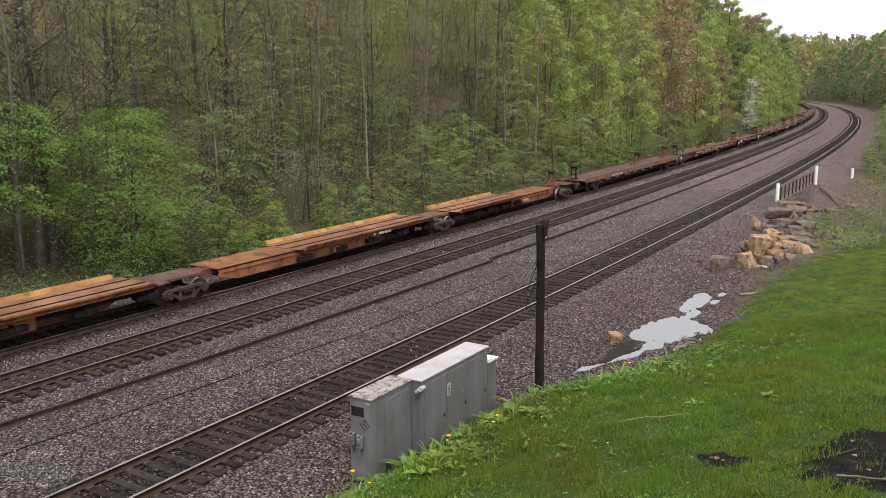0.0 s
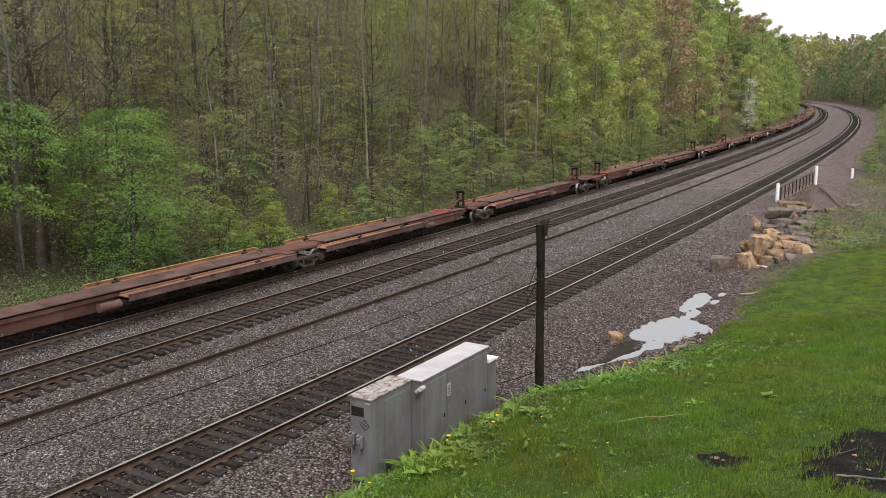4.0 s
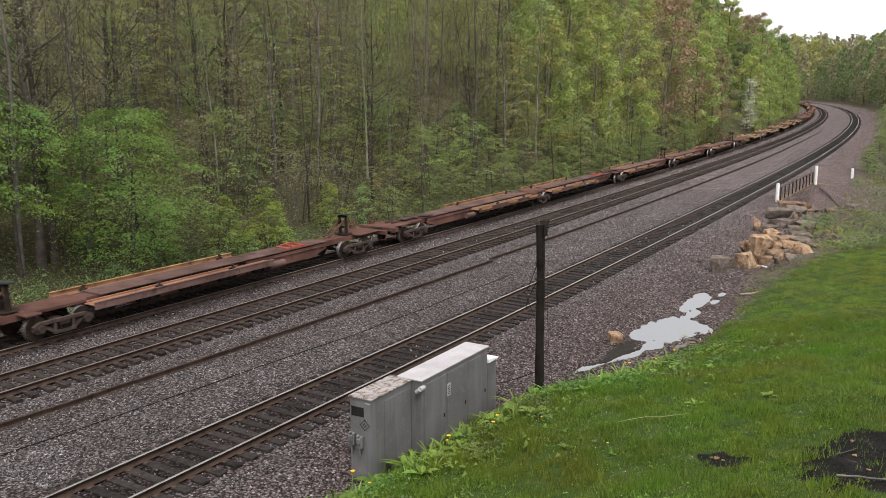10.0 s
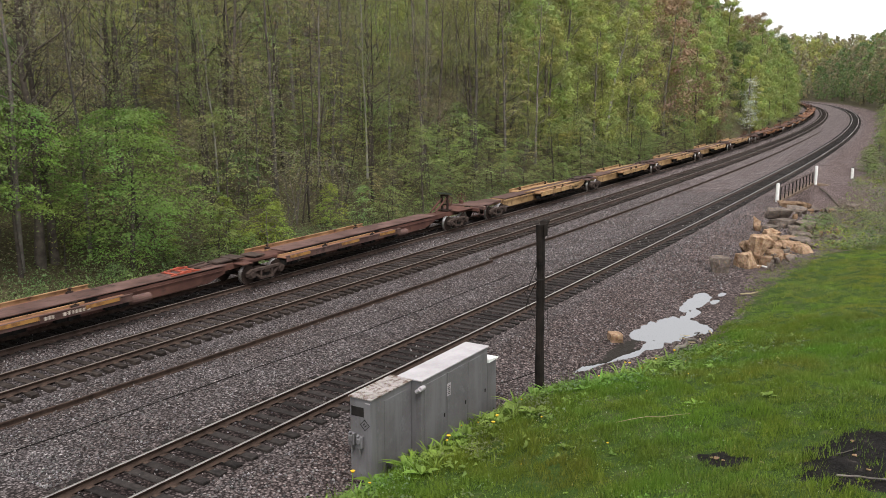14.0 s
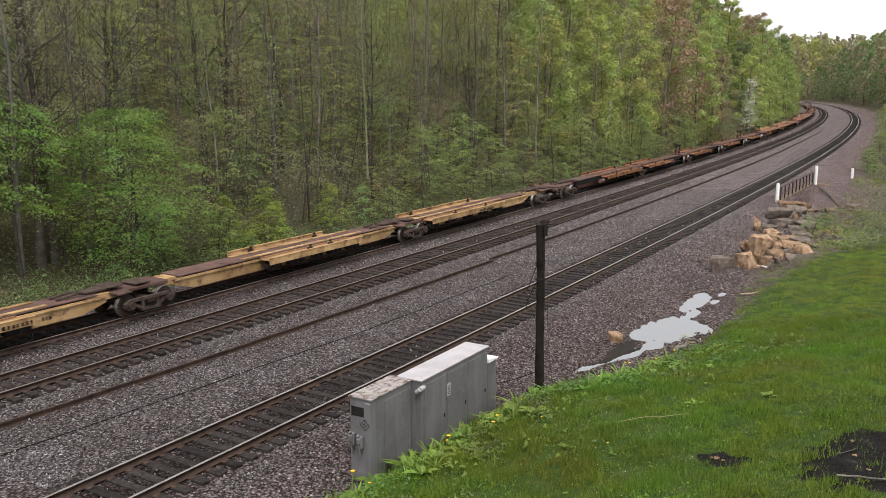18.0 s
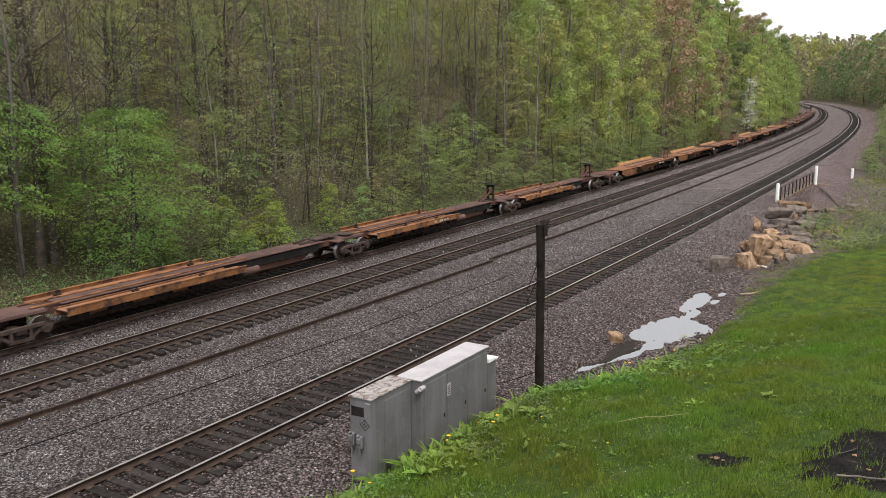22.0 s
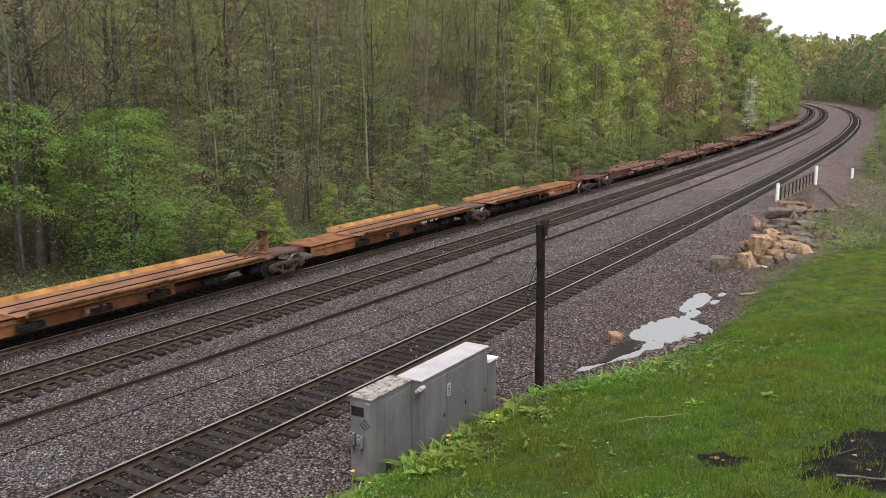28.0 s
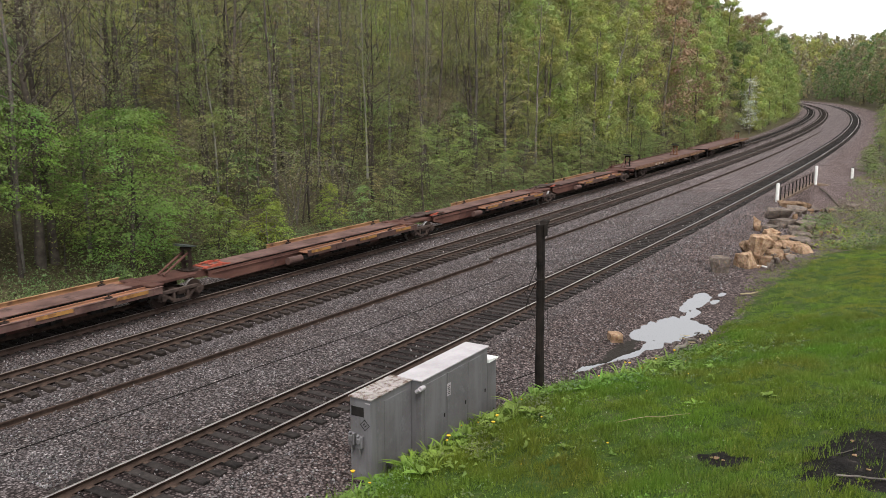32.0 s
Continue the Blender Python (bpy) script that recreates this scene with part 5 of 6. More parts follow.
def near_woods():
    rng = random.Random(11)
    taken = []

    def free(s, d, gap):
        if any((s - a) ** 2 + (d - b) ** 2 < gap * gap for a, b in taken):
            return False
        taken.append((s, d))
        return True

    # trees that stand out
    for key, s, d, size, turn in (("tall_c", 12.0, 22.6, 0.9, 30), ("tall_a", 12.9, 22.8, 0.9, 120), ("thin_a", 10.9, 22.4, 1.2, 60), ("thin_a", 15.0, 22.9, 1.0, 10), ("tall_c", 20.2, 27.5, 0.8, 140), ("tall_a", 21.4, 28.2, 0.85, 200),
                                  ("tall_a", 27.3, 27.2, 1.0, 80), ("pale_thin", 27.9, 26.8, 0.8, 200), ("tall_a", 44.1, 26.0, 1.0, 10), ("pale_thin", 43.0, 25.6, 1.0, 250), ("thin_a", 41.4, 27.0, 1.2, 40),
                                  ("thin_a", 52.0, 26.0, 1.2, 300), ("twin", 61.2, 26.0, 1.0, 20), ("tall_a", 66.8, 26.0, 1.0, 150), ("pale", 93.0, 23.5, 1.0, 90), ("blossom", 173.0, 18.6, 1.25, 0),
                                  ("maple", 16.0, 20.9, 1.0, 0), ("maple_high", 10.6, 22.0, 1.0, 140), ("maple_high", 7.0, 23.5, 1.0, 30), ("round_b", 13.0, 29.5, 0.9, 60), ("column", 34.0, 27.5, 1.0, 0), ("column", 36.6, 28.8, 1.1, 90), ("column", 30.4, 29.5, 0.75, 200),
                                  ("bush_b", 24.6, 19.6, 1.1, 0), ("bush_b", 26.0, 20.2, 0.8, 60), ("bush_a", 21.2, 20.2, 1.0, 20), ("bush_b", 22.4, 20.8, 0.9, 220), ("bush_b", 31.8, 20.6, 0.9, 100),
                                  ("brush", 28.4, 21.2, 1.9, 0), ("brush", 29.8, 21.8, 2.0, 90), ("brush", 34.0, 21.4, 1.7, 180), ("round_c", 75.5, 24.0, 1.0, 0), ("round_a", 79.5, 26.5, 1.1, 70)):
        taken.append((s, d))
        set_tree(MODELS[key], s, d, turn, size)
    # the stand behind, changing along the line
    kinds = ((0, 26, ("tall_a", "tall_c", "thin_a", "thin_b", "bare", "bare", "thin_a", "column_b")), (26, 64, ("tall_a", "tall_b", "twin", "thin_a", "bare", "bare", "thin_b", "tall_b", "column")),
             (64, 80, ("round_c", "tall_b", "grey", "twin", "bare")), (80, 108, ("round_c", "grey", "round_a", "round_c", "round_c")), (108, 130, ("round_a", "russet", "round_c", "grey")))
    for a, b, names in kinds:
        for _ in range(int((b - a) * 9)):
            s, d = rng.uniform(a, b), 22.5 + 34 * rng.random() ** 1.25
            if free(s, d, (3.3 if d < 36 else 4.2) if s < 72 else 5.2):
                set_tree(MODELS[rng.choice(names)], s, d, rng.uniform(0, 360), rng.uniform(0.8, 1.15) * (1.0 if a < 60 else 1.25))
    # shrubs along the edge, lower and darker near the verge
    s = 9.5
    while s < 150:
        key = rng.choice(("bush_a", "bush_c", "bush_c", "bush_a", "bush_c") if s < 33 else ("bush_a", "sap_a", "sap_a", "bush_a", "sap_b"))
        d = rng.uniform(18.6, 22.0)
        if free(s, d, 1.4):
            set_tree(MODELS[key], s, d, rng.uniform(0, 360), rng.uniform(0.4, 0.85) if s < 33 else rng.uniform(0.6, 1.1))
        s += rng.uniform(1.0, 2.2) if s < 33 else rng.uniform(0.8, 1.5)
    for _ in range(190):
        s, d = rng.uniform(6, 100), 22.0 + 26 * rng.random() ** 1.3
        if free(s, d, 1.7):
            set_tree(MODELS[rng.choice(("sap_a", "sap_b", "sap_c", "sap_a", "sap_c", "column_b"))], s, d, rng.uniform(0, 360), rng.uniform(0.6, 1.2))
    for _ in range(90):
        s, d = rng.uniform(16, 90), 21.0 + 12 * rng.random()
        if free(s, d, 1.3):
            set_tree(MODELS[rng.choice(("brush", "brush", "bush_a", "bush_c"))], s, d, rng.uniform(0, 360), rng.uniform(0.9, 1.6))
    for _ in range(40):
        s, u = rng.uniform(41, 60), rng.uniform(7.2, 12)
        if free(s, -u, 1.0):
            set_tree(MODELS[rng.choice(("brush", "brush", "bush_c"))], s, -u, rng.uniform(0, 360), rng.uniform(0.35, 0.75))
    for _ in range(36):
        s, u = rng.uniform(56, 84), rng.uniform(10.2, 14)
        if free(s, -u, 1.3):
            set_tree(MODELS["brush"], s, -u, rng.uniform(0, 360), rng.uniform(0.7, 1.3))
    # scrub that closes in on the track bed along the curve
    for _ in range(120):
        s = 76 + 170 * rng.random() ** 1.3
        u = rng.uniform(6.4, 9.6) + 1.2 * max(0, 1 - (s - 76) / 20)
        if free(s, -u, 1.2):
            set_tree(MODELS[rng.choice(("brush", "bush_c", "brush", "bush_a"))], s, -u, rng.uniform(0, 360), rng.uniform(0.45, 0.9) * (1 + min(1.0, (s - 76) / 90)))
    # brush of the bank beyond the stone pile
    for _ in range(230):
        s, u = 41 + 200 * rng.random() ** 1.2, rng.uniform(8.2, 16)
        if u > min(9.0, float(toe(s)) + 0.3) and free(s, -u, 1.5):
            set_tree(MODELS[rng.choice(("brush", "brush", "bush_c", "brush", "brush", "bush_a"))], s, -u, rng.uniform(0, 360), rng.uniform(0.6, 1.1) * (1 + min(1.6, max(0, s - 58) / 45)))


near_woods()


def joined_woods(name, leaf, label, spots, seed, count, size, low=0.6):
    """A far stand of trees in one mesh of leaves; its stems are a second part."""
    rng = np.random.default_rng(seed)
    forms = [lumpy_crown(np.random.default_rng(seed * 10 + k), 13.5, 3.7, low, 26, count, size) for k in range(5)]
    zz = np.array([0.0, 4.0, 9.0, 12.5])
    stem = tube(np.column_stack([0.1 * zz, 0 * zz, zz]) * (0.15, 1, 1), np.array([0.2, 0.16, 0.1, 0.03]), 5)
    stems, crowns, tones = [], [], []
    for s, d, scale in spots:
        lv, lf, lump = forms[rng.integers(5)]
        a = rng.uniform(0, 6.28)
        x, y = plan(s, d)
        rot = np.array([[math.cos(a), -math.sin(a), 0], [math.sin(a), math.cos(a), 0], [0, 0, 1]]) * scale
        rot[2] *= rng.uniform(0.85, 1.2)
        at = np.array([float(x), float(y), float(height(s, d)) - 0.3])
        crowns.append((lv @ rot.T + at, lf))
        tones.append((lump + rng.uniform(-0.10, 0.34)).astype(np.float32))
        stems.append((stem[0] @ rot.T + at, stem[1]))
    v, f = gather(crowns)
    top = new(name)
    tagged(top, label, "woods", kind="stuff")
    me = fast_mesh("crowns", v, f, leaf)
    me.attributes.new("tone", "FLOAT", "POINT").data.foreach_set("value", np.concatenate(tones))
    child("crowns", me, top)
    v, f = gather(stems)
    child("trunks", fast_mesh("trunks", v, f, M_BARK_DARK, True), top)


def far_woods():
    rng = random.Random(23)
    bins = {"fresh": [], "deep": [], "yellow": [], "olive": [], "rust": []}
    grid = [(173.0, 18.6), (167.0, 17.5), (161.0, 18.0)]

    def free(s, d, gap):
        if any(abs(s - a) < gap and (s - a) ** 2 + (d - b) ** 2 < gap * gap for a, b in grid):
            return False
        grid.append((s, d))
        return True

    # left hillside along the curve
    for _ in range(1500):
        s, d = rng.uniform(118, 440), 19.5 + 75 * rng.random() ** 1.5
        if s < 132 and d < 56 or not free(s, d, 7.2 if d < 40 else 7.8):
            continue
        u = s + rng.gauss(0, 14)
        if u < 150:
            k = rng.choice(("olive", "rust", "yellow", "olive", "fresh"))
        elif u < 200:
            k = rng.choice(("fresh", "rust", "fresh", "yellow"))
        else:
            k = rng.choice(("fresh", "fresh", "deep", "yellow", "fresh"))
        if s > 240 and 26 < d < 48:
            k = rng.choice(("rust", "olive", "rust", "fresh", "olive"))
        if d > 50:
            k = rng.choice(("olive", "yellow", "fresh", "yellow", "fresh", "rust"))
        bins[k].append((s, d, rng.uniform(1.0, 1.65) * (0.85 if d < 23 else 1.0) * (1.08 if d < 27 else 1.0)))
    # hill behind the near stand
    for _ in range(240):
        s, d = rng.uniform(0, 130), rng.uniform(52, 80)
        if free(s, d, 5.4):
            bins[rng.choice(("yellow", "fresh", "yellow", "olive"))].append((s, d, rng.uniform(1.0, 1.3)))
    # right side beyond the cleared ground
    for _ in range(1000):
        s, u = rng.uniform(200, 640), 10.5 + 62 * rng.random() ** 1.4
        u += 8 * max(0, 1 - (s - 200) / 110)
        if free(s, -u, 5.6):
            bins[rng.choice(("deep", "olive", "olive", "deep", "deep"))].append((s, -u, rng.uniform(0.95, 1.3) * (0.8 if u < 16 else 1.0)))
    words = {"fresh": (M_LEAF_FRESH_LIT, "hillside wood in fresh green leaf"), "deep": (M_LEAF_DEEP, "dark green hillside wood"), "yellow": (M_LEAF_GOLDEN_LIT, "hillside wood in yellow-green leaf"),
             "olive": (M_LEAF_OLIVE, "hillside wood just coming into olive leaf"), "rust": (M_LEAF_RUST, "hillside wood with russet buds")}
    for i, (k, spots) in enumerate(bins.items()):
        front = [q for q in spots if 0 < q[1] < 33 and q[0] > 115]
        back = [q for q in spots if q not in front]
        joined_woods("hillside_woods", words[k][0], words[k][1], front, 31 + i, 6000, 0.105)
        joined_woods("hillside_woods", words[k][0], words[k][1] + " higher up", back, 41 + i, 700, 0.28)
    # the hills in the distance, in paler leaf colours that stand in for haze
    spots = []
    for _ in range(1050):
        s, d = rng.uniform(600, 1150), rng.uniform(-230, 70)
        if abs(d - 6) > 20:
            spots.append((s, d, rng.uniform(0.9, 1.3) * (1.25 if s > 800 else 1.0)))
    joined_woods("distant_woods", M_LEAF_OLIVE, "olive wooded hills in the distance", spots[::2], 71, 208, 0.54)
    joined_woods("distant_woods", M_LEAF_YELLOW, "pale green wooded hills in the distance", spots[1::2], 72, 208, 0.54)


far_woods()


def undergrowth():
    """Low plants of the wood's floor and the verge."""
    rng = np.random.default_rng(8)
    n = 62000
    s = 4 + 106 * rng.random(n) ** 1.2
    d = 17.0 + 26 * rng.random(n) ** 1.5
    x, y = plan(s, d)
    z = height(s, d) + rng.uniform(0.02, 0.8, n) * (0.35 + 0.65 * (wave(s, d, 6.0) > -0.2))
    v, f = leaves_at(rng, np.column_stack([x, y, z]), 0.065, 1.0)
    n = 15000
    s, d = 3 + 60 * rng.random(n) ** 1.2, 16.1 + 5.5 * rng.random(n)
    x, y = plan(s, d)
    z = height(s, d) + rng.uniform(0.02, 1.0, n) ** 1.5 * (0.45 + 0.55 * (wave(s * 1.2, d * 1.1, 9.0) > 0))
    w, g = leaves_at(rng, np.column_stack([x, y, z]), 0.065, 0.7)
    low = new("undergrowth", fast_mesh("undergrowth", w, g, M_LEAF_DEEP))
    tagged(low, "dark weedy growth along the edge of the track bed", "undergrowth", kind="stuff")
    ob = new("undergrowth", fast_mesh("undergrowth", v, f, M_LEAF_DEEP))
    tagged(ob, "low leafy green plants on the woodland floor", "undergrowth", kind="stuff")


undergrowth()


def thicket():
    """Sprays of spring leaves and thin stems between the trees."""
    for k, (leaf, word) in enumerate(((M_LEAF_FRESH, "fresh green"), (M_LEAF_YELLOW, "yellow-green"), (M_LEAF_OLIVE, "olive"))):
        rng = np.random.default_rng(50 + k)
        n = 6800
        s = 4 + 130 * rng.random(n) ** 1.15
        d = 21.5 + 36 * rng.random(n) ** 0.9
        patch = wave(s * 0.35 + 5 * k, d * 0.3 + 3 * k, 9.0 + k)
        keep = rng.random(n) < 0.62 + 0.5 * patch
        s, d = s[keep], d[keep]
        x, y = plan(s, d)
        up = np.where(rng.random(len(s)) < 0.7, rng.uniform(0.4, 6.5, len(s)), rng.uniform(6, 13, len(s)))
        c = np.column_stack([x, y, height(s, d) + up])
        at = np.repeat(c, 16, axis=0) + rng.normal(0, 1, (len(c) * 16, 3)) * np.array([0.46, 0.46, 0.10])
        v, f = leaves_at(rng, at, 0.056, 0.8)
        top = new("thicket")
        tagged(top, word + " understory sprays between the tree trunks", "undergrowth", kind="stuff")
        child("leaf_sprays", fast_mesh("leaf_sprays", v, f, leaf), top)
        stems = []
        for q in range(0, len(c), 20):
            g = np.array([c[q][0], c[q][1], c[q][2] - up[q] - 0.1])
            tip = c[q] + np.array([rng.normal(0, 0.5), rng.normal(0, 0.5), rng.uniform(0.3, 3.0)])
            mid = (g + tip) / 2 + rng.normal(0, 0.2, 3)
            stems.append(tube(np.array([g, mid, tip]), np.array([0.045, 0.03, 0.01]) * rng.uniform(0.6, 1.3), 4))
        v, f = gather(stems)
        child("thin_stems", fast_mesh("thin_stems", v, f, M_BARK_DARK, True), top)


thicket()
for model in MODELS.values():
    for o in (*model.children_recursive, model):
        bpy.data.objects.remove(o)


# ---- the signal cabinets ----
def build_cabinet():
    base = place(2.3, -4.32)
    base.translation.z = -0.45
    cab = thing("signal_cabinet", base, "grey galvanised trackside signal cabinet with rust-stained lid", "cabinet", "signal cabinets beside the track")
    lo, hi = 0.0, 1.97
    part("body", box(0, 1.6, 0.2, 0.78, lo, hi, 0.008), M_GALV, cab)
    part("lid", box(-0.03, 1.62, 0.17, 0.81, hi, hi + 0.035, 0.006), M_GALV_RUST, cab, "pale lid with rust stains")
    part("side_door", box(0.5, 1.52, 0.188, 0.2, 0.2, hi - 0.15, 0.004), M_GALV, cab)
    part("vent_panel", box(-0.012, 0.0, 0.40, 0.74, hi - 0.42, hi - 0.2, 0.003), M_DARK, cab, "black vent panel")
    b = bmesh.new()
    m = Matrix.Translation((-0.008, 0.37, hi - 0.60)) @ Matrix.Rotation(radians(45), 4, "X") @ Matrix.Scale(0.72, 4)
    for y0, y1, z0, z1 in ((-0.13, 0.13, 0.115, 0.13), (-0.13, 0.13, -0.13, -0.115), (-0.13, -0.115, -0.13, 0.13), (0.115, 0.13, -0.13, 0.13)):
        vs = add_box(b, -0.004, 0.004, y0, y1, z0, z1)
        bmesh.ops.transform(b, matrix=m, verts=vs)
    for y in (-0.04, 0.04):
        vs = add_box(b, -0.004, 0.004, y - 0.012, y + 0.012, -0.05, 0.05)
        bmesh.ops.transform(b, matrix=m, verts=vs)
    part("sign", b, M_DARK, cab, "black outlined diamond sign")
    for y, z in ((0.70, 1.02), (0.48, 0.98)):
        b = bmesh.new()
        add_box(b, -0.10, 0.0, y - 0.08, y + 0.08, z - 0.16, z + 0.14, 0.015)
        add_box(b, -0.15, -0.08, y - 0.05, y + 0.05, z - 0.04, z + 0.10, 0.015)
        add_rod(b, (-0.06, y, z - 0.34), (-0.06, y, z - 0.14), 0.025)
        add_rod(b, (-0.06, y, z + 0.1), (-0.13, y, z + 0.17), 0.03)
        part("padlock", b, M_GALV, cab, "bright metal padlock and hasp")
    b = box(-0.02, 0.01, 0.22, 0.34, hi - 0.09, hi - 0.07)
    part("drip_edge", b, M_GALV_TOP, cab)
    base2 = base @ pose(1.68, -0.04, 0)
    cab2 = thing("signal_cabinet", base2, "long grey galvanised signal cabinet with a clean pale lid", "cabinet", "signal cabinets beside the track")
    hi2 = 1.96
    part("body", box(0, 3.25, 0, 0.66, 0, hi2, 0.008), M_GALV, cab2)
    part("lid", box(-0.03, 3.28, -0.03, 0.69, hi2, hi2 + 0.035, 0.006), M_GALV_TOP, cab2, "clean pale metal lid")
    for i in range(3):
        part("door", box(0.12 + i * 1.04, 1.08 + i * 1.04, -0.014, 0.0, 0.15, hi2 - 0.12, 0.004), M_GALV, cab2)
    for i in range(3):
        b = bmesh.new()
        add_box(b, 1.0 + i * 1.04, 1.03 + i * 1.04, -0.035, -0.014, 0.75, 0.85, 0.006)
        part("latch", b, M_DARK, cab2)
    part("notice", box(1.14, 1.32, -0.020, -0.0145, 1.24, 1.56, 0.0), M_GALV_TOP, cab2, "small white notice, too faint to read")
    b = bmesh.new()
    for k in range(5):
        add_box(b, 1.165, 1.295, -0.023, -0.0205, 1.28 + k * 0.05, 1.298 + k * 0.05)
    part("lettering", b, M_DARK, cab2)
    b = bmesh.new()
    add_rod(b, (-0.10, -0.02, hi2 - 0.16), (0.08, -0.02, hi2 - 0.16), 0.06, n=12)
    add_rod(b, (-0.10, -0.02, hi2 - 0.16), (-0.10, 0.08, hi2 - 0.24), 0.05, n=10)
    part("conduit_elbow", b, M_GALV_TOP, cab2, "bright metal conduit elbow")
    base3 = base2 @ pose(3.30, 0.02, 0.0)
    cab3 = thing("junction_box", base3, "small grey junction box beside the signal cabinet", "cabinet", "signal cabinets beside the track")
    part("body", box(0, 0.5, 0, 0.56, 0.0, 1.50, 0.008), M_GALV, cab3)
    b = bmesh.new()
    add_prism(b, ((-0.0, 1.50), (0.54, 1.50), (0.54, 1.54), (-0.0, 1.60)), -0.04, 0.60)
    part("lid", b, M_WHITE, cab3, "sloping white lid")


build_cabinet()


# ---- the old pole ----
def build_pole():
    s, d = 8.9, -5.15
    ob = thing("wooden_post", place(s, d, -0.1), "dark weathered wooden post with loose wires", "post")
    rng = np.random.default_rng(4)
    zz = np.linspace(0, 5.15, 12)
    pts = np.column_stack([0.0 * zz - 0.01 * zz, 0.012 * zz + 0.01 * np.sin(zz * 1.3), zz])
    v, f = tube(pts, np.interp(zz, (0, 5.15), (0.125, 0.115)) * (1 + 0.05 * rng.normal(size=12)), 12)
    b = bmesh.new()
    vs = [b.verts.new(p) for p in v]
    for q in f:
        b.faces.new([vs[i] for i in q])
    b.faces.new(vs[-12:])
    shaft = part("shaft", b, M_POLE, ob)
    b = bmesh.new()
    add_box(b, -0.2, -0.02, -0.14, -0.10, 4.85, 5.2, 0.01)
    add_prism(b, ((-0.06, 5.1), (0.12, 5.14), (0.2, 5.26), (0.02, 5.24)), -0.1, 0.1)
    part("split_top", b, M_POLE, ob)
    for z in (4.05, 3.6):
        b = bmesh.new()
        add_rod(b, (-0.012 * z, 0.012 * z, z), (-0.012 * z, 0.012 * z, z + 0.05), 0.135, n=14)
        part("iron_band", b, M_DARK, ob)


build_pole()


def wire(points, label, r=0.012):
    """A thin slack line through the points."""
    cu = bpy.data.curves.new("wire", "CURVE")
    cu.dimensions, cu.bevel_depth, cu.bevel_resolution = "3D", r, 1
    sp = cu.splines.new("NURBS")
    sp.points.add(len(points) - 1)
    for p, q in zip(sp.points, points):
        p.co = (*q, 1)
    sp.use_endpoint_u, sp.order_u = True, 3
    cu.materials.append(M_DARK)
    return tagged(new("wire", cu), label, "cable")


def on_ground(s, d, up=0.02):
    x, y = plan(s, d)
    return (float(x), float(y), float(height(s, d)) + up)


def build_wires():
    rng = random.Random(3)
    run = [on_ground(s, np.interp(s, (-12, 0, 6, 11, 22, 30), (4.9, 3.85, 3.4, 3.0, 2.75, 2.7)) + rng.uniform(-0.05, 0.05), 0.02) for s in np.arange(-12, 24, 1.1)]
    px, py = plan(8.9, -5.15)
    top = (float(px), float(py) + 0.1, 4.0)
    wire(run, "thin black cable lying on the ballast", 0.014)
    wire([top, on_ground(9.0, -4.7, 3.3), on_ground(9.3, -4.4, 3.1), on_ground(9.6, -4.3, 3.0), on_ground(9.2, -4.9, 2.2)], "loose black wire hanging from the post", 0.010)
    wire([(top[0], top[1], 3.3), on_ground(9.5, -4.3, 2.7), on_ground(9.9, -4.2, 2.4)], "slack black wire on the post", 0.010)
    wire([on_ground(7.6, -4.1, 1.2), on_ground(8.2, -3.9, 0.5), on_ground(9.2, -4.2, 0.45), on_ground(8.9, -5.0, 0.9)], "dark cable between post and cabinet", 0.014)
    wire([on_ground(9.3, -5.4, 0.1), on_ground(9.2, -5.2, 1.4), (top[0] + 0.15, top[1], 3.0)], "thin guy wire beside the post", 0.006)


build_wires()


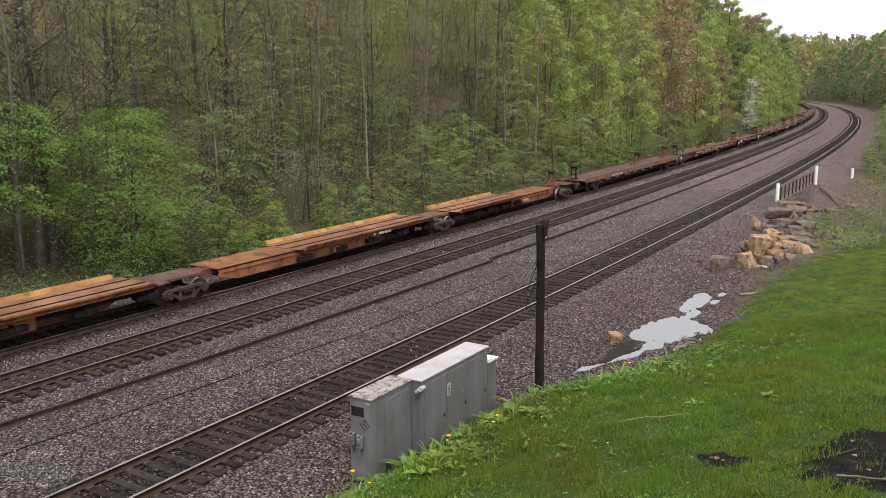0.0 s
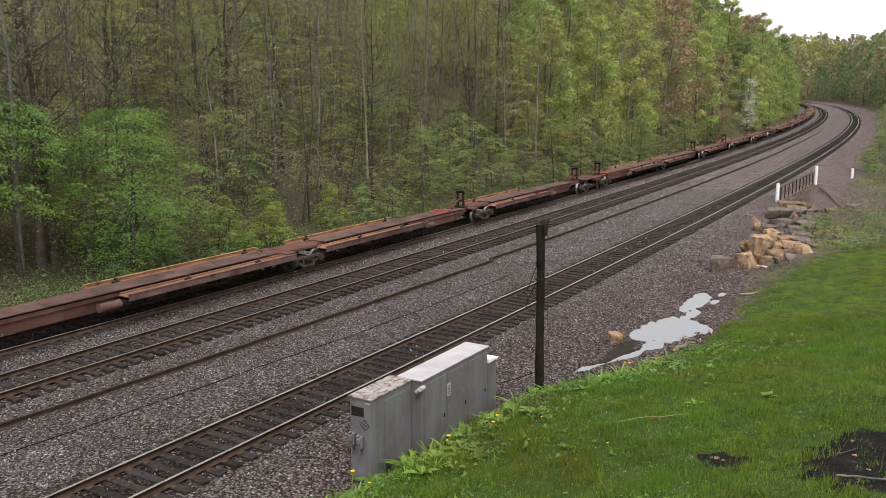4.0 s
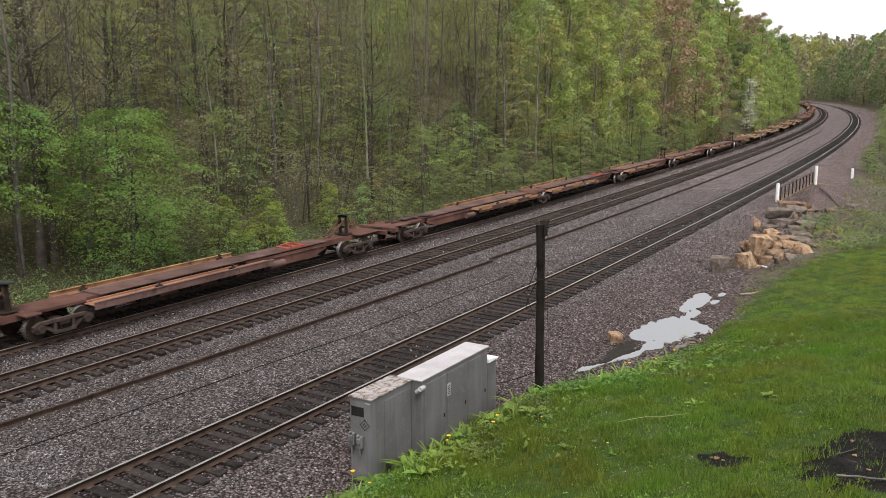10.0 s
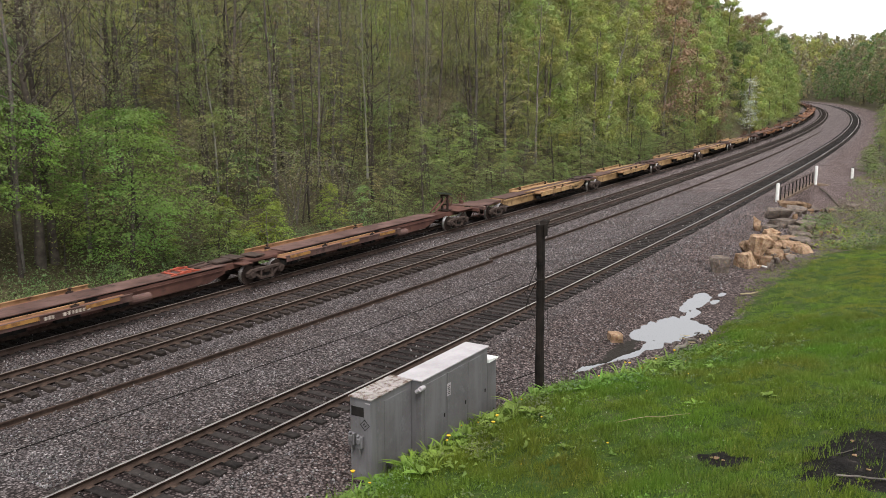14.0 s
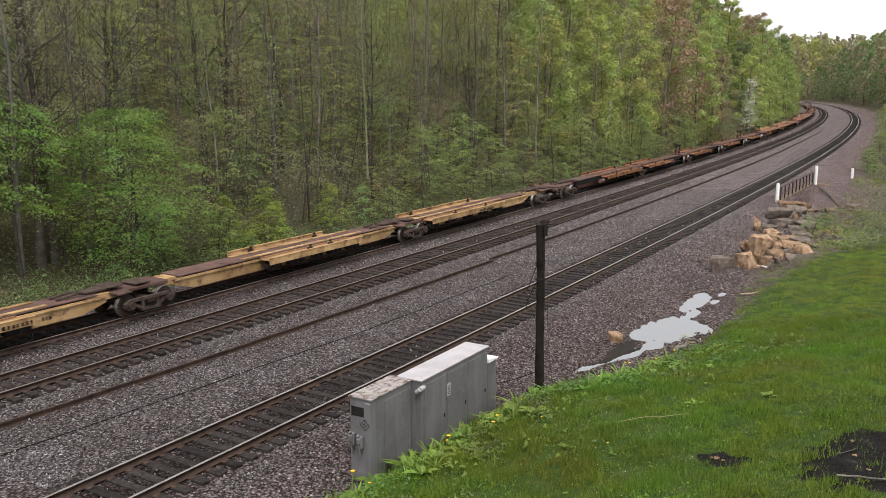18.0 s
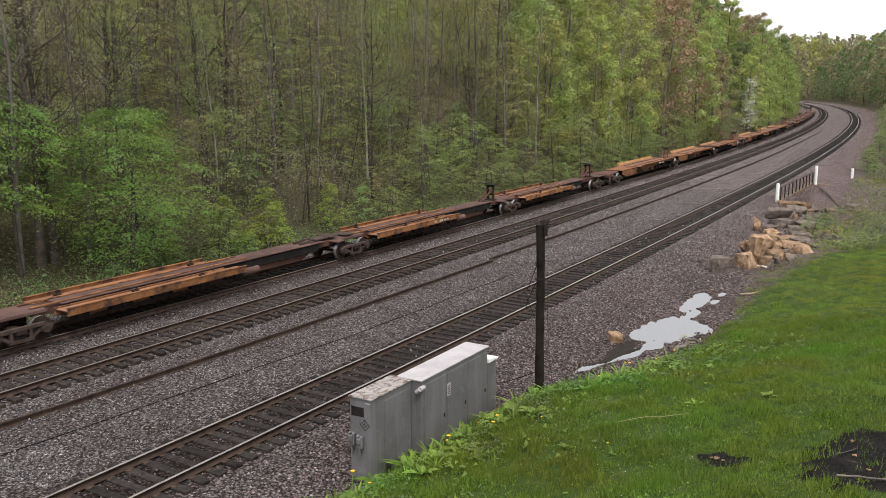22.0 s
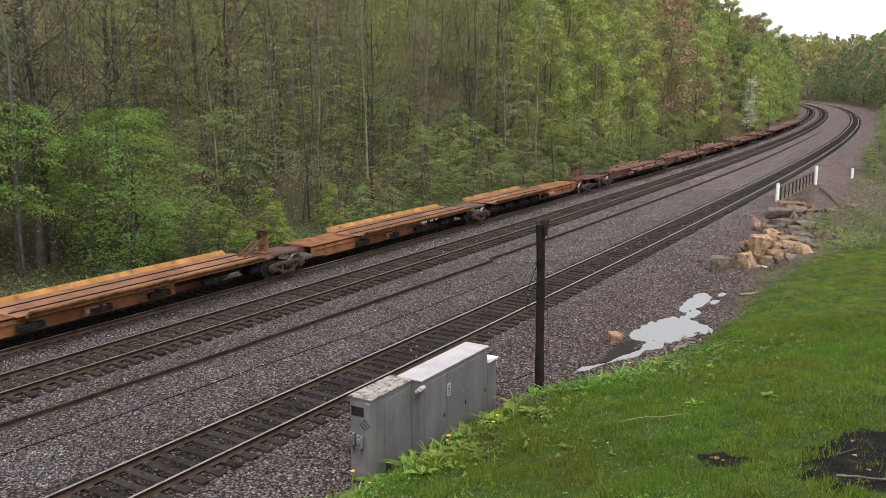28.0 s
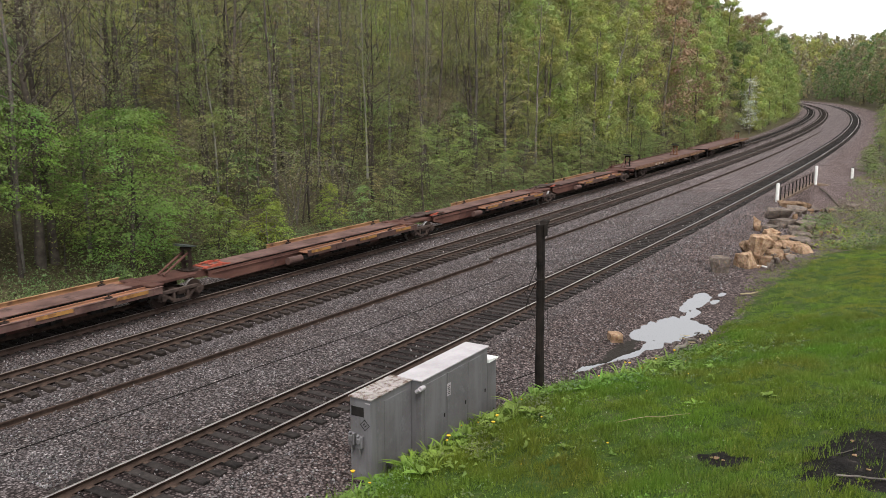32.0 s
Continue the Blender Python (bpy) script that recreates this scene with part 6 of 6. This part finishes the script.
# ---- culvert with its railing and white posts ----
def build_culvert():
    ob = new("culvert_headwall")
    tagged(ob, "stained concrete headwall of a culvert under the track", "wall", kind="structure")
    b = bmesh.new()
    ss = np.arange(57.0, 73.0, 1.0)
    rows = []
    for s in ss:
        d = -3.05 - (s - 57) * 0.035
        lo = float(height(s, -5.5)) - 1.2
        row = []
        for dd, z in ((d + 0.35, lo), (d + 0.35, -0.22), (d - 0.12, -0.22), (d - 0.12, lo)):
            x, y = plan(s, dd)
            row.append(b.verts.new((float(x), float(y), z)))
        rows.append(row)
    for r0, r1 in zip(rows, rows[1:]):
        for k in range(4):
            b.faces.new((r0[k], r0[(k + 1) % 4], r1[(k + 1) % 4], r1[k]))
    b.faces.new(rows[0])
    b.faces.new(rows[-1][::-1])
    part("headwall", b, M_CONCRETE, ob)
    # the far wing wall, stepping down away from the track
    b = bmesh.new()
    rows = []
    for q in np.linspace(0, 1, 6):
        s0, d0, top = 72.4 + 4.6 * q, -3.6 - 3.6 * q, -0.24 - 0.95 * q
        row = []
        for off, z in ((0.0, -2.6), (0.0, top), (0.4, top), (0.4, -2.6)):
            x, y = plan(s0 + off, d0 - off * 0.4)
            row.append(b.verts.new((float(x), float(y), z)))
        rows.append(row)
    for r0, r1 in zip(rows, rows[1:]):
        for k in range(4):
            b.faces.new((r0[k], r0[(k + 1) % 4], r1[(k + 1) % 4], r1[k]))
    b.faces.new(rows[0])
    b.faces.new(rows[-1][::-1])
    part("wing_wall", b, M_CONCRETE, ob)
    rail = thing("railing", Matrix(), "weathered steel railing along the culvert edge", "railing")
    p = lambda s, z: (*[float(q) for q in plan(s, -3.08 - (s - 57) * 0.035)], z)
    s = 57.6
    while s < 72.2:
        b = bmesh.new()
        add_rod(b, p(s, -0.22), p(s, 0.80), 0.045, n=6)
        part("baluster", b, M_DARK, rail)
        s += 1.55
    for z in (0.22, 0.78):
        b = bmesh.new()
        for a in np.arange(57.2, 72.3, 1.5):
            add_rod(b, p(a, z), p(min(a + 1.5, 72.4), z), 0.042, n=6)
        part("rail_bar", b, M_SIDEFRAME, rail, "pale weathered rail bar")
    for s, d, h in ((57.0, -2.95, 1.40), (72.6, -3.75, 1.55), (80.3, -6.15, 1.05)):
        x, y = plan(s, d)
        z = float(height(s, d)) if s > 75 else -0.32
        post = thing("marker_post", pose(float(x), float(y), z), "white painted clearance post at the track side", "post", "white marker posts")
        b = bmesh.new()
        add_rod(b, (0, 0, -0.1), (0, 0, h), 0.125, n=14)
        part("shaft", b, M_WHITE, post)
        b = bmesh.new()
        add_rod(b, (0, 0, h), (0, 0, h + 0.05), 0.13, 0.09, n=14)
        part("cap", b, M_WHITE if s < 75 else M_DARK, post)


build_culvert()


# ---- rocks ----
def rock(s, d, size, seed, material, label, turn=0.0, sink=0.12, corners=16, power=0.55):
    """A broken block: faceted hull with chipped, uneven faces."""
    rng = random.Random(seed)
    b = bmesh.new()
    for _ in range(corners):
        v = Vector([math.copysign(abs(rng.uniform(-1, 1)) ** power, rng.uniform(-1, 1)) for _ in range(3)])
        b.verts.new((v.x * size[0] / 2, v.y * size[1] / 2, (v.z + 1) * size[2] / 2))
    bmesh.ops.convex_hull(b, input=b.verts)
    for v in [v for v in b.verts if not v.link_faces]:
        b.verts.remove(v)
    bmesh.ops.bevel(b, geom=list(b.edges), offset=min(size) * 0.025, segments=1, affect="EDGES")
    bmesh.ops.triangulate(b, faces=b.faces[:])
    for _ in range(2 if min(size) > 0.45 else 0):
        bmesh.ops.subdivide_edges(b, edges=[e for e in b.edges if e.calc_length() > min(size) * 0.35], cuts=1)
        bmesh.ops.triangulate(b, faces=b.faces[:])
    b.normal_update()
    for v in b.verts:
        v.co += v.normal * (noise.noise(v.co * 2.2 + Vector((seed, 0, 0))) * 0.09 + noise.noise(v.co * 7.0 + Vector((0, seed, 0))) * 0.06) * min(size)
    ob = new("boulder", bm_mesh("boulder", b, material))
    ob.matrix_basis = place(s, d, -size[2] * sink, turn)
    return tagged(ob, label, "rock", "boulders beside the track")


def build_rocks():
    tan, grey, mixed = "tan sandstone boulder in a pile beside the track", "grey sandstone boulder in a pile beside the track", "weathered grey-brown boulder on the ballast"
    brown = "brown weathered stone slab beside the track"
    rows = ((29.7, -4.95, (1.0, 1.0, 0.9), M_ROCK_GREY, mixed), (35.1, -5.15, (0.95, 0.9, 0.75), M_ROCK, tan), (31.6, -5.85, (1.1, 1.15, 0.95), M_ROCK, tan), (33.4, -6.25, (1.0, 1.2, 1.65), M_ROCK, tan), (34.3, -5.75, (0.9, 1.0, 1.0), M_ROCK, tan),
            (34.4, -6.7, (1.0, 0.9, 0.6), M_ROCK, tan), (32.4, -6.5, (0.9, 0.9, 0.7), M_ROCK, tan), (36.6, -6.2, (1.1, 1.0, 0.65), M_ROCK, tan), (37.8, -6.9, (1.2, 0.9, 0.6), M_ROCK, tan), (43.2, -4.15, (0.55, 0.6, 1.05), M_ROCK, "upright tan boulder beside the track"),
            (39.9, -5.7, (1.1, 1.1, 0.5), M_ROCK, tan), (39.5, -6.5, (1.0, 1.0, 0.55), M_ROCK, tan), (37.4, -7.5, (0.9, 1.8, 0.48), M_ROCK, tan), (38.9, -7.4, (1.2, 1.5, 0.65), M_ROCK_GREY, grey), (34.8, -7.4, (0.5, 0.6, 0.35), M_ROCK, tan),
            (56.2, -4.3, (1.9, 2.5, 0.6), M_ROCK, "long flat tan stone slab beside the white post"), (53.6, -4.9, (1.6, 1.6, 0.5), M_ROCK_GREY, brown), (48.8, -4.5, (1.6, 1.8, 0.95), M_ROCK_GREY, brown), (45.9, -5.1, (1.3, 1.9, 0.65), M_ROCK_GREY, grey),
            (43.1, -4.9, (0.9, 1.0, 0.55), M_ROCK_GREY, grey), (41.6, -5.3, (1.0, 0.9, 0.5), M_ROCK, tan), (44.2, -6.2, (1.3, 1.4, 0.6), M_ROCK_GREY, grey), (42.0, -6.9, (1.0, 1.2, 0.5), M_ROCK_GREY, grey), (47.4, -6.4, (1.5, 1.4, 0.6), M_ROCK_GREY, grey),
            (67.5, -7.4, (1.2, 1.4, 0.7), M_ROCK_GREY, grey), (61.0, -5.0, (1.6, 1.0, 0.6), M_ROCK_GREY, brown))
    rng = random.Random(77)
    for i, (s, d, size, m, label) in enumerate(rows):
        rock(s, d, size, 40 + i, m, label, rng.uniform(-50, 50))
    rock(16.0, -4.75, (0.62, 0.46, 0.32), 91, M_ROCK, "square tan stone block at the puddle's edge", 35, 0.12, 26, 0.22)
    for i in range(120):
        s = rng.uniform(30.5, 58)
        rock(s, -rng.uniform(5.0, 7.6 if s < 40 else 9.0), [rng.uniform(0.12, 0.5) for _ in range(3)], 140 + i, rng.choice((M_ROCK, M_ROCK_GREY)), "small broken stone among the boulders", rng.uniform(0, 90))


build_rocks()


def creepers():
    """Low vines and leaves over the rubble mound."""
    rng = np.random.default_rng(61)
    for k, (leaf, n, words) in enumerate(((M_LEAF_DEEP, 11000, "dark green creepers over the rubble mound"), (M_LEAF_LIME, 9000, "fresh green weeds over the rubble mound"), (M_LEAF_OLIVE, 5000, "dry olive creepers over the rubble mound"))):
        s, u = 38 + 42 * rng.random(n) ** 1.2, 6.2 + 7 * rng.random(n)
        keep = (wave(s * 0.8 + k, u * 1.1, 31.0 + k) > -0.1) & (u > 6.4 + 0.6 * wave(s, u, 3.0))
        s, u = s[keep], u[keep]
        x, y = plan(s, -u)
        z = height(s, -u) + rng.uniform(0.03, 0.55, len(s)) ** 1.4
        v, f = leaves_at(rng, np.column_stack([x, y, z]), 0.075, 0.9)
        tagged(new("creepers", fast_mesh("creepers", v, f, leaf)), words, "plants", kind="stuff")


creepers()


# ---- grass and weeds of the bank ----
def grass():
    rng = np.random.default_rng(14)

    def sheet(n, s0, s1, u0, u1, lo, hi, wide, power=1.0):
        s = s0 + (s1 - s0) * rng.random(n) ** power
        u = u0 + (u1 - u0) * rng.random(n)
        t = toe(s)
        tuft = wave(s * 3.1, u * 3.3, 7.0) + 0.6 * wave(s * 9, u * 8, 8.0)
        bare = 0.86 * smooth(0.35, 0.95, bare_soil(s, u)) + 0.75 * smooth(20, 27, s) * (1 - smooth(0, 4.0, u - t)) + 0.35 * (wave(s * 1.3, u * 1.2, 12.0) > 0.55)
        keep = (u > t - 0.25 + 0.35 * rng.random(n)) & (rng.random(n) > bare * 1.1) & (rng.random(n) < 0.75 + 0.45 * tuft)
        s, u, tuft = s[keep], u[keep], tuft[keep]
        m = len(s)
        x, y = plan(s, -u)
        z = height(s, -u) - 0.01
        hgt = rng.uniform(lo, hi, m) * np.maximum(0.35, 1 + 0.8 * tuft)
        a = rng.uniform(0, 6.28, m)
        w = wide * rng.uniform(0.6, 1.3, m)
        bend = rng.uniform(0.1, 0.7, m) * hgt
        b = rng.uniform(0, 6.28, m)
        base = np.column_stack([x, y, z])
        side = np.column_stack([np.cos(a) * w, np.sin(a) * w, 0 * w])
        tip = base + np.column_stack([np.cos(b) * bend, np.sin(b) * bend, hgt])
        return np.stack([base - side, base + side, tip], 1).reshape(-1, 3), np.arange(3 * m).reshape(-1, 3)

    parts = [sheet(330000, -3.5, 20, 3.8, 15.2, 0.045, 0.15, 0.0085, 1.2), sheet(80000, 14, 44, 6.5, 16, 0.035, 0.09, 0.013), sheet(22000, 40, 120, 8.5, 18, 0.12, 0.35, 0.03),
             sheet(9000, -1.5, 14, 3.8, 7.2, 0.12, 0.30, 0.010)]
    pale = sheet(190000, -3.5, 40, 4.5, 15.5, 0.03, 0.085, 0.011, 1.0)
    mid = pale[0].reshape(-1, 3, 3).mean(1)
    keep = wave(mid[:, 0] * 0.9, mid[:, 1] * 1.0, 17.0) + 0.5 * wave(mid[:, 0] * 3.0, mid[:, 1] * 3.3, 18.0) > 0.15 - 1.2 * smooth(20, 30, np.hypot(mid[:, 0], mid[:, 1]))
    v = pale[0].reshape(-1, 3, 3)[keep].reshape(-1, 3)
    tagged(new("mossy_grass", fast_mesh("mossy_grass", v, np.arange(len(v)).reshape(-1, 3), M_GRASS_PALE)), "short pale mossy grass in patches on the bank", "grass", kind="stuff")
    v, f = gather(parts)
    ob = new("grass", fast_mesh("grass", v, f, M_GRASS))
    tagged(ob, "lush green grass on the railway bank", "grass", kind="stuff")


grass()


def clover():
    """Small round leaves and pale specks among the grass."""
    rng = np.random.default_rng(33)
    for count, size, material, label in ((16000, 0.022, M_WEED, "small clover leaves among the grass"), (1500, 0.012, M_LEAF_WHITE, "tiny pale flowers among the grass")):
        s, u = -3 + 24 * rng.random(count) ** 1.2, 4.2 + 11 * rng.random(count)
        keep = (u > toe(s) + 0.2) & (bare_soil(s, u) < 0.3) & (wave(s * 1.7, u * 1.9, 13.0) > -0.25)
        s, u = s[keep], u[keep]
        x, y = plan(s, -u)
        v, f = leaves_at(rng, np.column_stack([x, y, height(s, -u) + rng.uniform(0.05, 0.14, len(s))]), size, 1.6)
        tagged(new("clover", fast_mesh("clover", v, f, material)), label, "plants", kind="stuff")


clover()


def verge_leaves():
    """Broad leaves of the weeds that crowd the foot of the bank."""
    rng = np.random.default_rng(71)
    for n, size, material, label in ((2600, 0.06, M_WEED, "crowded leafy weeds along the foot of the bank"), (3000, 0.045, M_LEAF_DEEP, "dark low weeds along the foot of the bank")):
        s = -2.5 + 19 * rng.random(n)
        u = toe(s) + rng.normal(0.9, 1.2, n)
        keep = (u > toe(s) - 0.25) & (wave(s * 2.1, u * 2.6, 15.0 + size * 90) > 0.12)
        s, u = s[keep], u[keep]
        at = np.repeat(np.column_stack([s, u]), 3, axis=0) + rng.normal(0, 0.07, (3 * len(s), 2))
        x, y = plan(at[:, 0], -at[:, 1])
        v, f = leaves_at(rng, np.column_stack([x, y, height(at[:, 0], -at[:, 1]) + rng.uniform(0.03, 0.24, len(x))]), size, 0.9)
        tagged(new("verge_weeds", fast_mesh("verge_weeds", v, f, material)), label, "plants", kind="stuff")


verge_leaves()


def weed_model(seed, blades, tall, wide, label, flowers=0):
    rng = random.Random(seed)
    ob = thing("weed_plant", pose(0, 0, -400), label, "plant", "weeds of the grass bank")
    for k in range(blades):
        b = bmesh.new()
        a = k * 2.4 + rng.uniform(-0.4, 0.4)
        ln, w, el = tall * rng.uniform(0.6, 1.1), wide * rng.uniform(0.7, 1.2), rng.uniform(0.5, 1.25)
        pts = []
        for i in range(5):
            t = i / 4
            r = ln * t * math.cos(el)
            z = ln * (t * math.sin(el) - 0.35 * t * t)
            ww = w * math.sin(math.pi * min(0.97, 0.10 + 0.88 * t)) * 0.5
            c = Vector((math.cos(a) * r, math.sin(a) * r, z + 0.02))
            n = Vector((-math.sin(a), math.cos(a), 0))
            pts.append((b.verts.new(c - n * ww + Vector((0, 0, ww * 0.3))), b.verts.new(c), b.verts.new(c + n * ww + Vector((0, 0, ww * 0.3)))))
        for p, q in zip(pts, pts[1:]):
            b.faces.new((p[0], p[1], q[1], q[0]))
            b.faces.new((p[1], p[2], q[2], q[1]))
        part("leaf", b, M_WEED, ob)
    for k in range(flowers):
        a, r, h = rng.uniform(0, 6.28), rng.uniform(0.02, 0.15), rng.uniform(0.2, 0.42)
        b = bmesh.new()
        add_rod(b, (0, 0, 0), (math.cos(a) * r, math.sin(a) * r, h), 0.006, n=5)
        stem = part("stem", b, M_WEED, ob)
        b = bmesh.new()
        add_rod(b, (math.cos(a) * r, math.sin(a) * r, h), (math.cos(a) * r, math.sin(a) * r, h + 0.025), 0.018, 0.035, n=9)
        part("flower", b, M_DANDELION, stem, "yellow dandelion head")
    return ob


def build_weeds():
    rng = random.Random(19)
    dock = weed_model(1, 7, 0.42, 0.13, "broad-leaved dock plant in the grass")
    tuft = weed_model(2, 10, 0.55, 0.035, "tall coarse grass tuft on the bank")
    dand = weed_model(3, 7, 0.24, 0.06, "dandelion with yellow flowers in the grass", 1)
    small = weed_model(4, 5, 0.18, 0.08, "small leafy weed in the grass")
    spots = []
    for _ in range(26):
        s = rng.uniform(-0.5, 13)
        spots.append((rng.choice((dock, dock, tuft, dock, dock, dand)), s, float(toe(s)) + rng.uniform(-0.1, 1.5), rng.uniform(0.8, 1.6)))
    for _ in range(85):
        s = rng.uniform(-1.0, 14)
        spots.append((rng.choice((dock, tuft, dock, tuft, dock, dock, dand, tuft)), s, float(toe(s)) + rng.uniform(0.2, 1.9), rng.uniform(0.7, 1.5)))
    for _ in range(80):
        s = rng.uniform(-1, 18)
        spots.append((rng.choice((small, small, small, small, dand, dock)), s, float(toe(s)) + rng.uniform(0.8, 7.0), rng.uniform(0.35, 0.75)))
    for model, s, u, size in spots:
        m = place(s, -u, -0.01, rng.uniform(0, 360)) @ Matrix.Scale(size, 4)
        copy_thing(model, m).matrix_basis = m
    for model in (dock, tuft, dand, small):
        for o in (*model.children_recursive, model):
            bpy.data.objects.remove(o)


build_weeds()


# ---- driftwood, boards and sticks ----
def stick(a, b, r, label, material, name="stick"):
    """A crooked stick between two places (s, d, height over the ground)."""
    rng = np.random.default_rng(int(abs(a[0] * 100)) + 7)
    t = np.linspace(0, 1, 6)
    pts = np.array([on_ground(a[0] + (b[0] - a[0]) * q, a[1] + (b[1] - a[1]) * q, a[2] + (b[2] - a[2]) * q + r) for q in t])
    pts[1:-1] += rng.normal(0, r * 0.5, (4, 3))
    v, f = tube(pts, r * np.linspace(1, 0.7, 6), 7)
    faces = [tuple(q) for q in f] + [tuple(range(7))[::-1], tuple(range(len(v) - 7, len(v)))]
    return tagged(new(name, mesh_of(name, v, faces, material, False)), label, "wood", "driftwood and sticks")


def build_sticks():
    rng = random.Random(41)
    stick((15.6, -7.0, 0.02), (16.9, -7.35, 0.12), 0.085, "thick weathered log beside the puddle", M_BARK, "log")
    for _ in range(22):
        s, d = rng.uniform(13.6, 19.5), -rng.uniform(6.7, 7.5)
        a, ln = rng.uniform(0, 3.14), rng.uniform(0.3, 0.9)
        stick((s, d, 0.01), (s + math.cos(a) * ln, d + math.sin(a) * ln * 0.5, rng.uniform(0.01, 0.08)), rng.uniform(0.012, 0.03), "brown driftwood stick beside the puddle", rng.choice((M_BARK, M_STRAW, M_BARK_DARK)))
    b = bmesh.new()
    add_prism(b, ((-0.55, 0.0), (0.55, 0.01), (0.5, 0.05), (-0.53, 0.04)), -0.06, 0.06)
    ob = new("board", bm_mesh("board", b, M_WHITE))
    ob.matrix_basis = place(31.9, -6.75, 0.02, 70)
    tagged(ob, "white painted board lying beside the boulders", "wood", "driftwood and sticks")
    stick((25.2, -7.0, 0.02), (25.4, -7.7, 0.03), 0.04, "pale stick on the bank", M_STRAW)
    stick((3.30, -13.45, 0.03), (3.50, -14.3, 0.05), 0.02, "grey stick on bare black soil", M_BARK)
    stick((4.4, -13.3, 0.02), (4.9, -13.6, 0.03), 0.012, "thin grey twig on bare soil", M_BARK)
    stick((4.9, -8.85, 0.12), (5.9, -10.2, 0.14), 0.006, "dry straw stem in the grass", M_STRAW)
    # stands in for the wing wall's stone edge, built like a log
    stick((71.5, -4.3, 0.1), (66.5, -7.2, 0.1), 0.08, "long dark bar standing in for the culvert's stone edge", M_BARK_DARK, "log")
    for s, u, w in ((3.70, 11.30, 0.08), (3.66, 11.45, 0.06), (3.73, 11.2, 0.05), (3.9, 12.1, 0.06), (4.6, 13.6, 0.07), (3.9, 13.9, 0.06), (5.3, 13.5, 0.08)):
        rock(s, -u, (w, w * 1.4, w * 0.5), int(u * 100), M_ROCK, "small pale stone on bare soil")


build_sticks()


motions()
